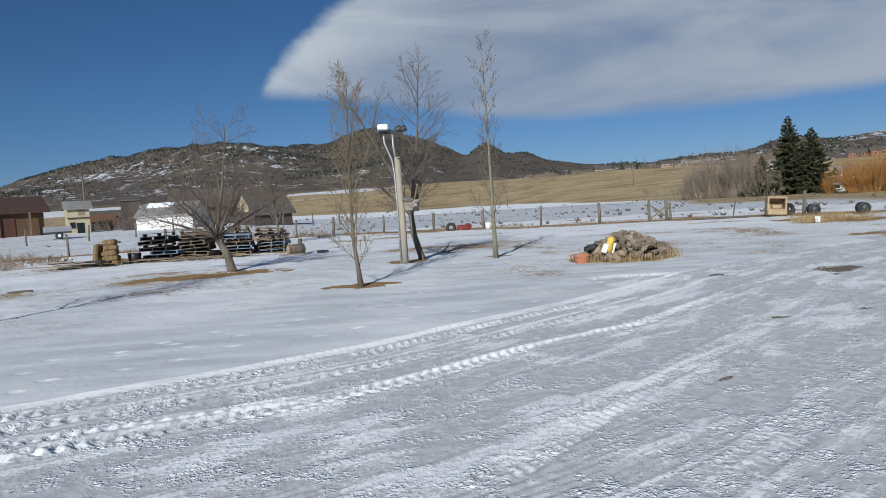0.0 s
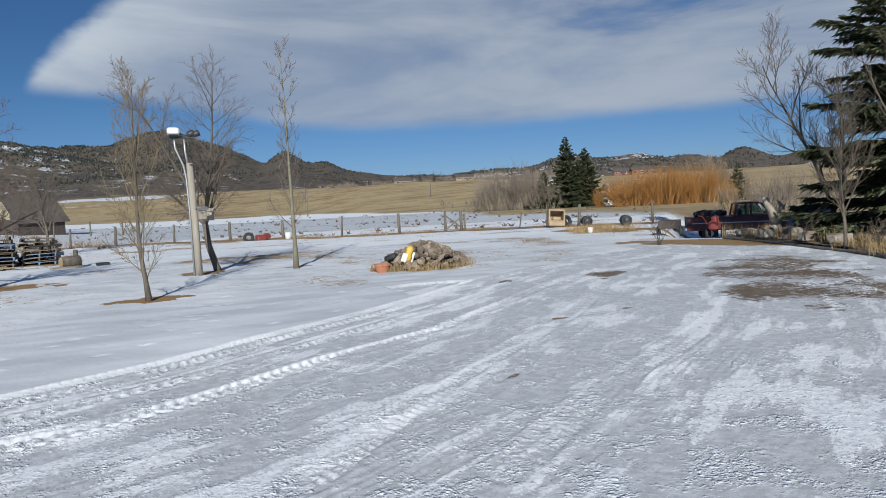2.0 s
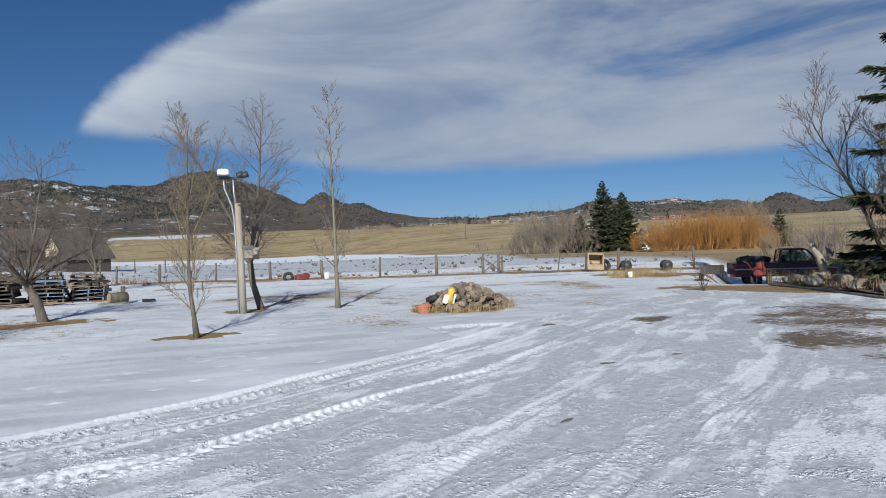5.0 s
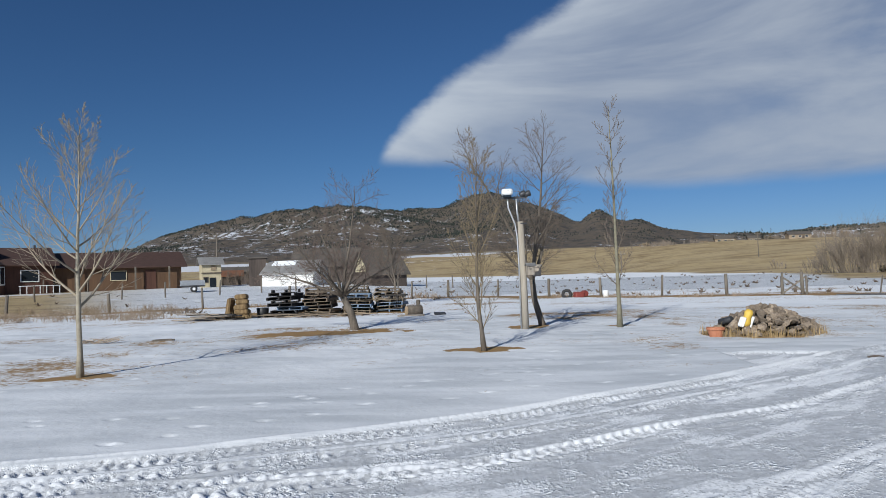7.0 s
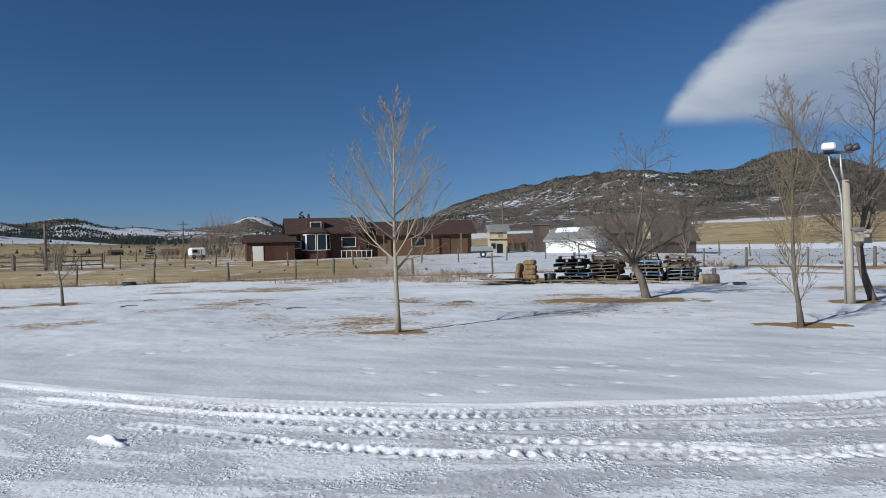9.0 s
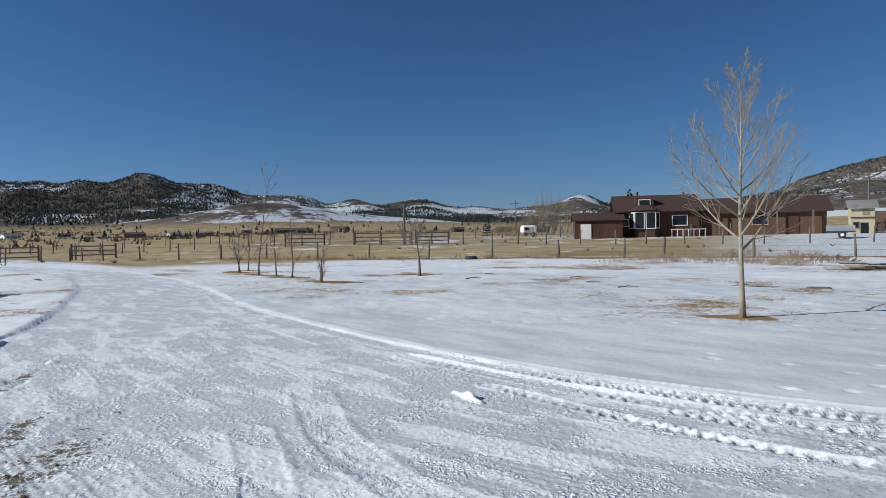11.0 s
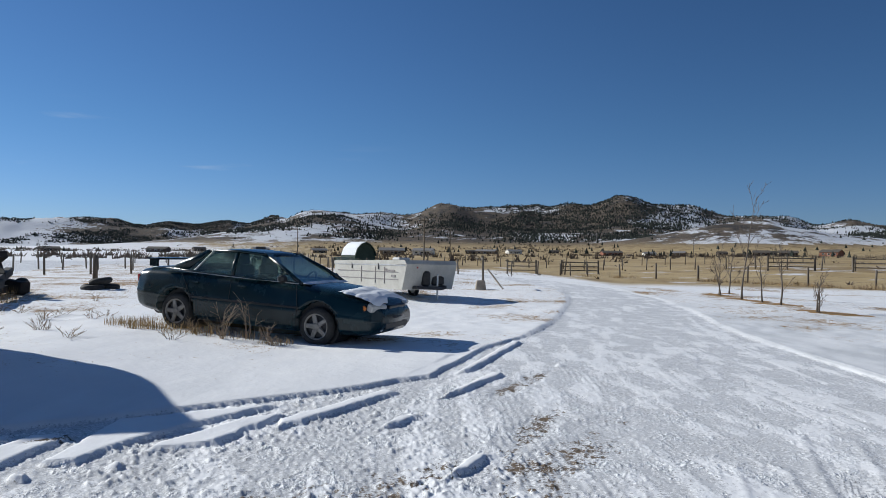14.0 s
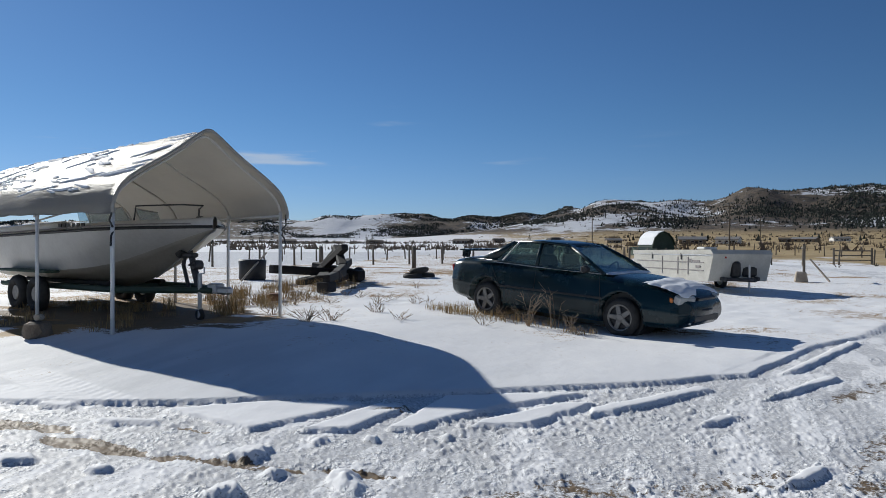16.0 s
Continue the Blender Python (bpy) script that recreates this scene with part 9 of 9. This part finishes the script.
def hill_woods():
    """Conifers scattered over the hills, too many and too small to count."""
    rs = np.random.RandomState(4)

    def scatter(n, y0, y1, d0, d1, keep):
        yaw, d = rs.uniform(y0, y1, n * 3), rs.uniform(d0, d1, n * 3)
        x, y = -np.sin(np.radians(yaw)) * d, np.cos(np.radians(yaw)) * d
        h = hills(x, y)
        w = keep(yaw, d, h, fbm(x / 130, y / 130, 4, 200), fbm(x / 420, y / 420, 3, 210))
        ok = np.where(rs.uniform(0, 1, len(x)) < w)[0][:n]
        return x[ok], y[ok], (h + yard_height(x, y))[ok]

    def cones(name, label, sets, h0, h1, fat, mat=None, squat=0.0):
        px, py, pz = (np.concatenate(c) for c in zip(*sets))
        n, k = len(px), np.arange(6)
        h = rs.uniform(h0, h1, n)
        a = rs.uniform(0, 6.28, n)[:, None] + k * 1.0472
        rr = (h * fat)[:, None] * rs.uniform(0.6, 1.3, (n, 6))
        foot = np.stack([px[:, None] + np.cos(a) * rr, py[:, None] + np.sin(a) * rr, pz[:, None] - 0.4 + h[:, None] * rs.uniform(0, 0.2 + squat, (n, 6))], 2)
        tip = np.stack([px + rs.uniform(-0.1, 0.1, n) * h, py, pz + h], 1)[:, None, :]
        v = np.concatenate([foot, tip], 1).reshape(-1, 3)
        base = np.arange(n)[:, None, None] * 7
        f = (base + np.stack([k, (k + 1) % 6, np.full(6, 6)], 1)[None]).reshape(-1, 3)
        root = thing(name, pose(0, 0, 0), label, "trees", kind="stuff")
        part("crowns", (v.tolist(), f.tolist()), mat or FAR_NEEDLE, root)
    north = lambda yaw, d, h, n, m: np.where(h > 16, np.clip(0.10 + 1.5 * n + 1.0 * m + 1.1 * np.exp(-((yaw - 83) / 9) ** 2) * step(h, 22, 60) + 0.35 * np.exp(-((yaw - 72) / 6) ** 2), 0.02, 1), 0.012)
    west = lambda yaw, d, h, n, m: np.where(h > 12, np.clip(0.16 + 1.2 * n + 0.5 * m + 0.9 * step(h, 95, 140), 0.02, 1), 0.008) * np.where(yaw < -3, 0.35, 1.0)
    cones("hill_woods", "dark conifers scattered over the northern hills", [scatter(26000, 30, 108, 1150, 2150, north), scatter(160, 40, 100, 600, 1200, lambda yaw, d, h, n, m: np.full_like(d, 0.5))], 2.2, 5.6, 0.36)
    cones("hill_woods", "dark junipers dotting the rocky western hill", [scatter(13000, -16, 30, 1500, 2450, west)], 2.2, 5.2, 0.45)
    cones("hill_woods", "dark woods on the farthest ranges", [scatter(12000, 104, 150, 3200, 4100, lambda yaw, d, h, n, m: np.where(h > 25, np.clip(0.15 + 3.2 * n + 1.8 * m - 0.6 * np.exp(-((yaw - 121.5) / 3.0) ** 2), 0, 1), 0)), scatter(2400, -62, -16, 2500, 3100, lambda yaw, d, h, n, m: np.where(h > 30, np.clip(0.15 + 1.4 * n, 0, 1), 0))], 4.0, 8.5, 0.55)
    valley = lambda yaw, d, h, n, m: np.clip(0.12 + 2.2 * n + 1.5 * m, 0.02, 1) * np.where(h > 30, 0, 1)
    # bare scrub and hedges about the valley farms: sheaves of thin stems
    px, py, pz = (np.concatenate(c) for c in zip(scatter(1300, 42, 134, 130, 420, valley), scatter(1500, 44, 134, 420, 1100, valley)))
    n, stems = len(px), 9
    high = rs.uniform(0.5, 1.5, (n, 1)) * (1 + np.hypot(px, py)[:, None] / 900)
    bx, by = px[:, None] + rs.normal(0, 0.45, (n, stems)) * high, py[:, None] + rs.normal(0, 0.45, (n, stems)) * high
    tx, ty, tz = bx + rs.normal(0, 0.35, (n, stems)) * high, by + rs.normal(0, 0.35, (n, stems)) * high, pz[:, None] + high * rs.uniform(0.4, 1.1, (n, stems))
    w = 0.10 * high
    base = pz[:, None] + 0 * bx - 0.1
    v = np.stack([np.stack([bx - w, by + w, base], 2), np.stack([bx + w, by - w, base], 2), np.stack([tx, ty, tz], 2)], 2).reshape(-1, 3)
    root = thing("valley_scrub", pose(0, 0, 0), "brown bare scrub about the valley farms", "brush", kind="stuff")
    part("stems", (v.tolist(), np.arange(len(v)).reshape(-1, 3).tolist()), BROWN_TWIG, root)
    cones("valley_scrub", "dark evergreens about the valley farms", [scatter(150, 60, 134, 330, 1000, valley)], 1.6, 4.0, 0.28)
    # sagebrush clumps and stubble poking out of the snowy field
    v, f = [], []
    for i in range(420):
        yaw, d = rs.uniform(-40, 8), 38 + 90 * rs.uniform(0, 1) ** 1.6
        if rs.uniform() < 0.35:
            yaw, d = rs.uniform(14, 120), rs.uniform(46, 120)
        x, y = from_yaw(yaw, d)
        z = ground_height(x, y)
        w = rs.uniform(0.08, 0.3)
        for b in range(7):
            a = rs.uniform(0, 6.28)
            k = len(v)
            v += [(x + math.cos(a) * w * 0.3, y + math.sin(a) * w * 0.3, z - 0.02), (x - math.sin(a) * w * 0.5, y + math.cos(a) * w * 0.5, z - 0.02), (x + math.cos(a) * w, y + math.sin(a) * w, z + w * rs.uniform(0.4, 1.0))]
            f.append((k, k + 1, k + 2))
    root = thing("field_stubble", pose(0, 0, 0), "dark weed clumps poking out of the snowy fields", "weeds", kind="stuff")
    part("clumps", (v, f), BROWN_TWIG, root)


hill_woods()


# ---- grass, gathered by kind ----
for label, geos in GRASS.items():
    root = thing("dry_grass", pose(0, 0, 0), label, "grass", kind="stuff")
    part("blades", join(*geos), STRAW_MAT, root)
